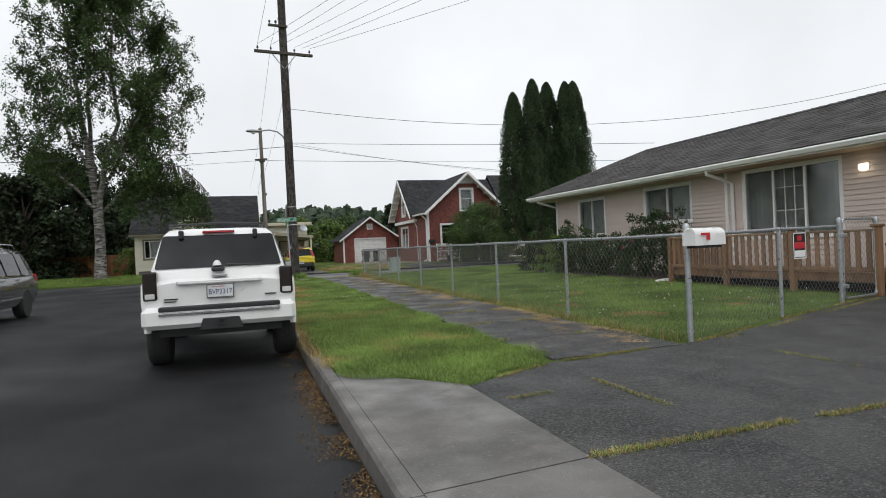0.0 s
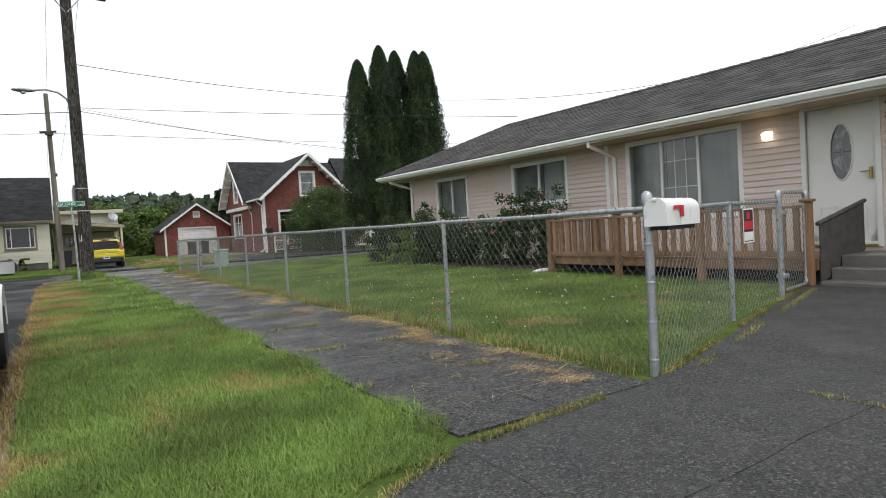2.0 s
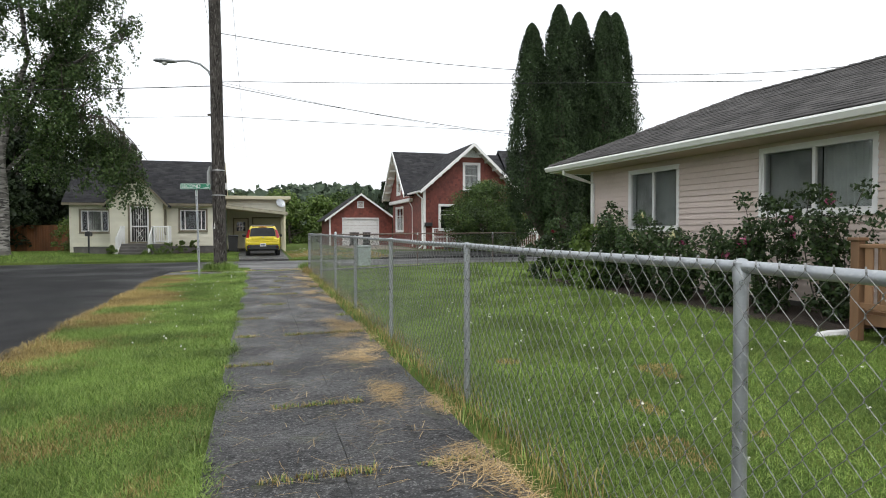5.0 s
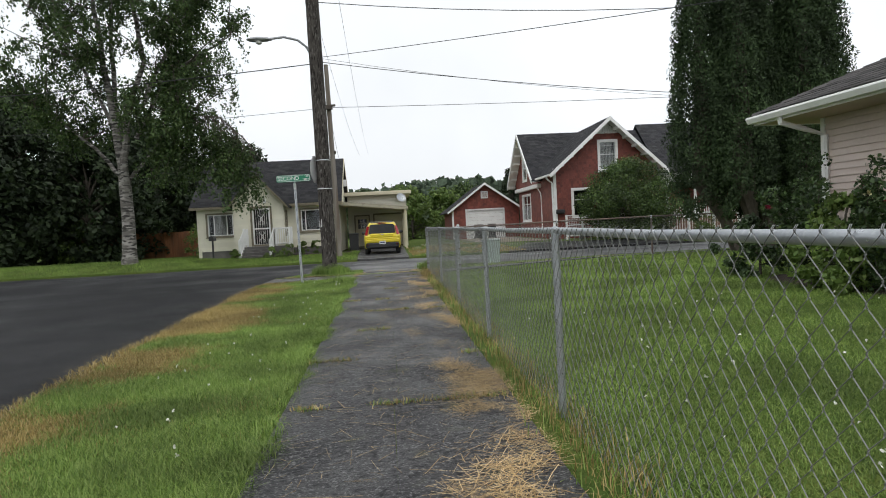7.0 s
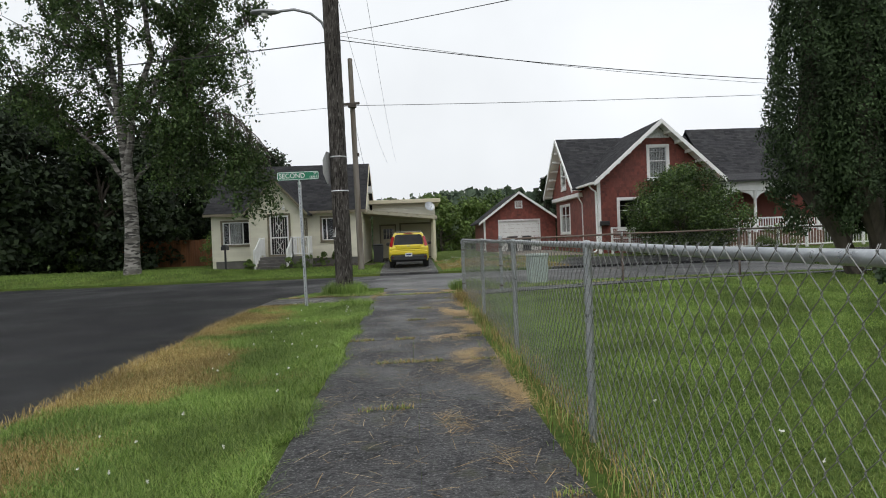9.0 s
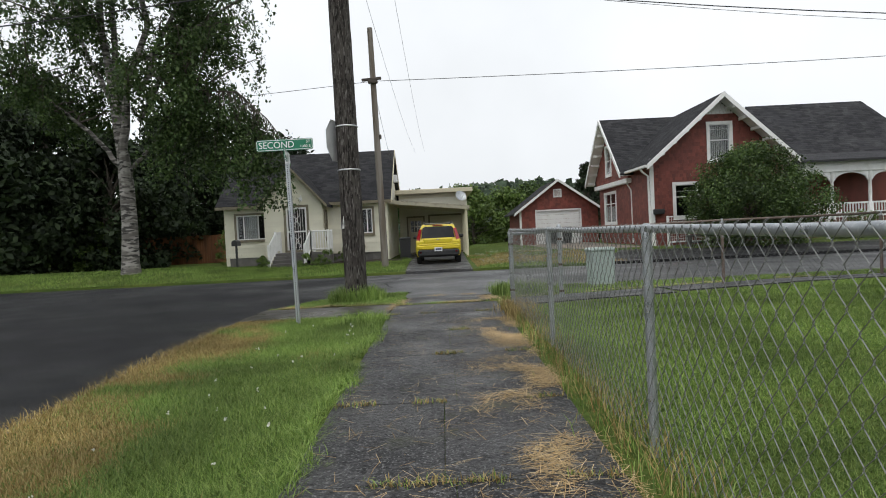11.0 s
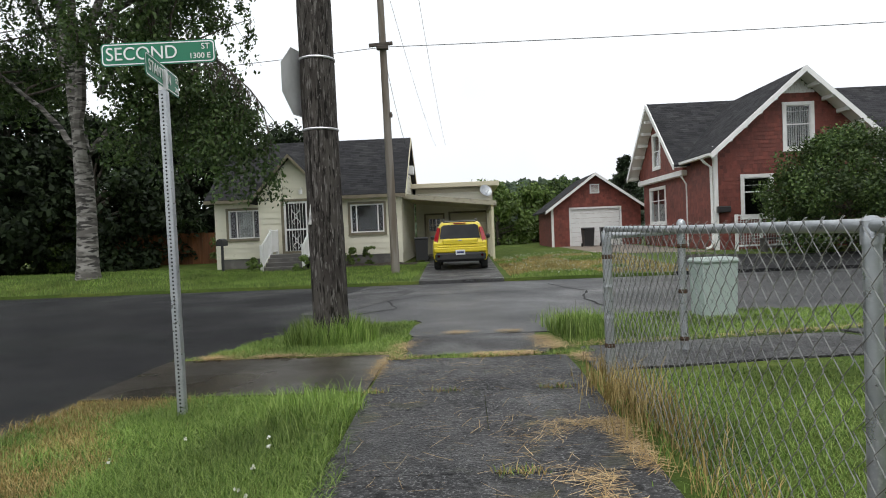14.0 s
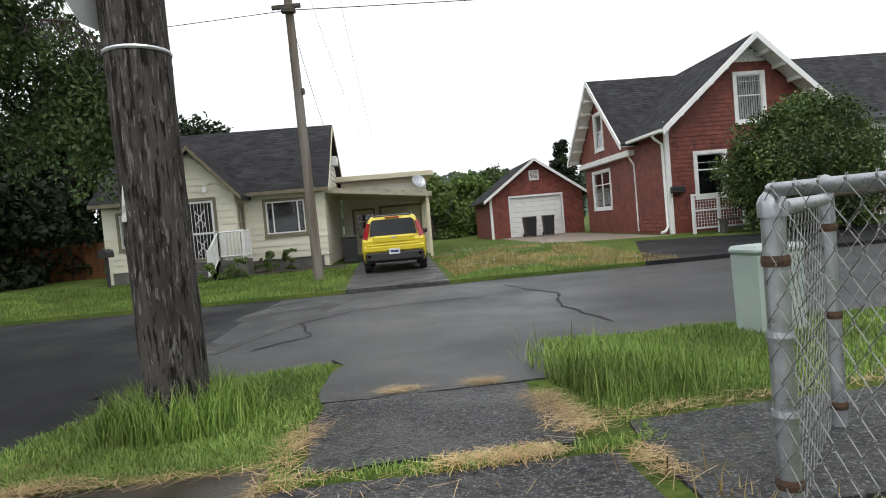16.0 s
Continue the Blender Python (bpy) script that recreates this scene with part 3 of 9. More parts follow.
def roof_plane(parent, corners, mat, row=0.145, tab=0.3, name="shingles", label="", lift=0.0):
    """Courses of shingle tabs on a planar quad or triangle given as eave_a, eave_b, top_b, top_a."""
    ea, eb, tb, ta = [Vector(c) for c in corners]
    n = (eb - ea).cross(ta - ea if (ta - ea).length > 0.01 else tb - ea).normalized()
    if n.z < 0:
        n = -n
    length = ((ta + tb) / 2 - (ea + eb) / 2).length
    rows = max(1, int(length / row))
    me = Mesh()
    for r in range(rows):
        k0, k1 = r / rows, (r + 1.0) / rows
        a0, b0, a1, b1 = ea.lerp(ta, k0), eb.lerp(tb, k0), ea.lerp(ta, k1), eb.lerp(tb, k1)
        w = (b0 - a0).length
        if w < 0.05:
            continue
        d = (b0 - a0) / w
        x = -random.uniform(0, tab)
        w1 = (b1 - a1).length
        off = (a1 - a0).dot(d)
        while x < w:
            t = tab * random.uniform(0.75, 1.25)
            s0, s1 = max(0, x), min(w, x + t - 0.006)
            if s1 - s0 > 0.02:
                hi = random.uniform(0.005, 0.012) + lift
                up = (a1 - a0) - d * off
                q0, q1 = min(max(s0, off), off + w1), min(max(s1, off), off + w1)
                p = [a0 + d * s0 + n * hi, a0 + d * s1 + n * hi, a0 + d * q1 + up * 1.03 + n * (lift + 0.002), a0 + d * q0 + up * 1.03 + n * (lift + 0.002), a0 + d * s0 + n * lift, a0 + d * s1 + n * lift]
                me.add(p, [(0, 1, 2, 3), (4, 5, 1, 0)])
            x += t
    return raw_part(name, me, mat, parent, label, kind="stuff")


HR = 2.6
H = pose(6.36, 0, 0, 0, 0, HR)
HOUSE_Y0, HOUSE_Y1 = -7.0, 13.55
# face matrix: u along -ly (to the right seen from the street), outside is -y of the face
HF = H @ Matrix(((0, 1, 0, 0), (-1, 0, 0, 0), (0, 0, 1, 0), (0, 0, 0, 1)))   # (u, d, z) -> (lx = d, ly = -u)
near_house = thing("ranch_house", "single-storey ranch house with cream vinyl siding and hipped grey shingle roof", "house")
W1 = (-12.15, 1.33, -10.75, 2.44)
W2 = (-8.86, 1.55, -7.10, 2.48)
W3 = (-5.42, 1.08, -3.12, 2.52)
DOOR = (-2.06, 0.50, -1.12, 2.56)
holes = [W1, W2, W3, DOOR]
me = Mesh()
cells_wall(me, -HOUSE_Y1, -HOUSE_Y0, 0.25, 2.72, holes, 0.14, HF)
part("front_wall", me, siding_cream, near_house)
me = Mesh()
me.box(-HOUSE_Y1, 0.02, -0.3, -HOUSE_Y0, 0.16, 0.25, HF)
me.box(-HOUSE_Y1 + 0.01, 0.1, -0.3, -HOUSE_Y1 + 0.14, 4.1, 0.25, HF)
part("foundation", me, concrete, near_house)
lap_boards(near_house, HF, -HOUSE_Y1, -HOUSE_Y0, 0.25, 2.70, 0.102, [(h[0] - 0.05, h[1] - 0.05, h[2] + 0.05, h[3] + 0.05) for h in holes], siding_cream)
SF = H @ pose(0, HOUSE_Y1, 0) @ Matrix(((-1, 0, 0, 0), (0, -1, 0, 0), (0, 0, 1, 0), (0, 0, 0, 1)))  # north end, u = -lx
me = Mesh()
me.box(-4.1, 0.0, 0.25, 0, 0.14, 2.72, SF)
part("end_wall", me, siding_cream, near_house)
lap_boards(near_house, SF, -4.1, 0.0, 0.25, 2.70, 0.102, [], siding_cream)
me = Mesh()
me.box(-HOUSE_Y1, 4.0, -0.3, -HOUSE_Y0, 4.14, 2.72, HF)
me.box(-HOUSE_Y0, 0.0, -0.3, -HOUSE_Y0 + 0.14, 4.14, 2.72, HF)
part("rear_wall", me, siding_cream, near_house)
for u in (-HOUSE_Y1, -5.95):
    me = Mesh().box(u - 0.025, -0.03, 0.25, u + 0.06, 0.02, 2.7, HF)
    part("corner_trim", me, white_paint, near_house)

OV, EZ, RISE = 0.80, 2.74, 1.20
eL, eR, ridge_x = -OV, 4.1 + OV, (4.1) / 2
def hp(lx, ly, lz):
    return H @ Vector((lx, ly, lz))
half = (eR - eL) / 2
NZ = EZ + half * 0.445
y1, y0 = HOUSE_Y1 + 0.55, HOUSE_Y0 - 0.5
roof_solid = Mesh()
A, B, C, D = hp(eL, y1, EZ), hp(eL, y0, EZ), hp(eR, y0, EZ), hp(eR, y1, EZ)
P, Q = hp(ridge_x, y1 - half, NZ), hp(ridge_x, y0 + half, NZ)
roof_solid.add([A, B, C, D, P, Q], [(0, 1, 5, 4), (2, 3, 4, 5), (1, 2, 5), (3, 0, 4), (0, 3, 2, 1)])
house_roof = part("roof", roof_solid, roof_grey, near_house)
roof_plane(house_roof, (B, A, P, Q), roof_grey, row=0.14, tab=0.30, lift=0.006)
roof_plane(house_roof, (A, D, P, P), roof_grey, row=0.14, tab=0.30, lift=0.006)
ridge_cap = Mesh()
for a, b in ((A, P), (P, Q)):
    k = int((b - a).length / 0.22)
    for i in range(k):
        p, q = a.lerp(b, i / k), a.lerp(b, (i + 1.15) / k)
        d = (b - a).normalized()
        s = d.cross(Vector((0, 0, 1))).normalized() * 0.13
        up = Vector((0, 0, 0.035))
        dn = Vector((0, 0, -0.03))
        ridge_cap.add([p + s + dn, p + up, p - s + dn, q + s + dn, q + up * 0.6, q - s + dn], [(0, 1, 4, 3), (1, 2, 5, 4)])
raw_part("ridge_cap", ridge_cap, roof_grey, house_roof, kind="stuff")
# fascia, gutter, soffit
me = Mesh()
me.box(eL + 0.02, y0, EZ - 0.16, eL + 0.05, y1, EZ - 0.01, H)
me.box(eL + 0.02, y1 - 0.03, EZ - 0.16, eR, y1, EZ - 0.01, H)
part("fascia", me, white_paint, near_house)
me = Mesh()
g = [(eL - 0.10, EZ - 0.03), (eL - 0.11, EZ - 0.06), (eL - 0.07, EZ - 0.13), (eL + 0.015, EZ - 0.13), (eL + 0.015, EZ - 0.02), (eL, EZ - 0.02), (eL, EZ - 0.115), (eL - 0.06, EZ - 0.115), (eL - 0.09, EZ - 0.055), (eL - 0.09, EZ - 0.03)]
me.prism(g, "y", y0, y1 + 0.02, H)
part("gutter", me, white_paint, near_house)
soffit_mat = material("tan_soffit_panel", (0.50, 0.40, 0.30), 0.7, spots=[(1.5, (0.44, 0.35, 0.26), 0.45, 0.7, 4)], bump=0.1)
me = Mesh()
me.box(eL + 0.05, y0, EZ - 0.15, 0.0, y1 - 0.03, EZ - 0.11, H)
me.box(0.0, HOUSE_Y1 + 0.0, EZ - 0.15, 4.1, y1 - 0.03, EZ - 0.11, H)
part("soffit", me, soffit_mat, near_house)


def downspout(parent, m, u, z_top, z_bot, out):
    me = Mesh()
    pts = [(u, -out, z_top), (u, -out, z_top - 0.09), (u, -out * 0.5, z_top - 0.20), (u, -0.05, z_top - 0.30), (u, -0.05, z_bot + 0.1), (u, -0.10, z_bot + 0.02), (u, -0.24, z_bot)]
    pts = [m @ Vector(p) for p in pts]
    me.tube(pts, 0.042, 6)
    part("downspout", me, white_paint, parent)


downspout(near_house, HF, -5.72, EZ - 0.12, 0.3, OV)
downspout(near_house, HF, -13.45, EZ - 0.12, 0.1, OV)
window(near_house, HF, *W1, trim=0.05, bars=(0.5,), blinds=[(0.02, 0.48), (0.5, 1.0)], trim_out=0.02)
window(near_house, HF, *W2, trim=0.05, bars=(0.5,), blinds=[(0.0, 0.5)], trim_out=0.02)
folds = [(W2[0] + 0.92 + 0.84 * k / 40, 0.15 + 0.018 * math.sin(k * 1.3)) for k in range(41)]
curtain = Mesh().prism(folds + [(u, d + 0.004) for u, d in reversed(folds)], "z", W2[1] + 0.04, W2[3] - 0.03, HF)
tagged(part("curtain", curtain, sheer_mat), "pale sheer curtain hanging behind the window pane", "curtain")
window(near_house, HF, *W3, trim=0.05, bars=(0.33, 0.66), blinds=[(0.0, 0.33), (0.34, 0.97)], trim_out=0.02, grid=[(0.33, 0.36, 0.66, 0.36), (0.33, 0.70, 0.66, 0.70), (0.45, 0.04, 0.45, 0.96), (0.55, 0.04, 0.55, 0.96)])

# ---------- chain-link fence ----------
SPAN = 2.78


def fence_post(parent, x, y, z0, z1, r=0.024, cap="loop", mat=None, name="post"):
    me = Mesh()
    me.tube([(x, y, z0 - 0.1), (x, y, z1)], r, 10)
    p = part(name, me, mat or galvanised, parent, smooth=True)
    c = Mesh()
    if cap == "dome":
        c.lathe([(r + 0.006, -0.03), (r + 0.006, 0.012), (r * 0.95, 0.03), (r * 0.55, 0.045), (0.004, 0.05)], (x, y, z1), 12)
    else:
        c.lathe([(r + 0.004, -0.03), (r + 0.004, 0.0), (0.027, 0.006), (0.027, 0.034), (0.014, 0.046), (0.003, 0.048)], (x, y, z1), 10)
    part("cap", c, galvanised, p, smooth=True)
    return p


def chain_mesh(parent, a, b, z0a, z0b, top, pitch=0.046, r=0.0019, skip_bottom=0.02, side=0.026):
    """Woven wires between two posts, hooked round each other at every crossing; the sheet hangs on one face of the rail."""
    a, b = Vector((a[0], a[1], 0)), Vector((b[0], b[1], 0))
    L = (b - a).length
    d = (b - a) / L
    n = Vector((-d.y, d.x, 0))
    a = a + n * side
    me = Mesh()
    cols = int(L / pitch)
    px = L / cols
    up = Vector((0, 0, 1))
    e, u = d * r, n * r
    for i in range(cols):
        x0 = i * px
        zb = z0a + (z0b - z0a) * x0 / L + skip_bottom
        rows = int((top - zb) / (px * 1.16))
        dz = (top - zb) / rows
        pts = []
        for k in range(rows + 1):
            right = (k + i) % 2
            x = x0 + (px + 0.002 if right else -0.002)
            z = top - k * dz
            bend = 0.004 * math.sin(x * 2.1 + z * 3.0) + 0.006 * math.sin(x * 0.9)
            c = a + d * x + n * bend + up * z
            w = 0.0032 if right else -0.0032
            pts.append(c + n * w + up * 0.006 - d * (0.003 if right else -0.003))
            pts.append(c - n * w - up * 0.006 - d * (0.003 if right else -0.003))
        o = len(me.v)
        for p in pts:
            me.v += [tuple(p + u), tuple(p + e), tuple(p - u), tuple(p - e)]
        for k in range(len(pts) - 1):
            for j in range(4):
                q, q2 = o + k * 4 + j, o + k * 4 + (j + 1) % 4
                me.f.append((q, q2, q2 + 4, q + 4))
        # knuckle bent back over the rail
        p = pts[0]
        back = -n * (1 if side > 0 else -1)
        me.add([p - e, p + e, p + d * 0.018 + e + back * 0.02 + up * 0.012, p + d * 0.018 - e + back * 0.02 + up * 0.012, p - e - up * 0.006, p + e - up * 0.006], [(0, 1, 2, 3), (0, 4, 5, 1)])
    return raw_part("wire_mesh", me, chain_wire, parent, kind="stuff")


def rail(parent, pts, r=0.021, mat=None, name="top_rail"):
    me = Mesh().tube(pts, r, 10)
    return part(name, me, mat or galvanised, parent, smooth=True)


def fence_run(parent, pts, top=1.16, ends=(None, None), mat=None, line_r=0.024, side=0.026):
    """Line posts, rail and mesh through plan points."""
    for i, (x, y) in enumerate(pts):
        if i == 0 and ends[0] or i == len(pts) - 1 and ends[1]:
            continue
        fence_post(parent, x, y, gz(x, y), gz(x, y) * 0.3 + top, line_r, mat=mat)
    zs = [gz(x, y) * 0.3 + top for x, y in pts]
    for i in range(len(pts) - 1):
        (xa, ya), (xb, yb) = pts[i], pts[i + 1]
        rail(parent, [(xa, ya, zs[i] + 0.02), ((xa + xb) / 2, (ya + yb) / 2, (zs[i] + zs[i + 1]) / 2 + 0.012), (xb, yb, zs[i + 1] + 0.02)], mat=mat)
        chain_mesh(parent, pts[i], pts[i + 1], gz(xa, ya), gz(xb, yb), (zs[i] + zs[i + 1]) / 2 + 0.03, side=side)


CORNER_N = (-0.06, 19.52)
street_fence = thing("chain_link_fence", "galvanised chain-link fence along the sidewalk", "fence")
fence_run(street_fence, [(0, SPAN * k - (0.10 if k == 5 else 0.0)) for k in range(7)] + [CORNER_N], ends=(True, True))
p = fence_post(street_fence, 0, 0, gz(0, 0), 1.24, 0.034, "dome", name="end_post")
for z in (0.05, 0.33, 0.62, 0.9, 1.16):
    me = Mesh().lathe([(0.037, -0.012), (0.039, 0.0), (0.037, 0.012)], (0, 0, z), 12)
    part("band", me, galvanised, p)
p = fence_post(street_fence, *CORNER_N, gz(*CORNER_N), 1.155, 0.034, "dome", name="corner_post")
for z, mt in ((0.1, galvanised), (0.35, rusty), (0.55, galvanised), (0.78, galvanised), (1.0, rusty), (1.15, rusty)):
    me = Mesh().lathe([(0.037, -0.016), (0.040, 0.0), (0.037, 0.016)], (*CORNER_N, z), 12)
    part("band", me, mt, p)

# the driveway side with its walk gate
MID, GATE_A, GATE_B = (2.08, 0.70), (3.56, 1.02), (4.62, 1.26)
side_fence = thing("chain_link_fence", "galvanised chain-link fence beside the driveway", "fence")
fence_run(side_fence, [(0.03, 0.0), MID, GATE_A], ends=(True, True), top=1.16, side=-0.026)
p = fence_post(side_fence, *GATE_A, gz(*GATE_A), 1.27, 0.032, "dome", name="gate_post")
p = fence_post(side_fence, *GATE_B, gz(*GATE_B), 1.27, 0.03, "dome", name="gate_post")

gate = thing("chain_link_gate", "closed galvanised chain-link walk gate with rounded corners", "gate")
def gp(s, z):
    return (GATE_A[0] + (GATE_B[0] - GATE_A[0]) * s, GATE_A[1] + (GATE_B[1] - GATE_A[1]) * s, z)
zb, zt = 0.10, 1.30
loop = []
for cx, cz, a0 in ((0.14, zb + 0.1, 180), (0.86, zb + 0.1, 270), (0.86, zt - 0.1, 0), (0.14, zt - 0.1, 90)):
    for k in range(5):
        a = radians(a0 + 22.5 * k)
        loop.append(gp(cx + 0.085 * math.cos(a), cz + 0.09 * math.sin(a)))
me = Mesh().tube(loop + [loop[0]], 0.02, 8)
part("gate_frame", me, galvanised, gate, smooth=True)
chain_mesh(gate, gp(0.06, 0), gp(0.94, 0), zb, zb, zt, side=-0.018)
for z in (0.3, 1.05):
    me = Mesh().bbox(GATE_A[0] - 0.02, GATE_A[1] - 0.05, z - 0.03, GATE_A[0] + 0.1, GATE_A[1] + 0.05, z + 0.03, 0.01)
    part("hinge", me, galvanised, gate)

# the north side along the cross street, older and rusty
north_fence = thing("chain_link_fence", "old chain-link fence with rusty clamps along the lawn's far side", "fence")
NGATE = (0.82, 20.5)
npts = [(NGATE[0] + 2.7 * k, 20.6 + 0.16 * k) for k in range(1, 7)]
rust_rail = material("rust_browned_fence_pipe", (0.16, 0.12, 0.10), 0.7, 0.4, spots=[(8, (0.22, 0.21, 0.2), 0.5, 0.7, 4)])
fence_run(north_fence, [NGATE] + npts, ends=(True, False), mat=rust_rail, top=1.13)
p = fence_post(north_fence, *NGATE, gz(*NGATE), 1.21, 0.034, "dome", name="gate_post")
for z in (0.2, 0.62, 1.02):
    me = Mesh().lathe([(0.037, -0.018), (0.041, 0.0), (0.037, 0.018)], (*NGATE, z), 12)
    part("band", me, rusty, p)
rail(north_fence, [(CORNER_N[0] + 0.03, CORNER_N[1], 1.15), (NGATE[0], NGATE[1], 1.15)], 0.024)
chain_mesh(north_fence, CORNER_N, NGATE, gz(*CORNER_N), gz(*NGATE), 1.12)

# ---------- red house ----------
red_house = thing("red_house", "red-brown shingled gabled house with white trim and dark roof", "house")
RX0, RX1, RY, RIX, RIZ = 8.74, 14.87, 39.4, 11.92, 6.9     # front gable: corners, face, ridge
REZ = 4.15
RB = 0.1
LY0, LY1, LX, LRY = 42.4, 48.9, 8.78, 45.6                 # left wing facing the side
RW2 = (9.84, 1.41, 10.85, 2.87)
RWU = (11.5, 3.97, 12.45, 5.58)
RW3 = (11.75, 1.42, 12.8, 3.1)


def shingle_wall(parent, m, u0, u1, z0, z1, holes, mat, slope=None, row=0.155, tab=0.15):
    me = Mesh()
    z = z0
    while z < z1 - 0.03:
        h = min(row, z1 - z)
        a, b = (u0, u1) if slope is None else slope(z + h * 0.5)
        x = a - random.uniform(0, tab)
        while x < b:
            t = tab * random.uniform(0.6, 1.35)
            s, e = max(a, x), min(b, x + t - 0.007)
            c = (s + e) / 2
            if e - s > 0.02 and not any(q[0] < c < q[2] and q[1] < z + h * 0.5 < q[3] for q in holes):
                pr = random.uniform(0.014, 0.026)
                dz = random.uniform(-0.006, 0.006)
                p = [(s, -pr, z + dz), (e, -pr, z + dz), (e, -0.004, z + h), (s, -0.004, z + h), (s, 0.0, z + dz), (e, 0.0, z + dz)]
                me.add([m @ Vector(q) for q in p], [(0, 1, 2, 3), (4, 5, 1, 0)])
            x += t
        z += row
    raw_part("wall_shingles", me, mat, parent, kind="stuff")


def gable_wall(me, u0, u1, z0, ze, ua, za, t, m):
    me.prism([(u0, z0), (u1, z0), (u1, ze), (ua, za), (u0, ze)], "y", 0.0, t, m)


RF = pose(0, RY, 0)
me = Mesh()
cells_wall(me, RX0, RX1, RB - 0.2, REZ, [RW2, RW3, RWU], 0.2, RF)
cells_wall(me, 10.75, 13.1, REZ, 5.65, [(RWU[0], REZ, RWU[2], RWU[3])], 0.2, RF)
me.prism([(RX0, REZ), (10.75, REZ), (10.75, 5.65)], "y", RY, RY + 0.2)
me.prism([(13.1, REZ), (RX1, REZ), (13.1, 5.6)], "y", RY, RY + 0.2)
me.prism([(10.75, 5.65), (13.1, 5.65), (RIX, RIZ - 0.2)], "y", RY + 0.01, RY + 0.19)
part("front_wall", me, shingle_red, red_house)


def red_slope(z):
    if z < REZ:
        return RX0, RX1
    k = (z - REZ + 0.15) / (RIZ - REZ)
    return RX0 + (RIX - RX0) * k, RX1 + (RIX - RX1) * k


def pad(h, p=0.1):
    return (h[0] - p, h[1] - p, h[2] + p, h[3] + p)


shingle_wall(red_house, RF, RX0, RX1, RB + 0.5, 6.05, [pad(RW2), pad(RW3), pad(RWU)], shingle_red, red_slope)
me = Mesh().box(RX0 - 0.02, RY - 0.03, RB - 0.3, RX1, RY + 0.2, RB + 0.5)
part("base_board", me, material("red_base_board", (0.15, 0.035, 0.026), 0.7, bump=0.2), red_house)
white_shingle = material("white_gable_shingle", (0.7, 0.7, 0.69), 0.6, bump=0.2, island=0.06)
shingle_wall(red_house, RF @ pose(0, -0.012, 0), 10.0, 14.0, 6.05, 6.85, [], white_shingle, red_slope, row=0.11)
for b, nm in ((RW2, "window"), (RW3, "window")):
    window(red_house, RF, *b, trim=0.13, rails=(0.62,), trim_out=0.05, name=nm, grid=[(0.02, 0.8, 0.98, 0.8)])
window(red_house, RF, *RWU, trim=0.13, rails=(0.55,), trim_out=0.05, blinds=[(0, 1)], grid=[(0.02, 0.86, 0.98, 0.86)])
me = Mesh().bbox(RX0 - 0.04, RY - 0.04, RB - 0.1, RX0 + 0.12, RY + 0.1, REZ, 0.01)
part("corner_board", me, white_paint, red_house)

# left side of the front wing, and the left wing with its overhanging upper storey
LF = pose(RX0, 0, 0) @ Matrix(((0, 1, 0, 0), (-1, 0, 0, 0), (0, 0, 1, 0), (0, 0, 0, 1)))      # u = -y, outside is -x
me = Mesh().box(-LY0, 0, RB - 0.2, -RY, 0.2, REZ, LF)
part("side_wall", me, shingle_red, red_house)
shingle_wall(red_house, LF, -LY0, -RY, RB + 0.1, REZ, [], shingle_red)
LG = pose(LX, 0, 0) @ Matrix(((0, 1, 0, 0), (-1, 0, 0, 0), (0, 0, 1, 0), (0, 0, 0, 1)))
LWD = (-47.7, 1.3, -45.4, 2.95)
LWU = (-46.4, 4.02, -45.4, 5.55)
me = Mesh()
cells_wall(me, -LY1, -LY0, RB - 0.2, 3.9, [LWD], 0.2, LG)
cells_wall(me, -46.7, -44.5, 3.9, 5.6, [LWU], 0.2, LG)
me.prism([(-LY1, 3.9), (-46.7, 3.9), (-46.7, 5.6)], "y", 0.0, 0.2, LG)
me.prism([(-44.5, 3.9), (-LY0, 3.9), (-44.5, 5.6)], "y", 0.0, 0.2, LG)
part("wing_wall", me, shingle_red, red_house)
me = Mesh().box(LX, LY0, RB - 0.2, LX + 2.0, LY0 + 0.2, REZ)
part("wing_return", me, shingle_red, red_house)


def wing_slope(z):
    if z < REZ:
        return -LY1, -LY0
    k = (z - REZ + 0.25) / (RIZ - REZ)
    return -LY1 + (-LRY + LY1) * k, -LY0 + (-LRY + LY0) * k


shingle_wall(red_house, LG, -LY1, -LY0, RB + 0.1, 3.3, [pad(LWD)], shingle_red)
shingle_wall(red_house, LG @ pose(0, -0.2, 0), -LY1, -LY0, 3.55, 6.2, [pad(LWU)], shingle_red, wing_slope)
shingle_wall(red_house, LG @ pose(0, -0.21, 0), -47, -44, 6.2, 6.9, [], white_shingle, wing_slope, row=0.11)
me = Mesh()
cells_wall(me, -46.9, -44.3, 3.3, 5.62, [LWU], 0.19, LG @ pose(0, -0.2, 0))
me.prism([(-LY1 - 0.03, 3.3), (-46.9, 3.3), (-46.9, 5.6), (-LY1 - 0.03, 3.9)], "y", -0.2, -0.01, LG)
me.prism([(-44.3, 3.3), (-LY0 + 0.03, 3.3), (-LY0 + 0.03, 3.9), (-44.3, 5.6)], "y", -0.2, -0.01, LG)
me.prism([(-46.9, 5.62), (-44.3, 5.62), (-LRY, 6.65)], "y", -0.2, -0.01, LG)
part("upper_bay", me, shingle_red, red_house)
me = Mesh().bbox(-LY1 - 0.1, -0.30, 3.28, -LY0 + 0.1, 0.0, 3.52, 0.02, LG)
part("belt_course", me, white_paint, red_house)
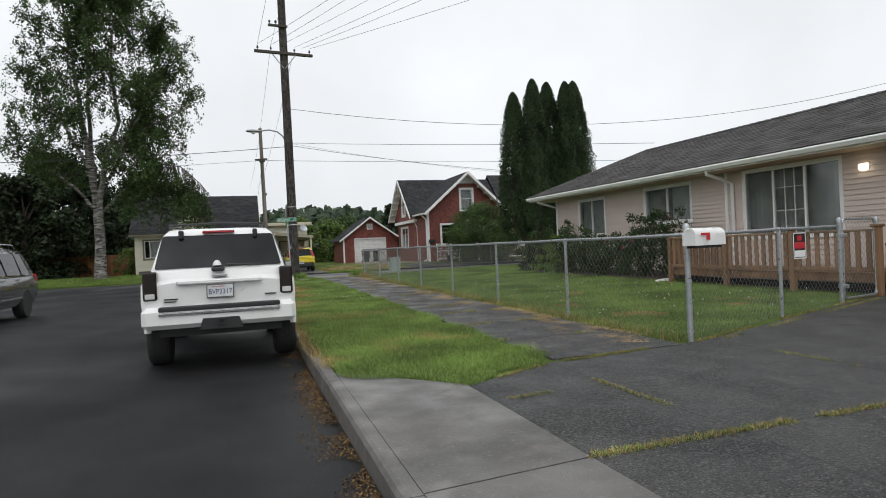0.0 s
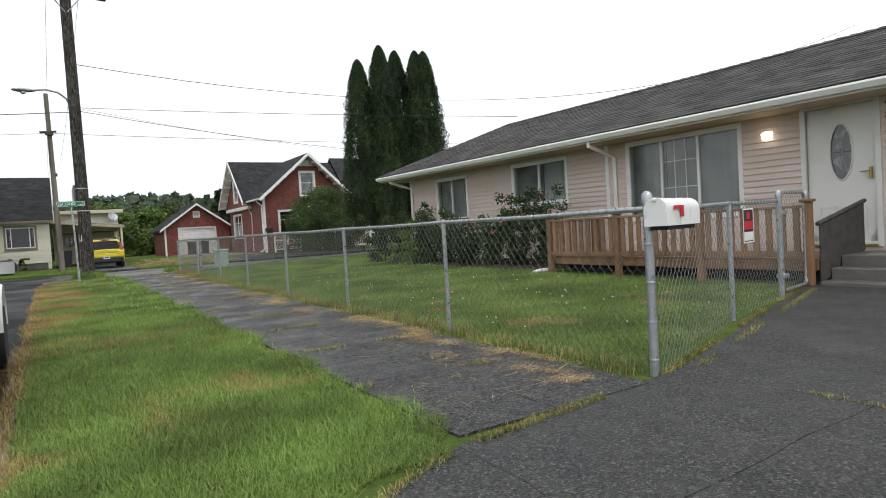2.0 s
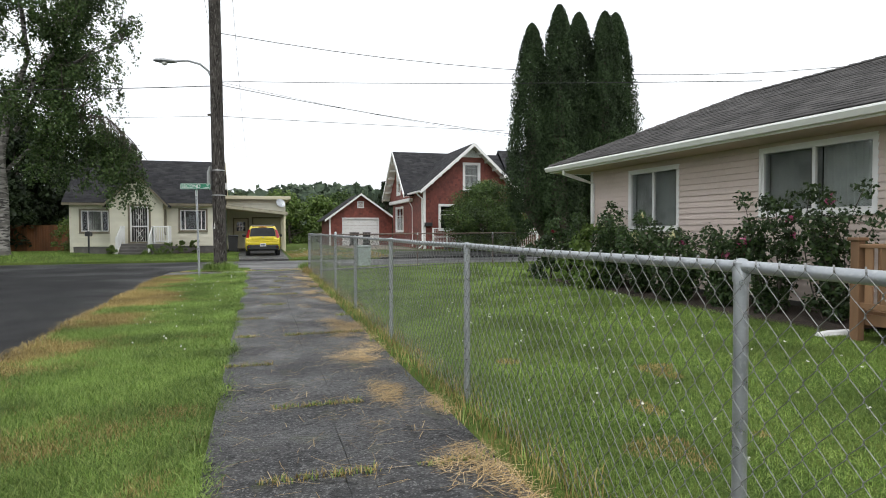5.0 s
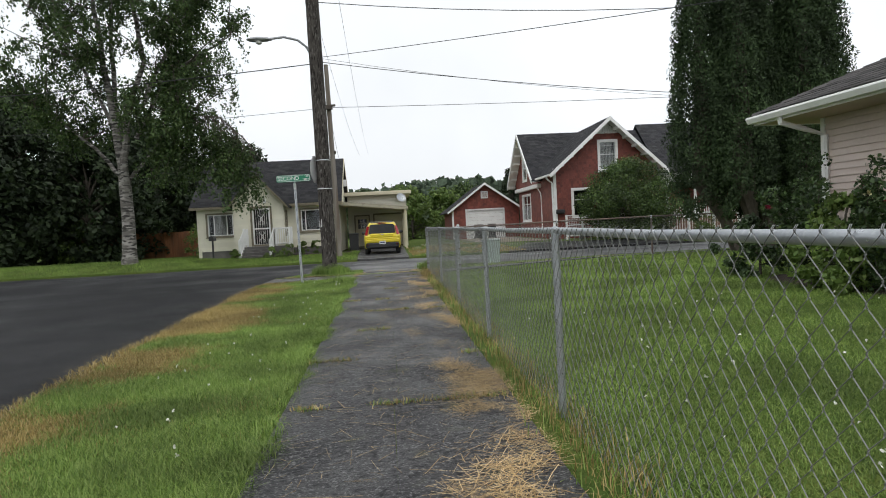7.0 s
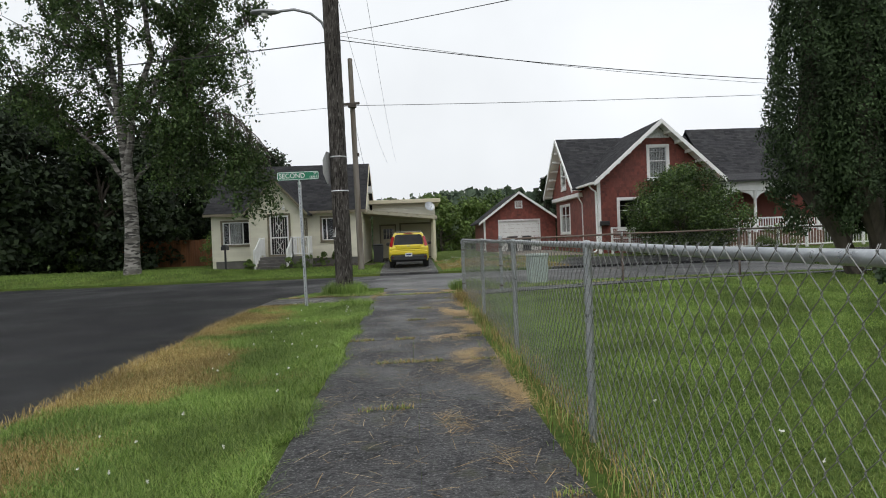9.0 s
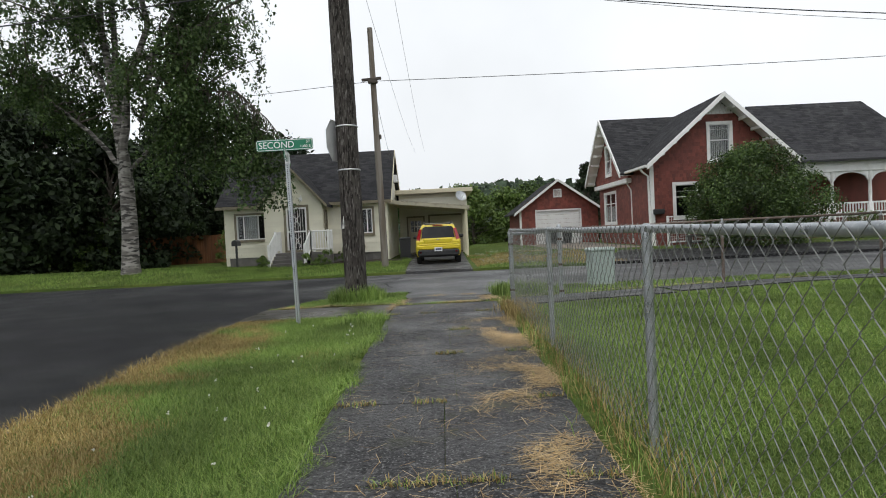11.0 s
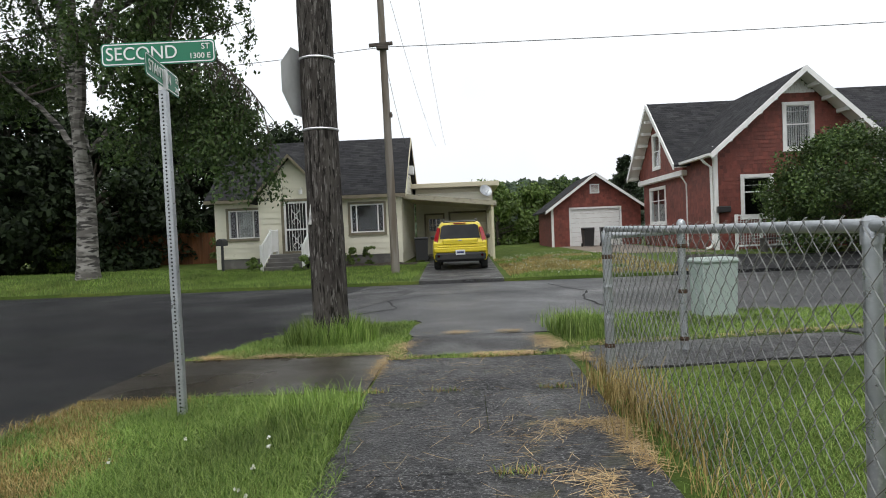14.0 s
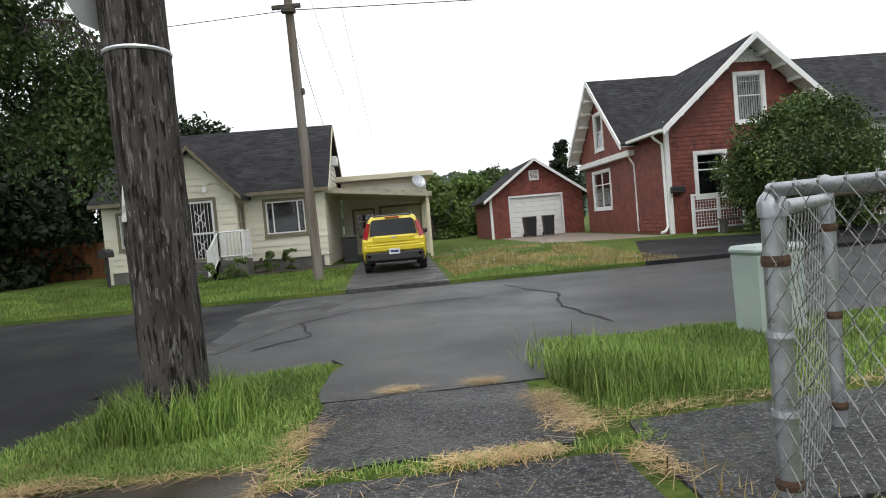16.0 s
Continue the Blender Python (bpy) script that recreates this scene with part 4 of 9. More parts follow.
window(red_house, LG, *LWD, trim=0.12, bars=(0.5,), rails=(0.65,), trim_out=0.05)
window(red_house, LG @ pose(0, -0.2, 0), *LWU, trim=0.12, rails=(0.5,), trim_out=0.05, depth=0.1)


def slope_slab(me, a, b, c, d, t):
    """A sloping slab with its top face a, b, c, d and thickness t downwards."""
    dn = Vector((0, 0, -t))
    p = [Vector(q) for q in (a, b, c, d)]
    me.add(p + [q + dn for q in p], [(0, 1, 2, 3), (7, 6, 5, 4), (0, 4, 5, 1), (1, 5, 6, 2), (2, 6, 7, 3), (3, 7, 4, 0)])


FO, SO = 0.75, 0.40                     # overhangs at the gable and the eave
ks = (RIZ - REZ) / (RIX - RX0)
ez = REZ - SO * ks
ks2 = (RIZ - REZ) / (RX1 - RIX)
ex0, ex1 = RX0 - SO, RX1 + SO
ez1 = REZ - SO * ks2
yf = RY - FO
front_roof = Mesh()
LRX1, back = 22.8, 46.5
ridge_b = (RIX, LRY, RIZ)
slope_slab(front_roof, (ex0, yf, ez), (RIX, yf, RIZ), (RIX, LRY, RIZ), (ex0, LY0 - 0.3, ez), 0.09)
slope_slab(front_roof, (RIX, yf, RIZ), (ex1, yf, ez1), (ex1, LY0 - 0.3, ez1), (RIX, LRY, RIZ), 0.09)
red_roof = part("roof", front_roof, roof_dark, red_house)
roof_plane(red_roof, ((ex0, LY0 - 0.3, ez), (ex0, yf, ez), (RIX, yf, RIZ), (RIX, LRY, RIZ)), roof_dark, 0.16, 0.3, lift=0.004)
roof_plane(red_roof, ((ex1, yf, ez1), (ex1, LY0 - 0.3, ez1), (RIX, LRY, RIZ), (RIX, yf, RIZ)), roof_dark, 0.16, 0.3, lift=0.004)
wing = Mesh()
WO = 0.75
kw = (RIZ - REZ) / (LRY - LY0)
wy0, wy1 = LY0 - 0.5, LY1 + 0.5
wz = REZ - 0.5 * kw
WL, WR = 7.05, 7.42                    # ridges of the wing before and behind the gable
for xa, xb, xe, zr in ((LX - WO, 16.3, 16.3, WL), (16.3, LRX1, LRX1 + 1.6, WR)):
    slope_slab(wing, (xa, wy0, wz), (xe, wy0, wz), (xb, LRY, zr), (xa, LRY, zr), 0.09)
    slope_slab(wing, (xa, LRY, zr), (xb, LRY, zr), (xe, wy1, wz), (xa, wy1, wz), 0.09)
slope_slab(wing, (LRX1 + 1.6, wy0, wz), (LRX1 + 1.6, wy1, wz), (LRX1, LRY, WR), (LRX1, LRY, WR), 0.09)
wing_roof = part("wing_roof", wing, roof_dark, red_house)
for xa, xb, xe, zr in ((LX - WO, 16.3, 16.3, WL), (16.3, LRX1, LRX1 + 1.6, WR)):
    roof_plane(wing_roof, ((xa, wy0, wz), (xe, wy0, wz), (xb, LRY, zr), (xa, LRY, zr)), roof_dark, 0.16, 0.3, lift=0.004)


def barge(parent, a, b, w, t, out):
    """A white bargeboard along the edge from a (eave) to b (ridge)."""
    a, b, out = Vector(a), Vector(b), Vector(out)
    dn = Vector((0, 0, -w))
    me = Mesh()
    q = [a, b, b + dn, a + dn]
    me.add([p - out * 0.5 * t for p in q] + [p + out * t for p in q], [(0, 1, 2, 3), (7, 6, 5, 4), (0, 4, 5, 1), (2, 6, 7, 3), (3, 7, 4, 0), (1, 5, 6, 2)])
    part("bargeboard", me, white_paint, parent)


O = Vector((0, -1, 0))
barge(red_house, (ex0, yf, ez + 0.03), (RIX, yf, RIZ + 0.03), 0.24, 0.04, O)
barge(red_house, (ex1, yf, ez1 + 0.03), (RIX, yf, RIZ + 0.03), 0.24, 0.04, O)
O = Vector((-1, 0, 0))
barge(red_house, (LX - WO, wy0, wz + 0.03), (LX - WO, LRY, WL + 0.03), 0.24, 0.04, O)
barge(red_house, (LX - WO, wy1, wz + 0.03), (LX - WO, LRY, WL + 0.03), 0.24, 0.04, O)
# white boarded soffits under the gable overhangs, with lookout brackets
me = Mesh()
slope_slab(me, (ex0, yf, ez - 0.1), (RIX, yf, RIZ - 0.1), (RIX, RY, RIZ - 0.1), (ex0, RY, ez - 0.1), 0.02)
slope_slab(me, (RIX, yf, RIZ - 0.1), (ex1, yf, ez1 - 0.1), (ex1, RY, ez1 - 0.1), (RIX, RY, RIZ - 0.1), 0.02)
part("gable_soffit", me, white_paint, red_house)
me = Mesh()
slope_slab(me, (LX - WO, wy0, wz - 0.1), (LX - 0.2, wy0, wz - 0.1), (LX - 0.2, LRY, RIZ - 0.1), (LX - WO, LRY, RIZ - 0.1), 0.02)
slope_slab(me, (LX - WO, LRY, RIZ - 0.1), (LX - 0.2, LRY, RIZ - 0.1), (LX - 0.2, wy1, wz - 0.1), (LX - WO, wy1, wz - 0.1), 0.02)
part("gable_soffit", me, white_paint, red_house)
for k in (0.06, 0.22, 0.38, 0.54, 0.70, 0.86):
    for xa, za in ((ex0, ez), (ex1, ez1)):
        x, z = xa + (RIX - xa) * k, za + (RIZ - za) * k
        me = Mesh().bbox(x - 0.05, yf + 0.05, z - 0.27, x + 0.05, RY, z - 0.12, 0.015)
        part("bracket", me, white_paint, red_house)
    for ya in (wy0, wy1):
        y, z = ya + (LRY - ya) * k, wz + (RIZ - wz) * k
        me = Mesh().bbox(LX - WO + 0.05, y - 0.05, z - 0.27, LX - 0.2, y + 0.05, z - 0.12, 0.015)
        part("bracket", me, white_paint, red_house)
me = Mesh().prism([(ex0 - 0.1, ez + 0.0), (ex0 - 0.1, ez - 0.1), (ex0 + 0.02, ez - 0.12), (ex0 + 0.02, ez - 0.02)], "y", yf, LY0 - 0.5)
part("gutter", me, white_paint, red_house)
me = Mesh().tube([(ex0 - 0.04, RY + 0.15, ez - 0.1), (ex0 + 0.05, RY + 0.12, ez - 0.25), (RX0 - 0.1, RY + 0.1, ez - 0.45), (RX0 - 0.08, RY + 0.1, RB + 0.3), (RX0 - 0.2, RY + 0.05, RB + 0.12), (RX0 - 0.4, RY - 0.05, RB + 0.08)], 0.05, 7)
part("downspout", me, white_paint, red_house, smooth=True)
me = Mesh().tube([(LX - 0.3, LY0 + 0.0, 3.3), (LX - 0.1, LY0 - 0.1, 2.9), (LX - 0.07, LY0 - 0.05, 2.5), (LX - 0.07, LY0 - 0.05, RB + 0.1)], 0.035, 7)
part("downspout", me, white_paint, red_house, smooth=True)
me = Mesh().box(RX1 - 0.2, RY + 0.2, RB - 0.2, RX1, LY0 + 0.2, REZ).box(RX1, LY0, RB - 0.2, LRX1, LY0 + 0.2, REZ).box(LRX1 - 0.2, LY0, RB - 0.2, LRX1, LY1, REZ).box(LX, LY1 - 0.2, RB - 0.2, LRX1, LY1, REZ)
part("far_walls", me, shingle_red, red_house)

# porch at the right of the front gable: white beam, turned columns with curved brackets, balustrade
porch_y, porch_x1 = 39.9, 21.2
me = Mesh().bbox(RX1, porch_y, 3.15, porch_x1, porch_y + 0.25, 3.7, 0.02).bbox(porch_x1 - 0.25, porch_y, 3.15, porch_x1, LY0, 3.7, 0.02)
part("porch_beam", me, white_paint, red_house)
me = Mesh()
slope_slab(me, (RX1, porch_y - 0.4, 3.72), (porch_x1 + 0.4, porch_y - 0.4, 3.72), (porch_x1 + 0.4, LY0, 4.3), (RX1, LY0, 4.3), 0.1)
part("porch_roof", me, roof_dark, red_house)
me = Mesh().box(RX1, porch_y, RB - 0.2, porch_x1, LY0, 0.9)
part("porch_floor", me, material("brown_porch_skirt", (0.16, 0.09, 0.06), 0.8, bump=0.3), red_house)
for x in (15.75, 17.5, 19.3, 21.05):
    me = Mesh().lathe([(0.11, 0.9), (0.11, 1.6), (0.07, 1.66), (0.085, 2.1), (0.07, 2.7), (0.11, 2.76), (0.11, 3.15)], (x, porch_y + 0.12, 0), 10)
    part("porch_column", me, white_paint, red_house, smooth=True)
for xa, xb in ((15.75, 17.5), (17.5, 19.3), (19.3, 21.05)):
    arch = []
    for k in range(13):
        s = k / 12
        arch.append((xa + 0.1 + (xb - xa - 0.2) * s, 2.72 + 0.38 * math.sin(math.pi * s) ** 0.5))
    me = Mesh().prism(arch + [(xb - 0.1, 3.16), (xa + 0.1, 3.16)], "y", porch_y + 0.08, porch_y + 0.16)
    part("porch_arch", me, white_paint, red_house)
    me = Mesh().box(xa + 0.1, porch_y + 0.08, 1.62, xb - 0.1, porch_y + 0.16, 1.7).box(xa + 0.1, porch_y + 0.08, 1.0, xb - 0.1, porch_y + 0.16, 1.06)
    part("balustrade_rail", me, white_paint, red_house)
    k = int((xb - xa) / 0.13)
    for i in range(1, k):
        x = xa + (xb - xa) * i / k
        me = Mesh().box(x - 0.02, porch_y + 0.1, 1.06, x + 0.02, porch_y + 0.14, 1.62)
        part("baluster", me, white_paint, red_house)

# ---------- red garage ----------
garage = thing("garage", "small red shingled garage with white door and white trim", "garage")
GX0, GX1, GY, GAX, GAZ, GEZ, GB = 4.05, 9.15, 51.0, 6.55, 4.28, 2.45, 0.1
GFM = pose(0, GY, 0)
me = Mesh()
GD = (5.15, GB, 7.95, 2.25)
cells_wall(me, GX0, GX1, GB - 0.2, GEZ, [GD], 0.2, GFM)
me.prism([(GX0, GEZ), (GX1, GEZ), (GAX, GAZ - 0.1)], "y", GY, GY + 0.2)
me.box(GX0, GY + 0.2, GB - 0.2, GX0 + 0.2, GY + 6, GEZ).box(GX1 - 0.2, GY + 0.2, GB - 0.2, GX1, GY + 6, GEZ).box(GX0, GY + 6, GB - 0.2, GX1, GY + 6.2, GEZ)
part("wall", me, shingle_red, garage)


def gar_slope(z):
    if z < GEZ:
        return GX0, GX1
    k = (z - GEZ) / (GAZ - GEZ)
    return GX0 + (GAX - GX0) * k, GX1 + (GAX - GX1) * k


shingle_wall(garage, GFM, GX0, GX1, GB, GAZ - 0.25, [pad(GD)], shingle_red, gar_slope)
GL = pose(GX0, 0, 0) @ Matrix(((0, 1, 0, 0), (-1, 0, 0, 0), (0, 0, 1, 0), (0, 0, 0, 1)))
shingle_wall(garage, GL, -GY - 6, -GY, GB, GEZ, [], shingle_red)
fr = Mesh()
fr.box(GD[0] - 0.1, -0.04, GD[1], GD[0], 0.1, GD[3] + 0.1, GFM).box(GD[2], -0.04, GD[1], GD[2] + 0.1, 0.1, GD[3] + 0.1, GFM).box(GD[0], -0.04, GD[3], GD[2], 0.1, GD[3] + 0.1, GFM)
gd = part("garage_door", fr, white_paint, garage)
for k in range(8):
    z = GD[1] + (GD[3] - GD[1]) * k / 8
    me = Mesh().bbox(GD[0], 0.06, z + 0.004, GD[2], 0.1, z + (GD[3] - GD[1]) / 8 - 0.004, 0.008, GFM)
    part("panel", me, white_paint, gd)
me = Mesh().box(GX0 - 0.03, GY - 0.03, GB - 0.1, GX0 + 0.1, GY + 0.08, GEZ)
part("corner_board", me, white_paint, garage)
me = Mesh()
kg = (GAZ - GEZ) / (GAX - GX0)
gx0, gx1 = GX0 - 0.4, GX1 + 0.4
gze, gze1 = GEZ - 0.4 * kg, GEZ - 0.4 * (GAZ - GEZ) / (GX1 - GAX)
slope_slab(me, (gx0, GY - 0.4, gze), (GAX, GY - 0.4, GAZ), (GAX, GY + 6.3, GAZ), (gx0, GY + 6.3, gze), 0.08)
slope_slab(me, (GAX, GY - 0.4, GAZ), (gx1, GY - 0.4, gze1), (gx1, GY + 6.3, gze1), (GAX, GY + 6.3, GAZ), 0.08)
gr = part("roof", me, roof_dark, garage)
roof_plane(gr, ((gx0, GY + 6.3, gze), (gx0, GY - 0.4, gze), (GAX, GY - 0.4, GAZ), (GAX, GY + 6.3, GAZ)), roof_dark, 0.18, 0.3, lift=0.004)
O = Vector((0, -1, 0))
barge(garage, (gx0, GY - 0.4, gze + 0.02), (GAX, GY - 0.4, GAZ + 0.02), 0.17, 0.03, O)
barge(garage, (gx1, GY - 0.4, gze1 + 0.02), (GAX, GY - 0.4, GAZ + 0.02), 0.17, 0.03, O)
me = Mesh()
box_frame(me, GAX - 0.27, 3.12, GAX + 0.27, 3.66, 0.07, -0.06, 0.0, GFM)
for k in range(6):
    me.box(GAX - 0.2, -0.05, 3.2 + 0.065 * k, GAX + 0.2, -0.01, 3.235 + 0.065 * k, GFM)
part("gable_vent", me, white_paint, garage)

# ---------- yellow house with carport ----------
yellow_house = thing("yellow_house", "small pale yellow clapboard house with steep dark roof", "house")
YY, YX0, YX1, YB = 41.6, -11.9, -3.75, 0.0
YEZ, YRY, YRZ = 3.12, 45.2, 5.78
olive_trim = material("olive_brown_window_trim", (0.20, 0.175, 0.12), 0.6, spots=[(4, (0.15, 0.13, 0.09), 0.45, 0.7, 4)])
YF = pose(0, YY, 0)
YWR = (-5.95, 1.36, -4.5, 2.58)
YWL = (-11.3, 1.30, -9.85, 2.52)
me = Mesh()
cells_wall(me, YX0, YX1, YB + 0.4, YEZ, [YWR, YWL], 0.18, YF)
part("front_wall", me, siding_yellow, yellow_house)
lap_boards(yellow_house, YF, YX0, YX1, 0.42, YEZ - 0.05, 0.24, [pad(YWR, 0.11), pad(YWL, 0.11), (-9.55, 0, -6.75, 4)], siding_yellow, proud=0.03)
me = Mesh().box(YX0, YY + 0.02, -0.3, YX1 - 0.02, YY + 0.2, 0.42)
part("foundation", me, concrete, yellow_house)
YE = pose(YX1, 0, 0) @ Matrix(((0, -1, 0, 0), (1, 0, 0, 0), (0, 0, 1, 0), (0, 0, 0, 1)))       # east end, u = y, outside is +x
YE2 = 48.8
me = Mesh()
YEW = (44.6, 4.1, 45.6, 5.2)
cells_wall(me, YY, YE2, -0.2, YEZ, [], 0.18, YE)
me.prism([(YY, YEZ), (YE2, YEZ), (YRY, YRZ - 0.05)], "y", 0.0, 0.18, YE)
part("end_wall", me, siding_yellow, yellow_house)


def yel_slope(z):
    if z < YEZ:
        return YY, YE2
    k = (z - YEZ) / (YRZ - YEZ)
    return YY + (YRY - YY) * k, YE2 + (YRY - YE2) * k


lap_boards(yellow_house, YE, YY, YE2, 0.42, YRZ - 0.2, 0.24, [pad(YEW, 0.1)], siding_yellow, slope=yel_slope, proud=0.03)
window(yellow_house, YE @ pose(0, -0.03, 0), *YEW, trim=0.09, rails=(0.5,), trim_mat=white_paint, depth=0.02)
me = Mesh().bbox(44.8, -0.35, 4.1, 45.4, 0.05, 4.5, 0.02, YE)
part("window_air_conditioner", me, white_paint, yellow_house)
me = Mesh().box(YX0, YY, -0.2, YX0 + 0.18, YE2, YEZ).box(YX0, YE2 - 0.18, -0.2, YX1, YE2, YEZ)
me.prism([(YY, YEZ), (YE2, YEZ), (YRY, YRZ - 0.05)], "x", YX0, YX0 + 0.18)
part("far_walls", me, siding_yellow, yellow_house)
window(yellow_house, YF, *YWR, trim=0.1, bars=(0.18, 0.82), trim_mat=olive_trim, trim_out=0.045, sash_mat=white_paint)
window(yellow_house, YF, *YWL, trim=0.1, bars=(0.25, 0.75), trim_mat=olive_trim, trim_out=0.045, blinds=[(0.26, 0.72)], sash_mat=white_paint)
me = Mesh()
ky = (YRZ - YEZ) / (YRY - YY)
yo = 0.35
zo = YEZ - yo * ky + 0.12
slope_slab(me, (YX0 - 0.3, YY - yo, zo), (YX1 + 0.25, YY - yo, zo), (YX1 + 0.25, YRY, YRZ + 0.12), (YX0 - 0.3, YRY, YRZ + 0.12), 0.1)
slope_slab(me, (YX0 - 0.3, YRY, YRZ + 0.12), (YX1 + 0.25, YRY, YRZ + 0.12), (YX1 + 0.25, YE2 + yo, zo), (YX0 - 0.3, YE2 + yo, zo), 0.1)
yr = part("roof", me, roof_dark, yellow_house)
roof_plane(yr, ((YX0 - 0.3, YY - yo, zo), (YX1 + 0.25, YY - yo, zo), (YX1 + 0.25, YRY, YRZ + 0.12), (YX0 - 0.3, YRY, YRZ + 0.12)), roof_dark, 0.15, 0.32, lift=0.004)
me = Mesh().box(YX0 - 0.3, YY - yo - 0.06, zo - 0.16, YX1 + 0.25, YY - yo + 0.02, zo - 0.02)
part("gutter", me, olive_trim, yellow_house)
O = Vector((1, 0, 0))
cream_trim = material("cream_painted_board", (0.60, 0.55, 0.40), 0.6, bump=0.1)
for a in ((YX1 + 0.25, YY - yo, zo), (YX1 + 0.25, YE2 + yo, zo)):
    A2 = Vector(a)
    B2 = Vector((YX1 + 0.25, YRY, YRZ + 0.12))
    me = Mesh()
    dn = Vector((0, 0, -0.17))
    q = [A2, B2, B2 + dn, A2 + dn]
    me.add([p for p in q] + [p + O * 0.03 for p in q], [(0, 1, 2, 3), (7, 6, 5, 4), (0, 4, 5, 1), (2, 6, 7, 3), (3, 7, 4, 0), (1, 5, 6, 2)])
    part("bargeboard", me, cream_trim, yellow_house)
# entry bay with its own gable
EX0, EX1, EY = -9.55, -6.75, 40.35
EAX, EAZ, EEZ = (EX0 + EX1) / 2, 4.55, 2.95
EF = pose(0, EY, 0)
ED = (-8.5, 0.62, -7.5, 2.75)
me = Mesh()
cells_wall(me, EX0, EX1, -0.2, EEZ, [ED], 0.18, EF)
me.prism([(EX0, EEZ), (EX1, EEZ), (EAX, EAZ)], "y", EY, EY + 0.18)
me.box(EX0, EY, -0.2, EX0 + 0.18, YY, EEZ).box(EX1 - 0.18, EY + 0.18, -0.2, EX1, YY, EEZ)
part("entry_bay", me, siding_yellow, yellow_house)


def ent_slope(z):
    if z < EEZ:
        return EX0, EX1
    k = (z - EEZ) / (EAZ - EEZ)
    return EX0 + (EAX - EX0) * k, EX1 + (EAX - EX1) * k


lap_boards(yellow_house, EF, EX0, EX1, 0.42, EAZ - 0.15, 0.24, [pad(ED, 0.11)], siding_yellow, slope=ent_slope, proud=0.03)
EE = pose(EX1, 0, 0) @ Matrix(((0, -1, 0, 0), (1, 0, 0, 0), (0, 0, 1, 0), (0, 0, 0, 1)))
ESW = (40.7, 1.2, 41.25, 2.5)
lap_boards(yellow_house, EE, EY, YY, 0.42, EEZ - 0.05, 0.24, [pad(ESW, 0.09)], siding_yellow, proud=0.03)
window(yellow_house, EE @ pose(0, -0.035, 0), *ESW, trim=0.09, rails=(0.5,), trim_mat=olive_trim, depth=0.02)
me = Mesh()
slope_slab(me, (EX0 - 0.3, EY - 0.3, EEZ - 0.15), (EAX, EY - 0.3, EAZ + 0.13), (EAX, 43.5, EAZ + 0.13), (EX0 - 0.3, 41.8, EEZ - 0.15), 0.1)
slope_slab(me, (EAX, EY - 0.3, EAZ + 0.13), (EX1 + 0.3, EY - 0.3, EEZ - 0.15), (EX1 + 0.3, 41.8, EEZ - 0.15), (EAX, 43.5, EAZ + 0.13), 0.1)
er = part("entry_roof", me, roof_dark, yellow_house)
roof_plane(er, ((EX1 + 0.3, EY - 0.3, EEZ - 0.15), (EX1 + 0.3, 41.8, EEZ - 0.15), (EAX, 43.5, EAZ + 0.13), (EAX, EY - 0.3, EAZ + 0.13)), roof_dark, 0.15, 0.32, lift=0.004)
for xa in (EX0 - 0.3, EX1 + 0.3):
    A2, B2 = Vector((xa, EY - 0.3, EEZ - 0.15)), Vector((EAX, EY - 0.3, EAZ + 0.13))
    dn = Vector((0, 0, -0.15))
    q = [A2, B2, B2 + dn, A2 + dn]
    o = Vector((0, -0.03, 0))
    me = Mesh().add([p for p in q] + [p + o for p in q], [(0, 1, 2, 3), (7, 6, 5, 4), (0, 4, 5, 1), (2, 6, 7, 3), (3, 7, 4, 0), (1, 5, 6, 2)])
    part("bargeboard", me, olive_trim, yellow_house)
# front door with a white scrolled security screen
fr = Mesh()
box_frame(fr, ED[0] - 0.1, ED[1] - 0.02, ED[2] + 0.1, ED[3] + 0.1, 0.1, -0.045, 0.03, EF)
ydoor = part("front_door", fr, olive_trim, yellow_house)
me = Mesh().box(ED[0], 0.08, ED[1], ED[2], 0.13, ED[3], EF)
part("door_leaf", me, dark_void, ydoor)
me = Mesh()
box_frame(me, ED[0] + 0.01, ED[1] + 0.01, ED[2] - 0.01, ED[3] - 0.01, 0.08, -0.01, 0.03, EF)
me.box(ED[0] + 0.09, -0.005, 1.55, ED[2] - 0.09, 0.025, 1.62, EF)
part("screen_frame", me, white_paint, ydoor)
me = Mesh()
for k in range(1, 7):
    u = ED[0] + 0.09 + 0.82 * k / 7
    me.box(u - 0.008, 0.0, ED[1] + 0.09, u + 0.008, 0.016, ED[3] - 0.09, EF)
for zc in (1.1, 2.1):
    for s in (-1, 1):
        pts = [EF @ Vector((-8.0 + s * (0.05 + 0.1 * math.sin(a * 0.7)), -0.004, zc + 0.05 * a - 0.3)) for a in range(13)]
        me.tube(pts, 0.014, 5)
part("scrollwork", me, white_paint, ydoor)
me = Mesh().tube([(-7.72, EY - 0.16, 3.02), (-7.72, EY - 0.16, 3.2)], 0.08, 8).tube([(-7.72, EY - 0.02, 3.25), (-7.72, EY - 0.16, 3.28)], 0.03, 6)
part("porch_lamp", me, white_paint, yellow_house, smooth=True)
# porch steps and white railings
stoop = thing("porch_stoop", "grey concrete entry stoop with steps below the front door", "steps")
for k in range(4):
    me = Mesh().bbox(-8.75, EY - 1.0 - 0.28 * (4 - k) * (k < 4), -0.2, -7.25, EY - 0.02 - 0.0, 0.155 * (k + 1) - (0.0 if k < 3 else 0.02), 0.01)
    part("step", me, concrete, stoop)


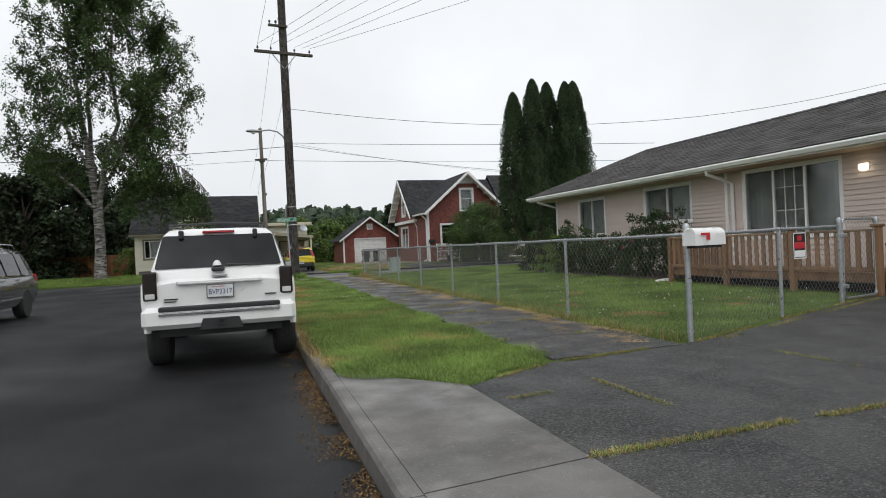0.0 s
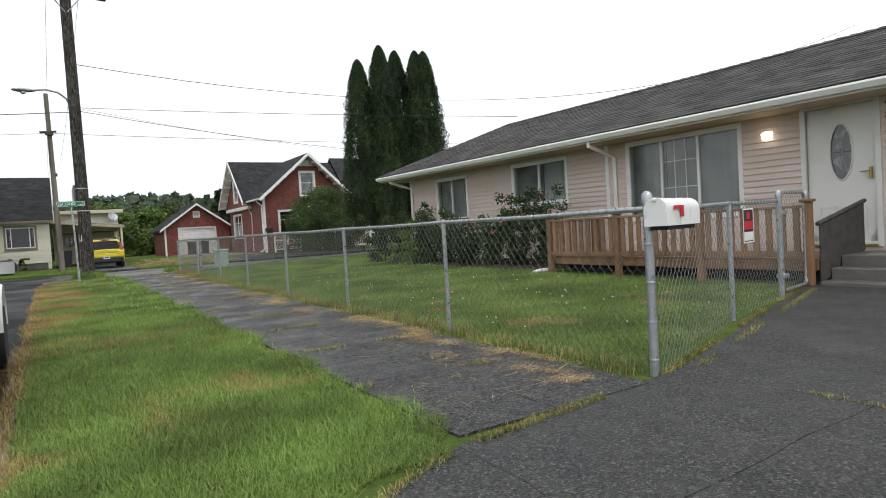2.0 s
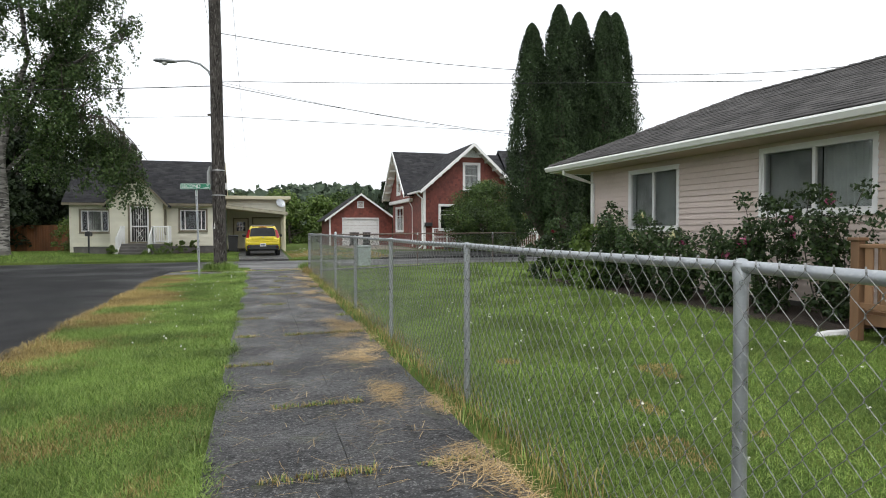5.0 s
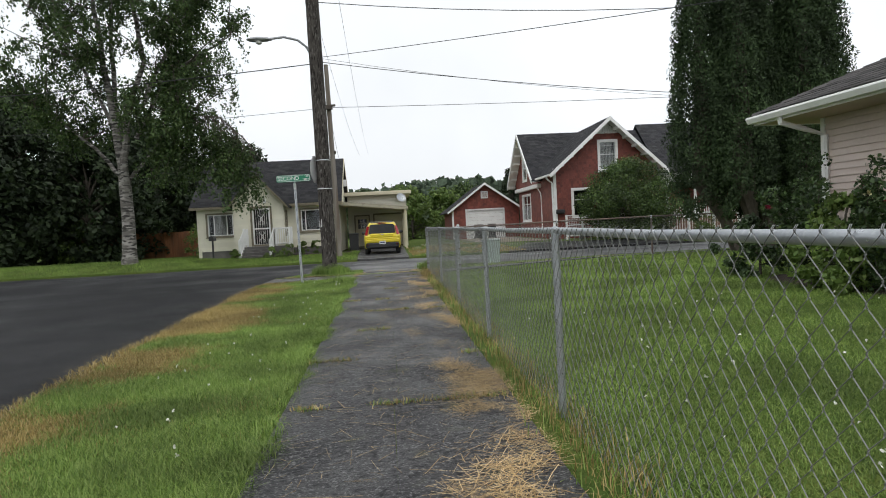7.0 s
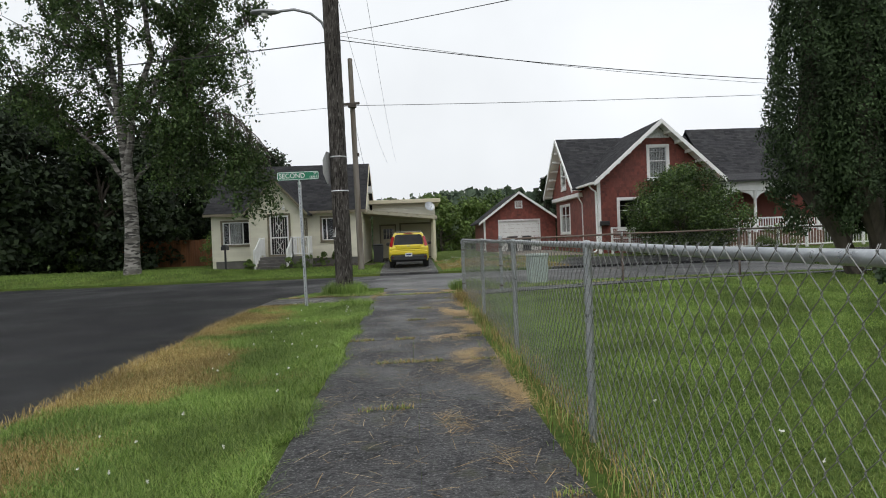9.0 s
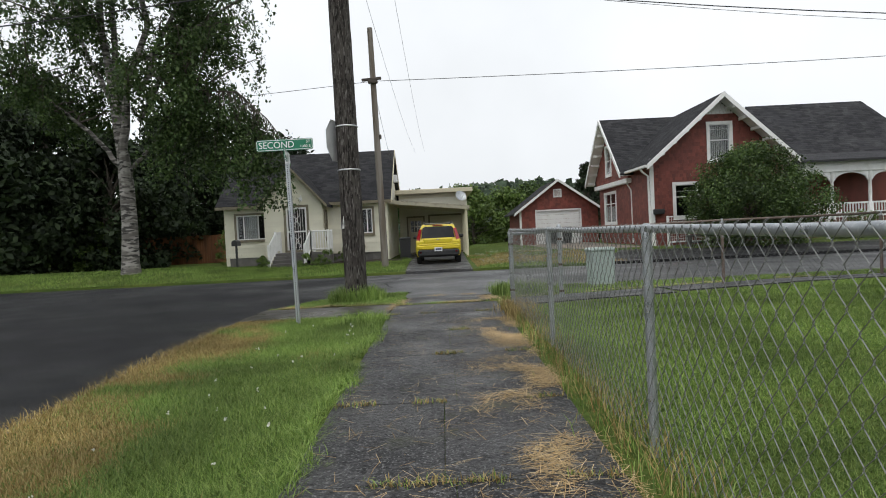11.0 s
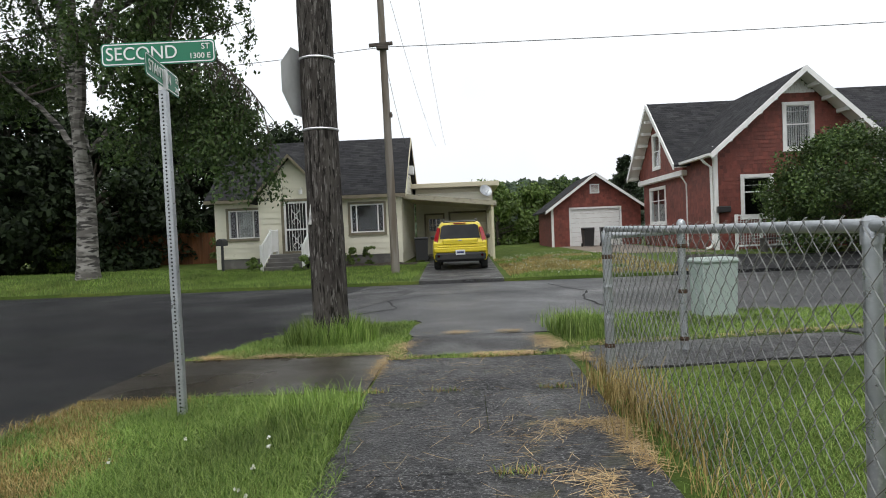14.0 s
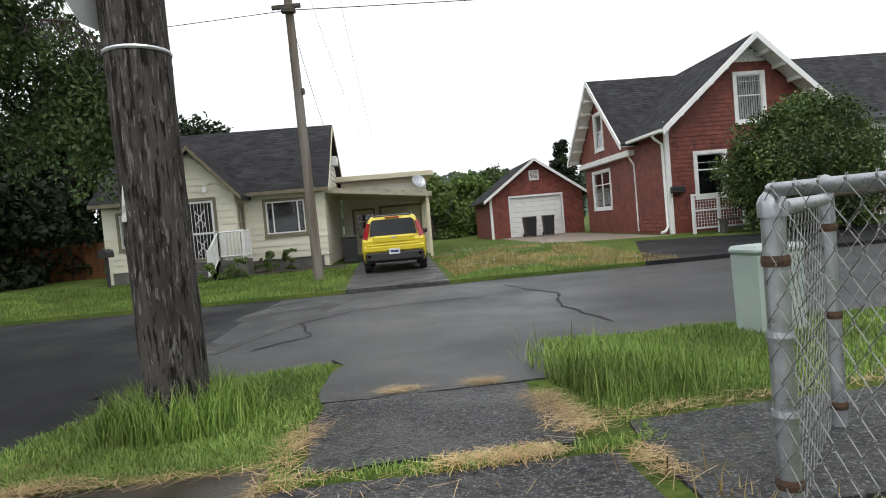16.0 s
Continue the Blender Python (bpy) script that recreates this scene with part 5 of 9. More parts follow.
def railing(name, pts, h, label):
    """A white picket railing along plan points with floor heights."""
    r = thing(name, label, "railing", group="entry railings")
    for (x, y, z) in pts:
        me = Mesh().bbox(x - 0.05, y - 0.05, z - 0.2, x + 0.05, y + 0.05, z + h + 0.06, 0.008)
        part("post", me, white_paint, r)
    for (xa, ya, za), (xb, yb, zb2) in zip(pts, pts[1:]):
        for hh in (h, 0.12):
            me = Mesh().tube([(xa, ya, za + hh), (xb, yb, zb2 + hh)], 0.035, 4)
            part("rail", me, white_paint, r)
        n = max(2, int(math.hypot(xb - xa, yb - ya) / 0.12))
        for i in range(1, n):
            s = i / n
            x, y, z = xa + (xb - xa) * s, ya + (yb - ya) * s, za + (zb2 - za) * s
            me = Mesh().box(x - 0.02, y - 0.02, z + 0.12, x + 0.02, y + 0.02, z + h)
            part("picket", me, white_paint, r)
    return r


railing("railing", [(-7.2, EY - 2.15, 0.0), (-7.2, EY - 0.95, 0.6), (-7.2, EY - 0.1, 0.6)], 0.95, "white wooden picket railing beside entry steps")
railing("railing", [(-8.8, EY - 2.15, 0.0), (-8.8, EY - 0.95, 0.6), (-8.8, EY - 0.1, 0.6)], 0.95, "white wooden picket railing beside entry steps")
railing("railing", [(-7.2, EY - 0.95, 0.6), (-6.35, EY - 0.95, 0.6), (-6.35, EY - 0.1, 0.6)], 0.95, "white wooden picket railing round the entry landing")
me = Mesh().bbox(-7.25, EY - 1.0, -0.2, -6.3, EY - 0.02, 0.58, 0.01)
part("landing", me, concrete, stoop)

# carport and the flat-roofed garage behind it
carport = thing("carport", "weathered lean-to carport with sloping roof beside the house", "carport")
CX0, CX1, CY0, CY1 = YX1 + 0.05, 0.35, 42.0, 47.5
me = Mesh()
slope_slab(me, (CX0, CY0, 2.98), (CX1, CY0, 2.52), (CX1, CY1, 2.52), (CX0, CY1, 2.98), 0.05)
part("roof", me, roof_dark, carport)
me = Mesh()
slope_slab(me, (CX0, CY0 - 0.04, 2.97), (CX1 + 0.03, CY0 - 0.04, 2.51), (CX1 + 0.03, CY0, 2.51), (CX0, CY0, 2.97), 0.2)
me.box(CX1, CY0, 2.3, CX1 + 0.04, CY1, 2.5)
part("fascia", me, material("weathered_cream_fascia", (0.38, 0.35, 0.27), 0.8, spots=[(5, (0.22, 0.2, 0.16), 0.5, 0.68, 5)], bump=0.3), carport)
for k in range(7):
    y = CY0 + 0.4 + 0.8 * k
    me = Mesh()
    slope_slab(me, (CX0, y, 2.92), (CX1, y, 2.46), (CX1, y + 0.05, 2.46), (CX0, y + 0.05, 2.92), 0.14)
    part("rafter", me, cream_trim, carport)
for x, y in ((0.2, CY0 + 0.1), (0.2, CY0 + 2.6), (0.2, CY1 - 0.2)):
    me = Mesh().bbox(x - 0.06, y - 0.06, -0.2, x + 0.06, y + 0.06, 2.4, 0.01)
    part("post", me, cream_trim, carport)
me = Mesh().box(0.14, CY0 + 0.1, 2.2, 0.26, CY1 - 0.1, 2.36)
part("beam", me, cream_trim, carport)

annex = thing("garage_annex", "flat-roofed pale yellow garage set back behind the carport", "garage")
AY, AX0, AX1, AZ = 47.6, YX1 + 0.2, 0.5, 3.3
AF = pose(0, AY, 0)
AD, AG = (-3.05, 0.1, -2.15, 2.15), (-1.75, 0.1, 0.15, 2.2)
me = Mesh()
cells_wall(me, AX0, AX1, -0.2, AZ, [AD, AG], 0.18, AF)
me.box(AX0, AY + 0.2, -0.2, AX0 + 0.18, AY + 5, AZ).box(AX1 - 0.18, AY + 0.18, -0.2, AX1, AY + 5, AZ).box(AX0, AY + 5, -0.2, AX1, AY + 5.2, AZ)
part("wall", me, siding_yellow, annex)
lap_boards(annex, AF, AX0, AX1, 0.1, AZ, 0.24, [pad(AD, 0.09), pad(AG, 0.09)], siding_yellow, proud=0.02)
me = Mesh().bbox(AX0 - 0.2, AY - 0.4, AZ + 0.25, AX1 + 0.35, AY + 5.4, AZ + 0.5, 0.02)
me.box(AX0, AY, AZ, AX1, AY + 5.2, AZ + 0.25)
part("roof", me, cream_trim, annex)
fr = Mesh()
box_frame(fr, AD[0] - 0.09, AD[1] - 0.1, AD[2] + 0.09, AD[3] + 0.09, 0.09, -0.04, 0.03, AF)
ad = part("side_door", fr, olive_trim, annex)
me = Mesh().box(AD[0], 0.05, AD[1], AD[2], 0.09, 1.3, AF).box(AD[0], 0.05, 1.95, AD[2], 0.09, AD[3], AF).box(AD[0], 0.05, 1.3, AD[0] + 0.15, 0.09, 1.95, AF).box(AD[2] - 0.15, 0.05, 1.3, AD[2], 0.09, 1.95, AF)
for k in (1, 2):
    u = AD[0] + 0.15 + 0.2 * k
    me.box(u - 0.012, 0.05, 1.3, u + 0.012, 0.09, 1.95, AF)
me.box(AD[0] + 0.15, 0.05, 1.62, AD[2] - 0.15, 0.09, 1.645, AF)
part("door_leaf", me, cream_trim, ad)
me = Mesh().box(AD[0] + 0.15, 0.068, 1.3, AD[2] - 0.15, 0.074, 1.95, AF)
part("pane", me, pane_glass, ad)
# near-black sheet behind the pane, painted as the unlit inside
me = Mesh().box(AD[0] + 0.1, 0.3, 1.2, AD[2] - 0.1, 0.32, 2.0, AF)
part("shade_lining", me, room_shade, ad)
fr = Mesh()
box_frame(fr, AG[0] - 0.1, AG[1] - 0.1, AG[2] + 0.1, AG[3] + 0.1, 0.1, -0.04, 0.03, AF)
ag = part("overhead_door", fr, olive_trim, annex)
for k in range(4):
    z = AG[1] + (AG[3] - AG[1]) * k / 4
    me = Mesh().bbox(AG[0], 0.05, z + 0.005, AG[2], 0.09, z + (AG[3] - AG[1]) / 4 - 0.005, 0.01, AF)
    part("panel", me, cream_trim, ag)

# ---------- poles, sign, mailbox, utility box ----------
def leaning(base, top, r0, r1, n=14, rings=26, wob=0.012, seed=1):
    """A tapered pole with uneven, split rings."""
    rnd = random.Random(seed)
    a, b = Vector(base), Vector(top)
    rr = []
    for i in range(rings + 1):
        s = i / rings
        c = a.lerp(b, s)
        r = r0 + (r1 - r0) * s
        rr.append([(c.x + math.cos(2 * math.pi * k / n) * r * (1 + rnd.uniform(-wob, wob)), c.y + math.sin(2 * math.pi * k / n) * r * (1 + rnd.uniform(-wob, wob)), c.z) for k in range(n)])
    return Mesh().loft(rr)


PB = Vector((-2.64, 21.95, gz(-2.64, 21.95) - 0.3))
PT = Vector((-2.75, 21.75, 14.2))
def pole_at(z, side=(0, 0)):
    c = PB.lerp(PT, (z - PB.z) / (PT.z - PB.z))
    return Vector((c.x + side[0], c.y + side[1], z))
pole = thing("utility_pole", "tall weathered dark wooden utility pole with metal bands", "utility pole")
part("pole", leaning(PB, PT, 0.205, 0.155, 18, 72, 0.02), pole_wood, pole, smooth=True)
steel_band = material("bright_steel_strap", (0.6, 0.61, 0.62), 0.35, 0.8)
for z in (2.42, 3.2):
    c = pole_at(z)
    me = Mesh().lathe([(0.203, -0.012), (0.208, 0.0), (0.203, 0.012)], c, 20)
    part("strap", me, steel_band, pole)
arm_wood = material("dark_crossarm_wood", (0.06, 0.05, 0.042), 0.9, spots=[(8, (0.09, 0.075, 0.06), 0.45, 0.65, 4)])
c = pole_at(9.85)
me = Mesh().bbox(-1.25, -0.06, -0.06, 1.25, 0.06, 0.06, 0.015, Matrix.Translation(c + Vector((0, -0.16, 0))) @ pose(0, 0, 0, 0, 0, 8))
part("crossarm", me, arm_wood, pole)
for s in (-1, 1):
    me = Mesh().tube([c + Vector((s * 0.5, -0.2, -0.05)), c + Vector((s * 0.03, -0.15, -0.65))], 0.02, 5)
    part("brace", me, galvanised, pole)
for dx in (-1.1, -0.55, 0.45, 1.1):
    me = Mesh().lathe([(0.012, 0.05), (0.012, 0.12), (0.04, 0.13), (0.045, 0.17), (0.025, 0.2), (0.03, 0.23), (0.01, 0.25)], c + Vector((dx, -0.16 + dx * 0.14, 0)), 8)
    part("insulator", me, arm_wood, pole)
# small upper arm with its insulators, and a transformer lead down the pole
c = pole_at(11.0)
part("upper_arm", Mesh().bbox(-0.62, -0.05, -0.05, 0.2, 0.05, 0.05, 0.012, Matrix.Translation(c + Vector((0, -0.2, 0))) @ pose(0, 0, 0, 0, 0, 8)), arm_wood, pole)
for dx in (-0.55, -0.3):
    part("insulator", Mesh().lathe([(0.012, 0.05), (0.012, 0.10), (0.045, 0.12), (0.05, 0.17), (0.02, 0.22)], c + Vector((dx, -0.28, 0)), 8), arm_wood, pole)
part("ground_wire", Mesh().tube([pole_at(z, (0.09, -0.17 + 0.004 * z)) for z in (0.1, 2.0, 5.0, 8.0, 9.8)], 0.008, 5), galvanised, pole)
# stop sign seen from behind, strapped to the far side
sign_back = material("bare_aluminium_sign_back", (0.62, 0.63, 0.63), 0.5, 0.3, spots=[(4, (0.5, 0.51, 0.51), 0.45, 0.7, 4)])
stop_face = material("red_sign_face", (0.45, 0.02, 0.02), 0.4)
SM = Matrix.Translation(pole_at(2.96)) @ pose(-0.22, 0.02, 0, 0, 0, 75)
stop = thing("stop_sign", "octagonal road sign mounted on the utility pole, bare aluminium back", "road sign")
octo = [(0.40 * math.cos(radians(22.5 + 45 * k)), 0.40 * math.sin(radians(22.5 + 45 * k))) for k in range(8)]
me = Mesh().prism(octo, "y", -0.002, 0.002, SM)
part("plate", me, sign_back, stop)
me = Mesh().prism([(x * 0.98, z * 0.98) for x, z in octo], "y", 0.003, 0.004, SM)
part("face", me, stop_face, stop)
# street lamp arm
lamp_steel = material("grey_lamp_steel", (0.3, 0.31, 0.32), 0.5, 0.6)
c = pole_at(6.1)
arm = [c + Vector((-0.1, 0, -0.1)), c + Vector((-0.22, -0.05, 0.18)), c + Vector((-0.45, -0.1, 0.36)), c + Vector((-0.8, -0.2, 0.42)), c + Vector((-1.15, -0.26, 0.36))]
lamp = thing("street_lamp", "grey street lamp on a curved arm from the pole", "street lamp")
part("arm", Mesh().tube(arm, 0.03, 8), lamp_steel, lamp, smooth=True)
e = arm[-1]
me = Mesh().loft([[(e.x - 0.05 + dx, e.y + w * math.cos(a), e.z - 0.01 + h * math.sin(a)) for a in [k * math.pi / 4 for k in range(8)]] for dx, w, h in ((0.1, 0.03, 0.03), (-0.05, 0.09, 0.06), (-0.3, 0.12, 0.075), (-0.5, 0.09, 0.05), (-0.56, 0.03, 0.02))])
part("head", me, lamp_steel, lamp, smooth=True)
me = Mesh().lathe([(0.09, 0), (0.08, -0.05), (0.03, -0.08)], (e.x - 0.3, e.y, e.z - 0.06), 10)
part("lens", me, material("lamp_lens", (0.6, 0.6, 0.58), 0.2), lamp, smooth=True)
# service box and poster on the pole
c = pole_at(1.35)
me = Mesh().bbox(-0.2, -0.10, 0, -0.17, 0.12, 0.42, 0.004, Matrix.Translation(c) @ pose(0, 0, 0, 0, 6, 20))
paper = material("crumpled_white_notice", (0.62, 0.62, 0.6), 0.6, spots=[(20, (0.35, 0.35, 0.35), 0.5, 0.65, 4)], bump=0.4)
notice = part("paper_notice", me, paper)
tagged(notice, "weathered paper notice in a plastic sleeve stapled on the pole", "notice")

# second pole across the street
P2B, P2T = Vector((-3.3, 34.6, -0.3)), Vector((-3.42, 34.4, 9.1))
pole2 = thing("utility_pole", "thin pale wooden service pole with a short crossarm", "utility pole")
part("pole", leaning(P2B, P2T, 0.14, 0.10, 12, 30, 0.02, 2), pole_pale, pole2, smooth=True)
def pole2_at(z):
    return P2B.lerp(P2T, (z - P2B.z) / (P2T.z - P2B.z))
c = pole2_at(7.1)
me = Mesh().bbox(-0.42, -0.05, -0.05, 0.32, 0.05, 0.05, 0.01, Matrix.Translation(c + Vector((0, -0.13, 0.05))) @ pose(0, 0, 0, 0, -6, 10))
part("crossarm", me, arm_wood, pole2)
me = Mesh().bbox(-0.28, -0.08, 0, 0.08, 0.1, 0.12, 0.02, Matrix.Translation(c + Vector((0.1, -0.15, -0.12))))
part("bracket", me, arm_wood, pole2)
me = Mesh().lathe([(0.05, 0), (0.06, 0.08), (0.04, 0.16)], pole2_at(4.9) + Vector((0.13, -0.05, 0)), 8)
part("insulator", me, arm_wood, pole2)

# street name sign
sign_green = material("green_sign_sheet", (0.0, 0.17, 0.085), 0.4, spots=[(6, (0.0, 0.15, 0.075), 0.45, 0.7, 3)])
sign_white = material("white_sign_letter", (0.8, 0.8, 0.8), 0.45)
SB = Vector((-3.03, 19.03, gz(-3.03, 19.03)))
name_sign = thing("street_sign", "green street name signs on a perforated galvanised post", "street sign")
me = Mesh()
lean = Vector((-0.055, 0.09, 2.2))
hole_mat = dark_void
me.box(-0.025, -0.025, -0.2, 0.025, 0.025, 2.20)
SPM = Matrix.Translation(SB) @ pose(0, 0, 0, -1.6, -1.2, 0)
sp = part("post", Mesh().bbox(-0.026, -0.026, -0.25, 0.026, 0.026, 2.18, 0.005, SPM), galvanised, name_sign)
me = Mesh()
for k in range(84):
    z = 0.03 + k * 0.0255
    for sgn in (-1,):
        o = len(me.v)
        for j in range(6):
            a = j * math.pi / 3
            me.v.append(tuple(SPM @ Vector((0.0075 * math.cos(a), -0.0275, z + 0.0075 * math.sin(a)))))
        me.f.append(tuple(o + j for j in range(6)))
raw_part("punched_holes", me, dark_void, sp, kind="stuff")


def text_mesh(body, size, m, mat, parent, name="lettering", depth=0.002, sx=1.0):
    cu = bpy.data.curves.new(name, "FONT")
    cu.body, cu.size, cu.extrude = body, size, depth
    cu.align_x, cu.align_y = "CENTER", "CENTER"
    tmp = bpy.data.objects.new(name, cu)
    d = bpy.data.meshes.new_from_object(tmp)
    bpy.data.objects.remove(tmp)
    d.materials.clear()
    d.materials.append(mat)
    d.transform(m @ Matrix.Diagonal((sx, 1, 1, 1)))
    ob = new(name, d)
    ob.parent = parent
    return ob


def rounded(w, h, r, n=5):
    pts = []
    for cx, cz, a0 in ((w / 2 - r, -h / 2 + r, 270), (w / 2 - r, h / 2 - r, 0), (-w / 2 + r, h / 2 - r, 90), (-w / 2 + r, -h / 2 + r, 180)):
        for k in range(n):
            a = radians(a0 + 90 * k / (n - 1))
            pts.append((cx + r * math.cos(a), cz + r * math.sin(a)))
    return pts


STAND = pose(0, 0, 0, 90)
TOPM = SPM @ pose(0, 0, 2.18)
me = Mesh().bbox(-0.03, -0.012, 0.0, 0.03, 0.012, 0.14, 0.004, TOPM)
part("bracket", me, sign_back, name_sign)
BM = TOPM @ pose(-0.02, 0, 0.255, 0, 0, 4)
me = Mesh().prism(rounded(0.76, 0.155, 0.03), "y", -0.002, 0.002, BM)
blade = part("blade", me, sign_green, name_sign, "green sign blade with white border")
me = Mesh()
oo, ii = rounded(0.745, 0.14, 0.026), rounded(0.73, 0.125, 0.02)
for y in (-0.0035,):
    k = len(oo)
    me.add([BM @ Vector((x, y, z)) for x, z in oo] + [BM @ Vector((x, y, z)) for x, z in ii], [(i, (i + 1) % k, k + (i + 1) % k, k + i) for i in range(k)])
part("border", me, sign_white, blade)
text_mesh("SECOND", 0.125, BM @ pose(-0.11, -0.005, -0.002) @ STAND, sign_white, blade, sx=0.95)
text_mesh("ST", 0.055, BM @ pose(0.315, -0.005, 0.03) @ STAND, sign_white, blade)
text_mesh("1300 E", 0.052, BM @ pose(0.275, -0.005, -0.032) @ STAND, sign_white, blade)
BM2 = TOPM @ pose(0.0, 0.0, 0.10, 0, 0, 97)
me = Mesh().prism(rounded(0.62, 0.155, 0.03), "y", -0.002, 0.002, BM2)
blade2 = part("blade", me, sign_green, name_sign, "green sign blade crossing below the other")
me = Mesh()
for y in (-0.0035,):
    oo, ii = rounded(0.605, 0.14, 0.026), rounded(0.59, 0.125, 0.02)
    k = len(oo)
    me.add([BM2 @ Vector((x, y, z)) for x, z in oo] + [BM2 @ Vector((x, y, z)) for x, z in ii], [(i, (i + 1) % k, k + (i + 1) % k, k + i) for i in range(k)])
part("border", me, sign_white, blade2)
text_mesh("STANTON", 0.105, BM2 @ pose(-0.06, -0.005, 0) @ STAND, sign_white, blade2, sx=0.8)
text_mesh("ST", 0.05, BM2 @ pose(0.26, -0.005, 0.03) @ STAND, sign_white, blade2)
text_mesh("200", 0.05, BM2 @ pose(0.26, -0.005, -0.035) @ STAND, sign_white, blade2)

# mailbox on the end post
mail_white = material("scuffed_white_mailbox_steel", (0.74, 0.74, 0.73), 0.4, spots=[(7, (0.55, 0.55, 0.53), 0.58, 0.72, 5)], bump=0.08)
flag_red = material("red_flag_paint", (0.5, 0.02, 0.03), 0.45)
mailbox = thing("mailbox", "white arched steel mailbox with red flag on the fence post", "mailbox")
MM = pose(-0.05, -0.125, 1.03, 0, 0, -80)
arch = [(-0.085, 0.0), (0.085, 0.0), (0.085, 0.11)] + [(0.085 * math.cos(radians(a)), 0.11 + 0.085 * math.sin(radians(a))) for a in range(15, 180, 15)] + [(-0.085, 0.11)]
me = Mesh()
for y0m, y1m, s in ((-0.02, 0.02, 1.03), (0.02, 0.16, 1.0), (0.165, 0.175, 1.02), (0.18, 0.32, 1.0), (0.325, 0.335, 1.02), (0.34, 0.47, 1.0)):
    me.prism([(x * s, z * s) for x, z in arch], "y", y0m, y1m + 0.005, MM)
part("body", me, mail_white, mailbox, smooth=True)
me = Mesh().prism([(x * 1.04, z * 1.04) for x, z in arch], "y", -0.03, -0.021, MM)
door = part("door", me, mail_white, mailbox)
part("latch", Mesh().bbox(-0.015, -0.055, 0.175, 0.015, -0.03, 0.2, 0.005, MM), mail_white, door)
me = Mesh().box(-0.1, 0.10, 0.115, -0.094, 0.20, 0.135, MM).box(-0.1, 0.10, 0.075, -0.094, 0.14, 0.115, MM)
part("flag", me, flag_red, mailbox)
me = Mesh().box(0.094, 0.06, 0.115, 0.1, 0.2, 0.14, MM).box(0.094, 0.15, 0.06, 0.1, 0.2, 0.115, MM)
part("flag", me, flag_red, mailbox)
me = Mesh().box(-0.07, 0.02, -0.03, 0.07, 0.42, 0.0, MM)
part("mounting_board", me, dark_void, mailbox)

# pale green utility pedestal
util = material("faded_green_grey_cabinet", (0.36, 0.43, 0.40), 0.5, spots=[(3, (0.30, 0.36, 0.34), 0.45, 0.7, 4)], bump=0.05)
box_thing = thing("utility_cabinet", "pale green metal utility pedestal standing in grass", "utility box")
UM = pose(2.1, 23.05, gz(2.1, 23.05), 0, 0, 8)
me = Mesh().loft([[(-0.22, -0.16, -0.1), (0.22, -0.16, -0.1), (0.22, 0.16, -0.1), (-0.22, 0.16, -0.1)], [(-0.235, -0.17, 0.68), (0.235, -0.17, 0.68), (0.235, 0.17, 0.68), (-0.235, 0.17, 0.68)]])
me.v = [tuple(UM @ Vector(p)) for p in me.v]
part("body", me, util, box_thing)
me = Mesh().bbox(-0.26, -0.19, 0.68, 0.26, 0.19, 0.76, 0.03, UM)
part("lid", me, util, box_thing)

# ---------- vegetation tools ----------
RNG = np.random.default_rng(7)


def np_mesh(name, verts, faces, mat, parent=None, label="", category="", kind="stuff", smooth=False):
    """A mesh straight from arrays: verts (n, 3) and faces (m, k)."""
    d = bpy.data.meshes.new(name)
    n, (m, k) = len(verts), faces.shape
    d.vertices.add(n)
    d.vertices.foreach_set("co", verts.astype(np.float32).ravel())
    d.loops.add(m * k)
    d.loops.foreach_set("vertex_index", faces.astype(np.int32).ravel())
    d.polygons.add(m)
    d.polygons.foreach_set("loop_start", np.arange(0, m * k, k, dtype=np.int32))
    d.update(calc_edges=True)
    d.materials.append(mat)
    ob = new(name, d)
    if parent is not None:
        ob.parent = parent
    return tagged(ob, label, category, kind=kind)


def leaf_arrays(c, size, normal=None, droop=0.0, aspect=0.55, spread=1.0):
    """Diamond leaves, folded on the midrib, at centres c."""
    n = len(c)
    d = RNG.normal(size=(n, 3)) * spread
    if normal is not None:
        d = d + normal
    d /= np.linalg.norm(d, axis=1)[:, None]
    a = RNG.normal(size=(n, 3))
    a[:, 2] -= droop
    a -= (a * d).sum(1)[:, None] * d
    a /= np.linalg.norm(a, axis=1)[:, None] + 1e-9
    b = np.cross(d, a)
    s = size * RNG.uniform(0.6, 1.3, n)[:, None]
    v = np.stack([c - a * s * 0.5, c + b * s * aspect * 0.5, c + a * s * 0.5 , c - b * s * aspect * 0.5], 1)
    v[:, 1] += d * s * 0.1
    v[:, 3] += d * s * 0.1
    return v.reshape(-1, 3), np.arange(4 * n).reshape(n, 4)


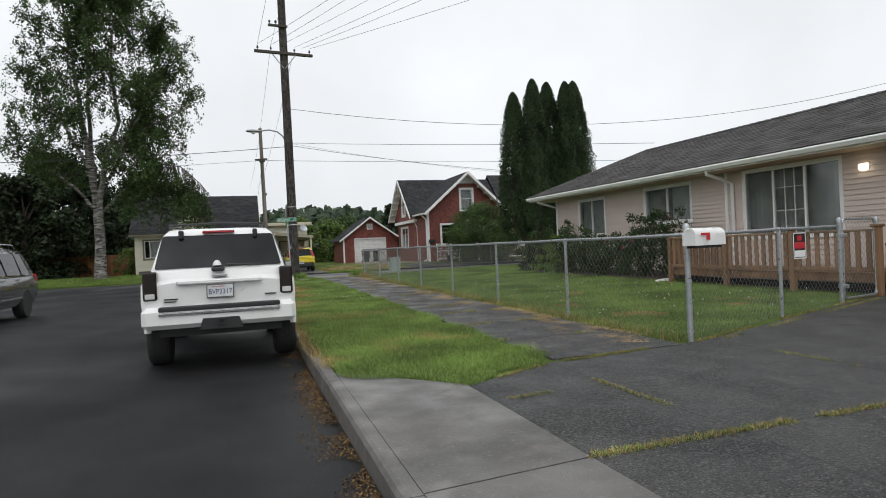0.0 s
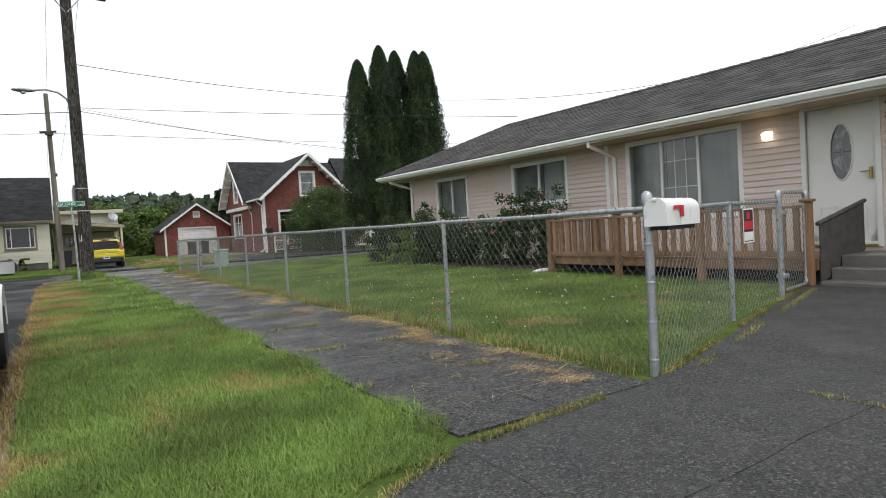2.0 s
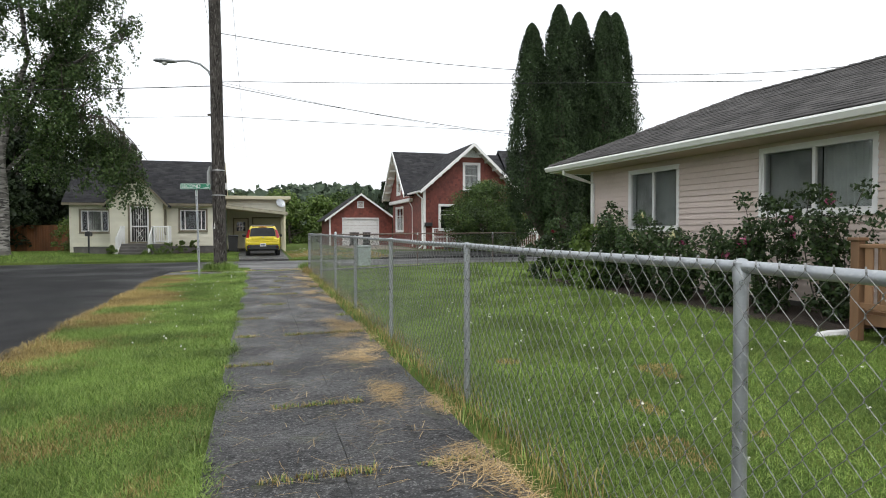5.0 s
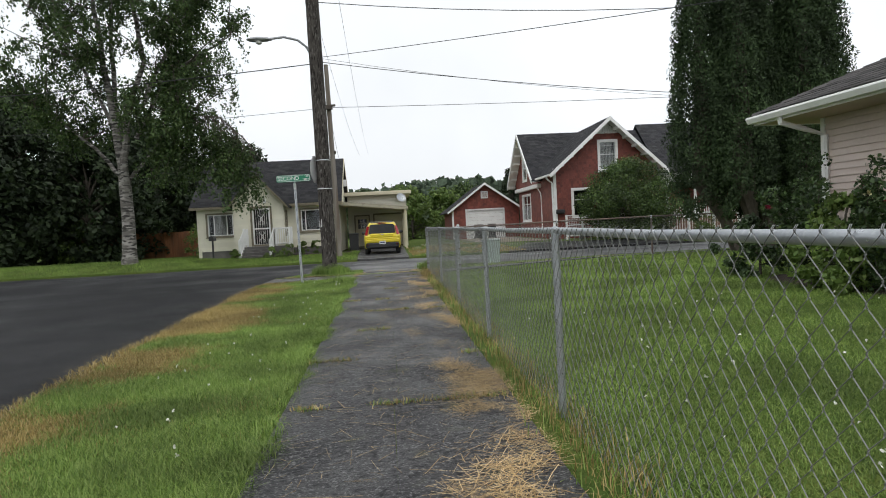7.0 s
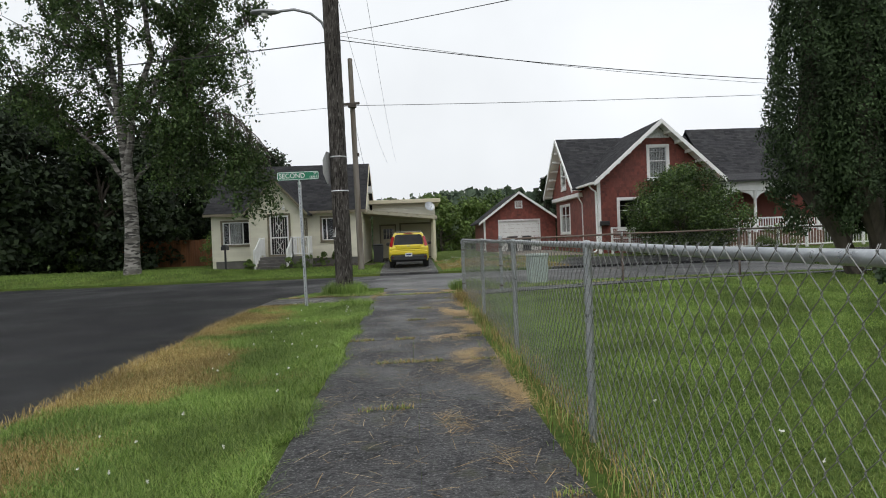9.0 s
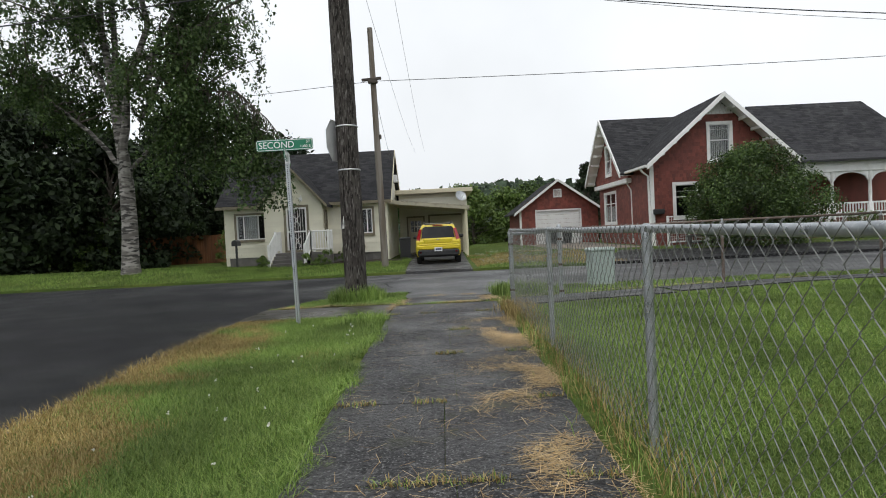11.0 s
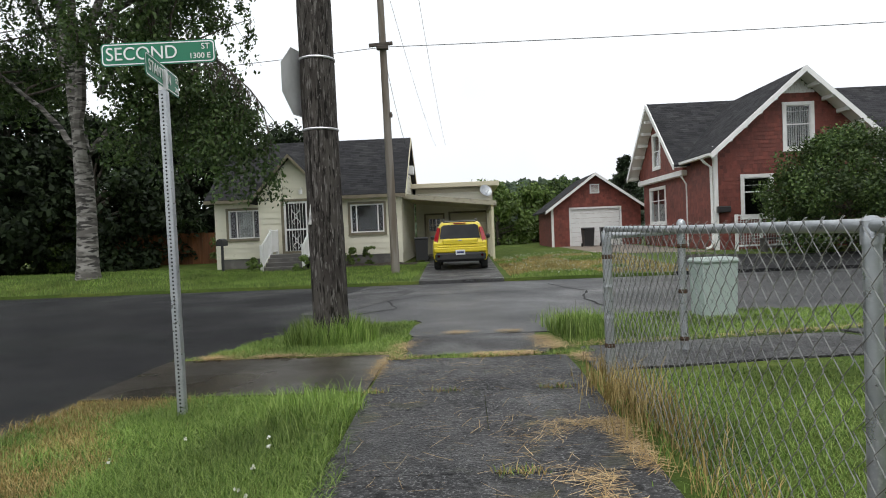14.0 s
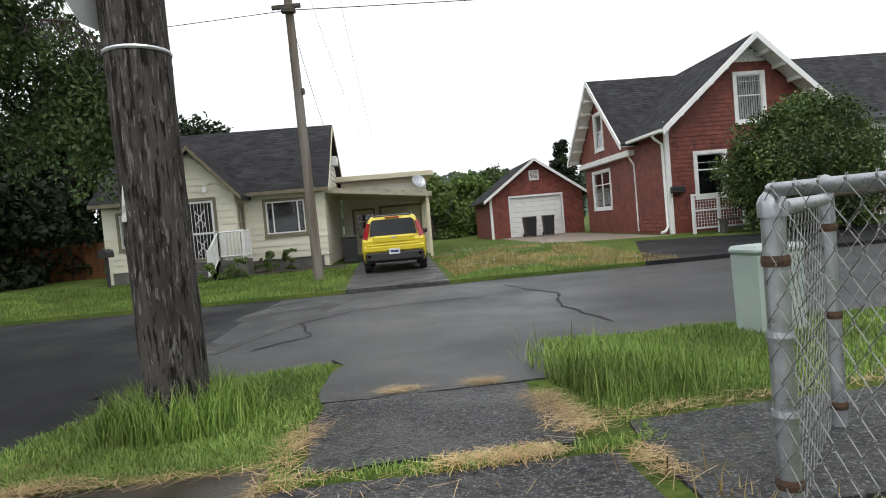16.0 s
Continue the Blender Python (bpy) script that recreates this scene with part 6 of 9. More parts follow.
def foliage(name, base, dark, light, rough=0.55, spread=0.35, trans=0.25):
    """Leaf material: colour spread leaf by leaf, a little light let through."""
    mt = bpy.data.materials.new(name)
    mt.use_nodes = True
    nd, lk = mt.node_tree.nodes, mt.node_tree.links
    bs = nd["Principled BSDF"]
    bs.inputs["Roughness"].default_value = rough
    bs.inputs["Specular IOR Level"].default_value = 0.3
    geo = nd.new("ShaderNodeNewGeometry")
    rp = nd.new("ShaderNodeValToRGB")
    rp.color_ramp.elements[0].color = (*dark, 1)
    rp.color_ramp.elements[1].color = (*light, 1)
    e = rp.color_ramp.elements.new(0.5)
    e.color = (*base, 1)
    lk.new(geo.outputs["Random Per Island"], rp.inputs[0])
    no = nd.new("ShaderNodeTexNoise")
    no.inputs["Scale"].default_value = 0.9
    no.inputs["Detail"].default_value = 3
    lk.new(geo.outputs["Position"], no.inputs["Vector"])
    mr = nd.new("ShaderNodeMapRange")
    mr.inputs["From Min"].default_value = 0.35
    mr.inputs["From Max"].default_value = 0.65
    mr.inputs["To Min"].default_value = 1 - spread
    mr.inputs["To Max"].default_value = 1 + spread
    lk.new(no.outputs[0], mr.inputs[0])
    vm = nd.new("ShaderNodeVectorMath")
    vm.operation = "SCALE"
    lk.new(rp.outputs[0], vm.inputs[0])
    lk.new(mr.outputs[0], vm.inputs["Scale"])
    lk.new(vm.outputs[0], bs.inputs["Base Color"])
    if trans:
        tr = nd.new("ShaderNodeBsdfTranslucent")
        lk.new(vm.outputs[0], tr.inputs["Color"])
        mx = nd.new("ShaderNodeMixShader")
        mx.inputs[0].default_value = trans
        lk.new(bs.outputs[0], mx.inputs[1])
        lk.new(tr.outputs[0], mx.inputs[2])
        lk.new(mx.outputs[0], nd["Material Output"].inputs[0])
    return mt


grass_green = foliage("fresh_grass_blade", (0.17, 0.265, 0.052), (0.075, 0.135, 0.026), (0.30, 0.385, 0.115), 0.6, 0.35, 0.3)
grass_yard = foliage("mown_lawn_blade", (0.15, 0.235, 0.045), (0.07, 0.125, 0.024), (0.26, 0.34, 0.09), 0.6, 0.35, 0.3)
grass_dry = foliage("yellowed_grass_blade", (0.33, 0.24, 0.085), (0.17, 0.12, 0.045), (0.50, 0.40, 0.19), 0.7, 0.3, 0.2)
straw_mat = foliage("dry_straw", (0.47, 0.33, 0.16), (0.27, 0.175, 0.08), (0.66, 0.52, 0.30), 0.7, 0.3, 0.1)
clover_white = foliage("white_clover_flower", (0.72, 0.72, 0.66), (0.6, 0.6, 0.5), (0.8, 0.8, 0.78), 0.7, 0.1, 0.1)
gzv = np.vectorize(gz)


def value_noise(x, y, scale, seed):
    """Smooth noise in 0..1 for patchy growth."""
    r = np.random.default_rng(seed)
    g = r.random((64, 64))
    u, v = (x / scale) % 63, (y / scale) % 63
    i, j = u.astype(int), v.astype(int)
    fu, fv = u - i, v - j
    fu, fv = fu * fu * (3 - 2 * fu), fv * fv * (3 - 2 * fv)
    return (g[i, j] * (1 - fu) + g[i + 1, j] * fu) * (1 - fv) + (g[i, j + 1] * (1 - fu) + g[i + 1, j + 1] * fu) * fv


def blades(name, x, y, h, w, mat, label, lean=0.5, z=None, category="grass", flop=0.0, mown=False):
    """Bent two-segment blades of grass at (x, y); on mown turf one tapered blade each."""
    n = len(x)
    z = gzv(x, y) if z is None else z
    a = RNG.uniform(0, 2 * np.pi, n)
    dx, dy = np.cos(a), np.sin(a)
    b = np.stack([x, y, z - 0.005], 1)
    side = np.stack([-dy, dx, np.zeros(n)], 1) * (w * 0.5 * np.ones(n))[:, None]
    ln = lean * RNG.uniform(0.2, 1.3, n)
    mid = b + np.stack([dx * h * ln * 0.35, dy * h * ln * 0.35, h * (0.6 - 0.3 * flop)], 1)
    tip = b + np.stack([dx * h * ln, dy * h * ln, h * (1.0 - 0.75 * flop) * (1 - 0.15 * ln)], 1)
    if mown:
        v = np.stack([b - side, b + side, tip], 1).reshape(-1, 3)
        return np_mesh(name, v, np.arange(3 * n).reshape(n, 3), mat, label=label, category=category)
    v = np.stack([b - side, b + side, mid + side * 0.8, mid - side * 0.8, tip], 1).reshape(-1, 3)
    o = np.arange(n)[:, None] * 5
    f = np.concatenate([o + np.array([0, 1, 2]), o + np.array([0, 2, 3]), o + np.array([3, 2, 4])], 0)
    return np_mesh(name, v, f, mat, label=label, category=category)


def scatter(x0, x1, y0, y1, density, keep=None):
    n = int((x1 - x0) * (y1 - y0) * density)
    x, y = RNG.uniform(x0, x1, n), RNG.uniform(y0, y1, n)
    if keep is not None:
        k = keep(x, y)
        x, y = x[k], y[k]
    return x, y


def verge_keep(x, y):
    edge = np.where(x < -3.0, -0.75 + (-3.0 - x) * 0.95, np.where(x < -2.0, -0.72 + (x + 3.0) * 0.45, -0.1))
    return (y > edge + 0.1 * np.sin(x * 7) + 0.03) & (x < -1.84 + 0.07 * np.sin(y * 3.3) + 0.05 * np.sin(y * 11)) & ~((y > 19.42) & (y < 20.88))


def dryness(x, y):
    d = value_noise(x, y, 1.1, 3) * 0.6 + value_noise(x, y, 0.35, 4) * 0.4
    return d + np.where(y > 12.5, 0.48, 0.34) * np.clip((-2.85 - x) / 0.6, -0.4, 1) * np.clip((y - 4) / 6, 0, 1)


x, y = scatter(-3.97, -1.7, -1.0, 21.4, 12000, verge_keep)
dr = dryness(x, y) + RNG.normal(0, 0.10, len(x)) > 0.72
hh = lambda n: RNG.uniform(0.022, 0.065, n)
near = y < 9
xg, yg = x[~dr], y[~dr]
lush = 1 + 0.5 * value_noise(xg, yg, 0.8, 9)
blades("verge_grass", xg, yg, hh(len(xg)) * lush * 0.85, 0.0055, grass_green, "fresh green verge grass between kerb and sidewalk", lean=1.4, mown=True)
blades("verge_dry_grass", x[dr], y[dr], hh(dr.sum()) * 0.8, 0.0055, grass_dry, "yellowed dry patches of verge grass", lean=0.9, mown=True)


def yard_keep(x, y):
    return (y > 0.31 * x + 0.12) & (y < 19.62 + 0.06 * x) & ~((x > 4.5) & (y < 6.2)) & (x < 6.2)


x, y = scatter(0.0, 5.4, 0.0, 20.4, 6500, yard_keep)
dr = dryness(x + 30, y) - 0.18 > 0.62
blades("lawn_grass", x[~dr], y[~dr], hh((~dr).sum()) * 0.75, 0.006, grass_yard, "mown green front lawn with paler patches", lean=1.5, mown=True)
blades("lawn_dry_grass", x[dr], y[dr], hh(dr.sum()) * 0.6, 0.006, grass_dry, "dry pale patches in the front lawn", lean=1.0, mown=True)
x, y = scatter(5.4, 17.0, 14.2, 20.6, 900, lambda x, y: y < 19.62 + 0.06 * x)
blades("side_lawn_grass", x, y, hh(len(x)) * 0.9, 0.009, grass_yard, "mown lawn beyond the house", mown=True)
# strip between the far sidewalk and the cross street, the tuft round the pole, the lawns across the street
x, y = scatter(-3.6, 14.0, 20.6, 23.6, 3400, lambda x, y: ~((x > -1.74) & (x < 0.02 - 0.14 * (y - 20.6)) & (y > 20.72)) & ~((x > -1.85) & (x < 0.05) & (y < 20.58)) & ~((x > 0.05) & (y < 21.05 + 0.06 * x)) & ~((x > -1.8) & (x < 0.12) & (y > 22.08)) & ~((x < -1.85) & (y < 20.9)) & (y < 23.5 + 0.1 * np.sin(x * 5)) & ((x > CORNER[0]) | (corner_out(x, y) < 1.0)))
blades("corner_grass", x, y, RNG.uniform(0.025, 0.07, len(x)), 0.007, grass_green, "long uncut grass beside the cross street", lean=0.9)
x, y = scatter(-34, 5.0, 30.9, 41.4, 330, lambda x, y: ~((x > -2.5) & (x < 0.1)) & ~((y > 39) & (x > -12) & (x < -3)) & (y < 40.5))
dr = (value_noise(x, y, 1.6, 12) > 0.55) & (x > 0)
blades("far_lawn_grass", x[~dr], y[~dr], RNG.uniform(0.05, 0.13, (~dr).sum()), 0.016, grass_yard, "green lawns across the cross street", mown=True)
blades("far_dry_grass", x[dr], y[dr], RNG.uniform(0.05, 0.13, dr.sum()), 0.016, grass_dry, "dry weedy grass beside the carport drive", mown=True)
# long blades flopping over the sidewalk's and the kerb's edges
y = RNG.uniform(0.0, 19.1, 9000)
x = -1.87 + 0.05 * np.sin(y * 3.3) + RNG.normal(0, 0.05, 9000)
k = value_noise(x, y, 0.4, 51) > 0.3
blades("sidewalk_fringe", x[k], y[k], RNG.uniform(0.03, 0.11, k.sum()), 0.005, grass_green, "long grass flopping over the sidewalk's edge", lean=1.5)
y = RNG.uniform(0.6, 19.0, 8000)
x = -4.02 + 0.03 * np.sin(y * 2.1) + RNG.normal(0, 0.05, 8000)
blades("kerb_fringe", x, y, RNG.uniform(0.03, 0.10, 8000), 0.005, grass_dry, "dry ragged grass hanging over the kerb", lean=1.4, z=gzv(x, y) - 0.02)
# ragged growth along the fence foot
y = RNG.uniform(0.1, 19.4, 9000)
x = RNG.normal(-0.02, 0.10, 9000)
tall = np.where(y > 13.5, 1.2, 1.0) * RNG.uniform(0.03, 0.14, 9000)
k = RNG.random(9000) < 0.42
blades("fence_foot_grass", x[k], y[k], tall[k], 0.006, grass_green, "uncut grass along the foot of the fence", lean=0.7)
blades("fence_foot_straw", x[~k], y[~k], tall[~k], 0.005, grass_dry, "dry stalks along the foot of the fence", lean=0.9)
# tall clump at the pole and the corner post
a, r = RNG.uniform(0, 2 * np.pi, 2600), RNG.uniform(0.2, 0.55, 2600)
blades("pole_tuft", -2.64 + r * np.cos(a), 21.95 + r * np.sin(a), RNG.uniform(0.12, 0.42, 2600) * (1.2 - r), 0.008, grass_green, "tall tuft of grass round the pole's foot", lean=0.6)
x, y = RNG.normal(-0.05, 0.12, 900), RNG.normal(19.0, 0.45, 900)
blades("corner_post_tuft", x, y, RNG.uniform(0.06, 0.25, 900), 0.006, grass_dry, "tall seeding grass beside the corner post", lean=0.55)
x, y = RNG.normal(0.2, 0.35, 2200), RNG.normal(21.9, 0.45, 2200)
k = (x > 0.05 - 0.14 * (y - 20.6)) & (y > 21.1)
blades("roadside_tuft", x[k], y[k], RNG.uniform(0.1, 0.3, k.sum()), 0.008, grass_green, "tall grass tuft beside the path's end", lean=0.6)
x, y = RNG.normal(-2.1, 0.2, 700), RNG.normal(19.0, 0.25, 700)
k = (x < -1.85) & (y < 19.45)
blades("ramp_tuft", x[k], y[k], RNG.uniform(0.06, 0.18, k.sum()), 0.006, grass_green, "long grass hanging over the ramp's edge", lean=0.8)


# weeds in the joints of the sidewalk and the driveway
def joint_weeds(name, segs, label, low=0.02, high=0.06, gate=0.55):
    xs, ys, zs = [], [], []
    for (xa, ya), (xb, yb), dens, zf in segs:
        n = int(math.hypot(xb - xa, yb - ya) * dens)
        s = RNG.random(n)
        keepers = value_noise(s * 6 + xa * 3 + ya, s * 0 + ya, 1.0, 21) > gate
        s = s[keepers]
        n = len(s)
        xs.append(xa + (xb - xa) * s + RNG.normal(0, 0.02, n))
        ys.append(ya + (yb - ya) * s + RNG.normal(0, 0.025, n))
        zs.append(np.array([zf(p, q) for p, q in zip(xs[-1], ys[-1])]))
    x, y, z = np.concatenate(xs), np.concatenate(ys), np.concatenate(zs)
    k = RNG.random(len(x)) < 0.6
    blades(name, x[k], y[k], RNG.uniform(low, high, k.sum()), 0.006, grass_dry, label, lean=1.0, z=z[k])
    blades(name, x[~k], y[~k], RNG.uniform(low, high, (~k).sum()), 0.006, grass_green, label, lean=1.0, z=z[~k])


path_z = lambda x, y: gz(x, y) + 0.012
joint_weeds("joint_weeds", [((-1.83, q), (-0.25, q), 420, path_z) for q in JOINTS[1:]], "low weeds and dry grass in the sidewalk joints")
dz_ = lambda x, y: drive_z(x, y) - 0.004
joint_weeds("crack_weeds", [((-3.0, -2.78), (-1.0, -2.74), 1300, dz_), ((-1.0, -2.74), (6.0, -2.74), 1000, dz_), ((-1.95, -1.1), (-1.95, -2.7), 500, dz_), ((-3.0, -1.38), (-2.5, -1.35), 600, dz_), ((0.25, -0.9), (0.27, -1.8), 400, dz_), ((-3.0, -0.8), (-2.0, -0.3), 900, dz_), ((-2.0, -0.28), (0.0, -0.06), 1500, dz_), ((0.0, -0.06), (4.6, 1.3), 1100, dz_), ((0.4, -0.1), (4.6, 1.1), 500, dz_)], "low weeds in the driveway cracks", 0.01, 0.04, 0.3)


# dry clippings raked onto the sidewalk
def straw(name, x, y, label, lo=0.05, hi=0.2, zf=path_z):
    n = len(x)
    a = RNG.normal(0.3, 0.9, n)
    L = RNG.uniform(lo, hi, n)
    w = RNG.uniform(0.0007, 0.0018, n)
    d = np.stack([np.cos(a), np.sin(a), np.zeros(n)], 1)
    s = np.stack([-np.sin(a), np.cos(a), np.zeros(n)], 1) * w[:, None]
    z = np.array([zf(p, q) for p, q in zip(x, y)]) + 0.006 + RNG.uniform(0.002, 0.022, n)
    c = np.stack([x, y, z], 1)
    bend = RNG.normal(0, 0.008, (n, 3))
    e0, e1 = c - d * L[:, None] / 2 + bend, c + d * L[:, None] / 2 - bend * 0.5
    v = np.stack([e0 - s, e0 + s, c + s, c - s, e1 + s, e1 - s], 1).reshape(-1, 3)
    o = np.arange(n)[:, None] * 6
    f = np.concatenate([o + np.array([0, 1, 2, 3]), o + np.array([3, 2, 4, 5])], 0)
    return np_mesh(name, v, f, straw_mat, label=label, category="straw")


n = 42000
y = RNG.uniform(0.2, 18.6, n)
x = -0.2 - np.abs(RNG.normal(0, 0.33, n))
k = (value_noise(x * 2, y, 0.55, 31) * 0.65 + value_noise(x, y, 0.2, 32) * 0.35 + (x + 0.3) * 0.35 + RNG.normal(0, 0.08, n)) > 0.57
straw("dry_clippings", x[k], y[k], "dry straw clippings strewn along the sidewalk's edge")
x, y = scatter(-1.75, -0.4, 0.2, 20.5, 55)
straw("stray_clippings", x, y, "single dry stalks scattered on the sidewalk")
def band(xa, ya, xb, yb, n, w):
    s = RNG.random(n)
    return xa + (xb - xa) * s + RNG.normal(0, w, n), ya + (yb - ya) * s + RNG.normal(0, w, n)


bands = [band(*b) for b in ((-1.75, 22.12, 0.0, 22.1, 2200, 0.07), (-0.25, 20.5, -0.35, 22.0, 1500, 0.07), (-0.2, 19.6, -0.15, 20.6, 1500, 0.07), (-1.75, 20.7, -1.78, 22.0, 1300, 0.06), (-1.8, 20.64, -0.3, 20.64, 2000, 0.05), (-3.7, 20.92, -1.85, 20.9, 1800, 0.05), (-1.86, 19.4, -1.86, 20.8, 500, 0.03), (-0.1, 21.06, 6.0, 21.4, 2200, 0.06))]
x, y = np.concatenate([b[0] for b in bands]), np.concatenate([b[1] for b in bands])
k = value_noise(x, y, 0.3, 41) + RNG.normal(0, 0.1, len(x)) > 0.55
straw("path_end_clippings", x[k], y[k], "dry straw lying where the path meets the street")
x, y = -4.12 - np.abs(RNG.normal(0, 0.12, 9000)), RNG.uniform(-4.5, 6.0, 9000)
k = value_noise(x, y, 0.3, 43) + (x + 4.5) * 0.8 > 0.5
gutter_leaf = foliage("brown_gutter_litter", (0.13, 0.075, 0.03), (0.06, 0.035, 0.018), (0.24, 0.15, 0.06), 0.8, 0.3, 0.05)
v, f = leaf_arrays(np.stack([x[k], y[k], np.array([road_z(p, q) for p, q in zip(x[k], y[k])]) + 0.012], 1), 0.022, np.array([0, 0, 2.0]))
np_mesh("gutter_litter", v, f, gutter_leaf, label="brown leaf litter in the gutter", category="leaf litter")
# clover flowers in the lawns
x1, y1_ = scatter(-3.1, -2.0, 8, 19, 4)
x2, y2_ = scatter(0.3, 4.4, 1.2, 12, 2.5)
x3, y3_ = scatter(0.4, 5.0, 31.5, 42, 16)
x, y = np.concatenate([x1, x2, x3]), np.concatenate([y1_, y2_, y3_])
c = np.repeat(np.stack([x, y, gzv(x, y) + RNG.uniform(0.05, 0.1, len(x))], 1), 5, 0) + RNG.normal(0, 0.005, (5 * len(x), 3))
v, f = leaf_arrays(c, 0.017, aspect=0.9)
np_mesh("clover_flowers", v, f, clover_white, label="small white clover flowers in the grass", category="flower")

# ---------- trees and shrubs ----------
birch_bark = material("white_birch_bark", (0.30, 0.285, 0.265), 0.85, spots=[(4.5, (0.03, 0.028, 0.025), 0.46, 0.54, 6), (2.2, (0.12, 0.11, 0.10), 0.44, 0.62, 4)], bump=0.6, bump_scale=14, stretch=(0.7, 0.7, 2.6), bump_dist=0.03)
bark = material("grey_brown_bark", (0.09, 0.075, 0.06), 0.9, spots=[(9, (0.05, 0.042, 0.035), 0.42, 0.62, 5)], bump=0.8, bump_scale=20, stretch=(1, 1, 0.3), bump_dist=0.02)
birch_leaf = foliage("birch_leaf", (0.055, 0.095, 0.028), (0.030, 0.058, 0.018), (0.095, 0.14, 0.045), 0.5, 0.35, 0.3)
cypress_leaf = foliage("dark_arborvitae_spray", (0.034, 0.058, 0.022), (0.015, 0.028, 0.011), (0.055, 0.088, 0.034), 0.8, 0.4, 0.1)
shrub_leaf = foliage("glossy_shrub_leaf", (0.055, 0.095, 0.026), (0.025, 0.048, 0.014), (0.12, 0.175, 0.048), 0.45, 0.4, 0.25)
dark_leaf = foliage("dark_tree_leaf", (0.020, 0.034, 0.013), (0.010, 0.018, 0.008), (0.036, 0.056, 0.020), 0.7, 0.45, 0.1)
bright_leaf = foliage("bright_shrub_leaf", (0.10, 0.16, 0.035), (0.06, 0.10, 0.022), (0.16, 0.22, 0.06), 0.5, 0.35, 0.3)
rose_leaf = foliage("rose_leaf", (0.04, 0.072, 0.024), (0.022, 0.04, 0.015), (0.07, 0.11, 0.036), 0.45, 0.3, 0.2)


def limb(me, a, b, r0, r1, bend, n=7, k=8, rnd=random):
    """A tapered, bent limb; returns its points."""
    a, b = Vector(a), Vector(b)
    side = Vector((rnd.uniform(-1, 1), rnd.uniform(-1, 1), rnd.uniform(-0.3, 0.5))) * bend
    pts = []
    for i in range(k + 1):
        s = i / k
        p = a.lerp(b, s) + side * math.sin(math.pi * s) + Vector((rnd.uniform(-1, 1), rnd.uniform(-1, 1), 0)) * bend * 0.12
        pts.append(p)
    pts[0], pts[-1] = a, b
    me.tube(pts, [r0 + (r1 - r0) * (i / k) for i in range(k + 1)], n)
    return pts


def clumps(centres, radius, per, squash=(1, 1, 1)):
    """Leaf centres in loose clumps, denser towards each clump's outside."""
    c = np.array(centres)
    n = len(c) * per
    d = RNG.normal(size=(n, 3))
    d /= np.linalg.norm(d, axis=1)[:, None]
    r = RNG.uniform(0.15, 1.0, n) ** 0.6
    rad = np.repeat(np.array(radius) if np.ndim(radius) else np.full(len(c), radius), per)
    pos = np.repeat(c, per, 0) + d * (r * rad)[:, None] * np.array(squash)
    return pos, d


def leaves(name, pos, nrm, size, mat, parent, droop=0.5, aspect=0.6):
    v, f = leaf_arrays(pos, size, nrm * 0.6 + np.array([0, 0, 0.5]), droop, aspect)
    return np_mesh(name, v, f, mat, parent)


# the birch across the street
birch = thing("birch_tree", "tall birch with white peeling bark and drooping leafy twigs", "tree")
rb = random.Random(11)
BX, BY = -12.45, 33.2
BZ = gz(BX, BY)


def bq(dx, dy, z):
    return Vector((BX + dx * 0.86, BY + dy * 0.86, BZ + z * 0.84))


me = Mesh()
me.tube([bq(0, 0, -0.4), bq(0.02, 0, 0.5), bq(0.08, 0, 2.2), bq(0.05, 0, 3.8), bq(-0.02, 0, 5.2)], [0.40, 0.31, 0.27, 0.26, 0.21], 14)
mains = [((0.0, 0, 4.6), (-1.6, 0.5, 19.0), 0.19, 0.04), ((0.1, 0, 3.2), (1.6, -0.5, 10.5), 0.19, 0.10), ((1.6, -0.5, 10.4), (2.4, -0.8, 19.6), 0.11, 0.03), ((0.9, -0.3, 7.6), (5.2, -1.0, 15.0), 0.10, 0.03), ((-0.1, 0, 5.6), (-0.4, 1.5, 20.0), 0.14, 0.03), ((-0.1, 0, 4.6), (-4.0, -0.6, 8.6), 0.10, 0.03), ((0.7, 0.1, 6.6), (4.2, 2.0, 17.0), 0.10, 0.03), ((-0.3, 0.2, 7.0), (-5.0, 1.0, 14.5), 0.10, 0.03), ((1.3, -0.4, 9.0), (6.0, -0.8, 11.6), 0.09, 0.03), ((0.3, -0.1, 4.4), (3.4, -0.8, 7.4), 0.09, 0.03)]
nodes = []
for a, b, r0, r1 in mains:
    nodes += limb(me, bq(*a), bq(*b), r0, r1, 0.5, 8, 10, rb)[3:]
part("trunk", me, birch_bark, birch, smooth=True)


def birch_reach(z, right):
    """Half width of the crown at a height above the ground."""
    if z < 5.5:
        return 5.6 if right else 3.0
    if z < 7.2:
        return 5.0 if right else 4.6
    return (6.1 if right else 5.6) * max(0.0, 1 - ((z - 9.5) / 10.5) ** 2) ** 0.5 if z > 9.5 else 6.0


br = Mesh()
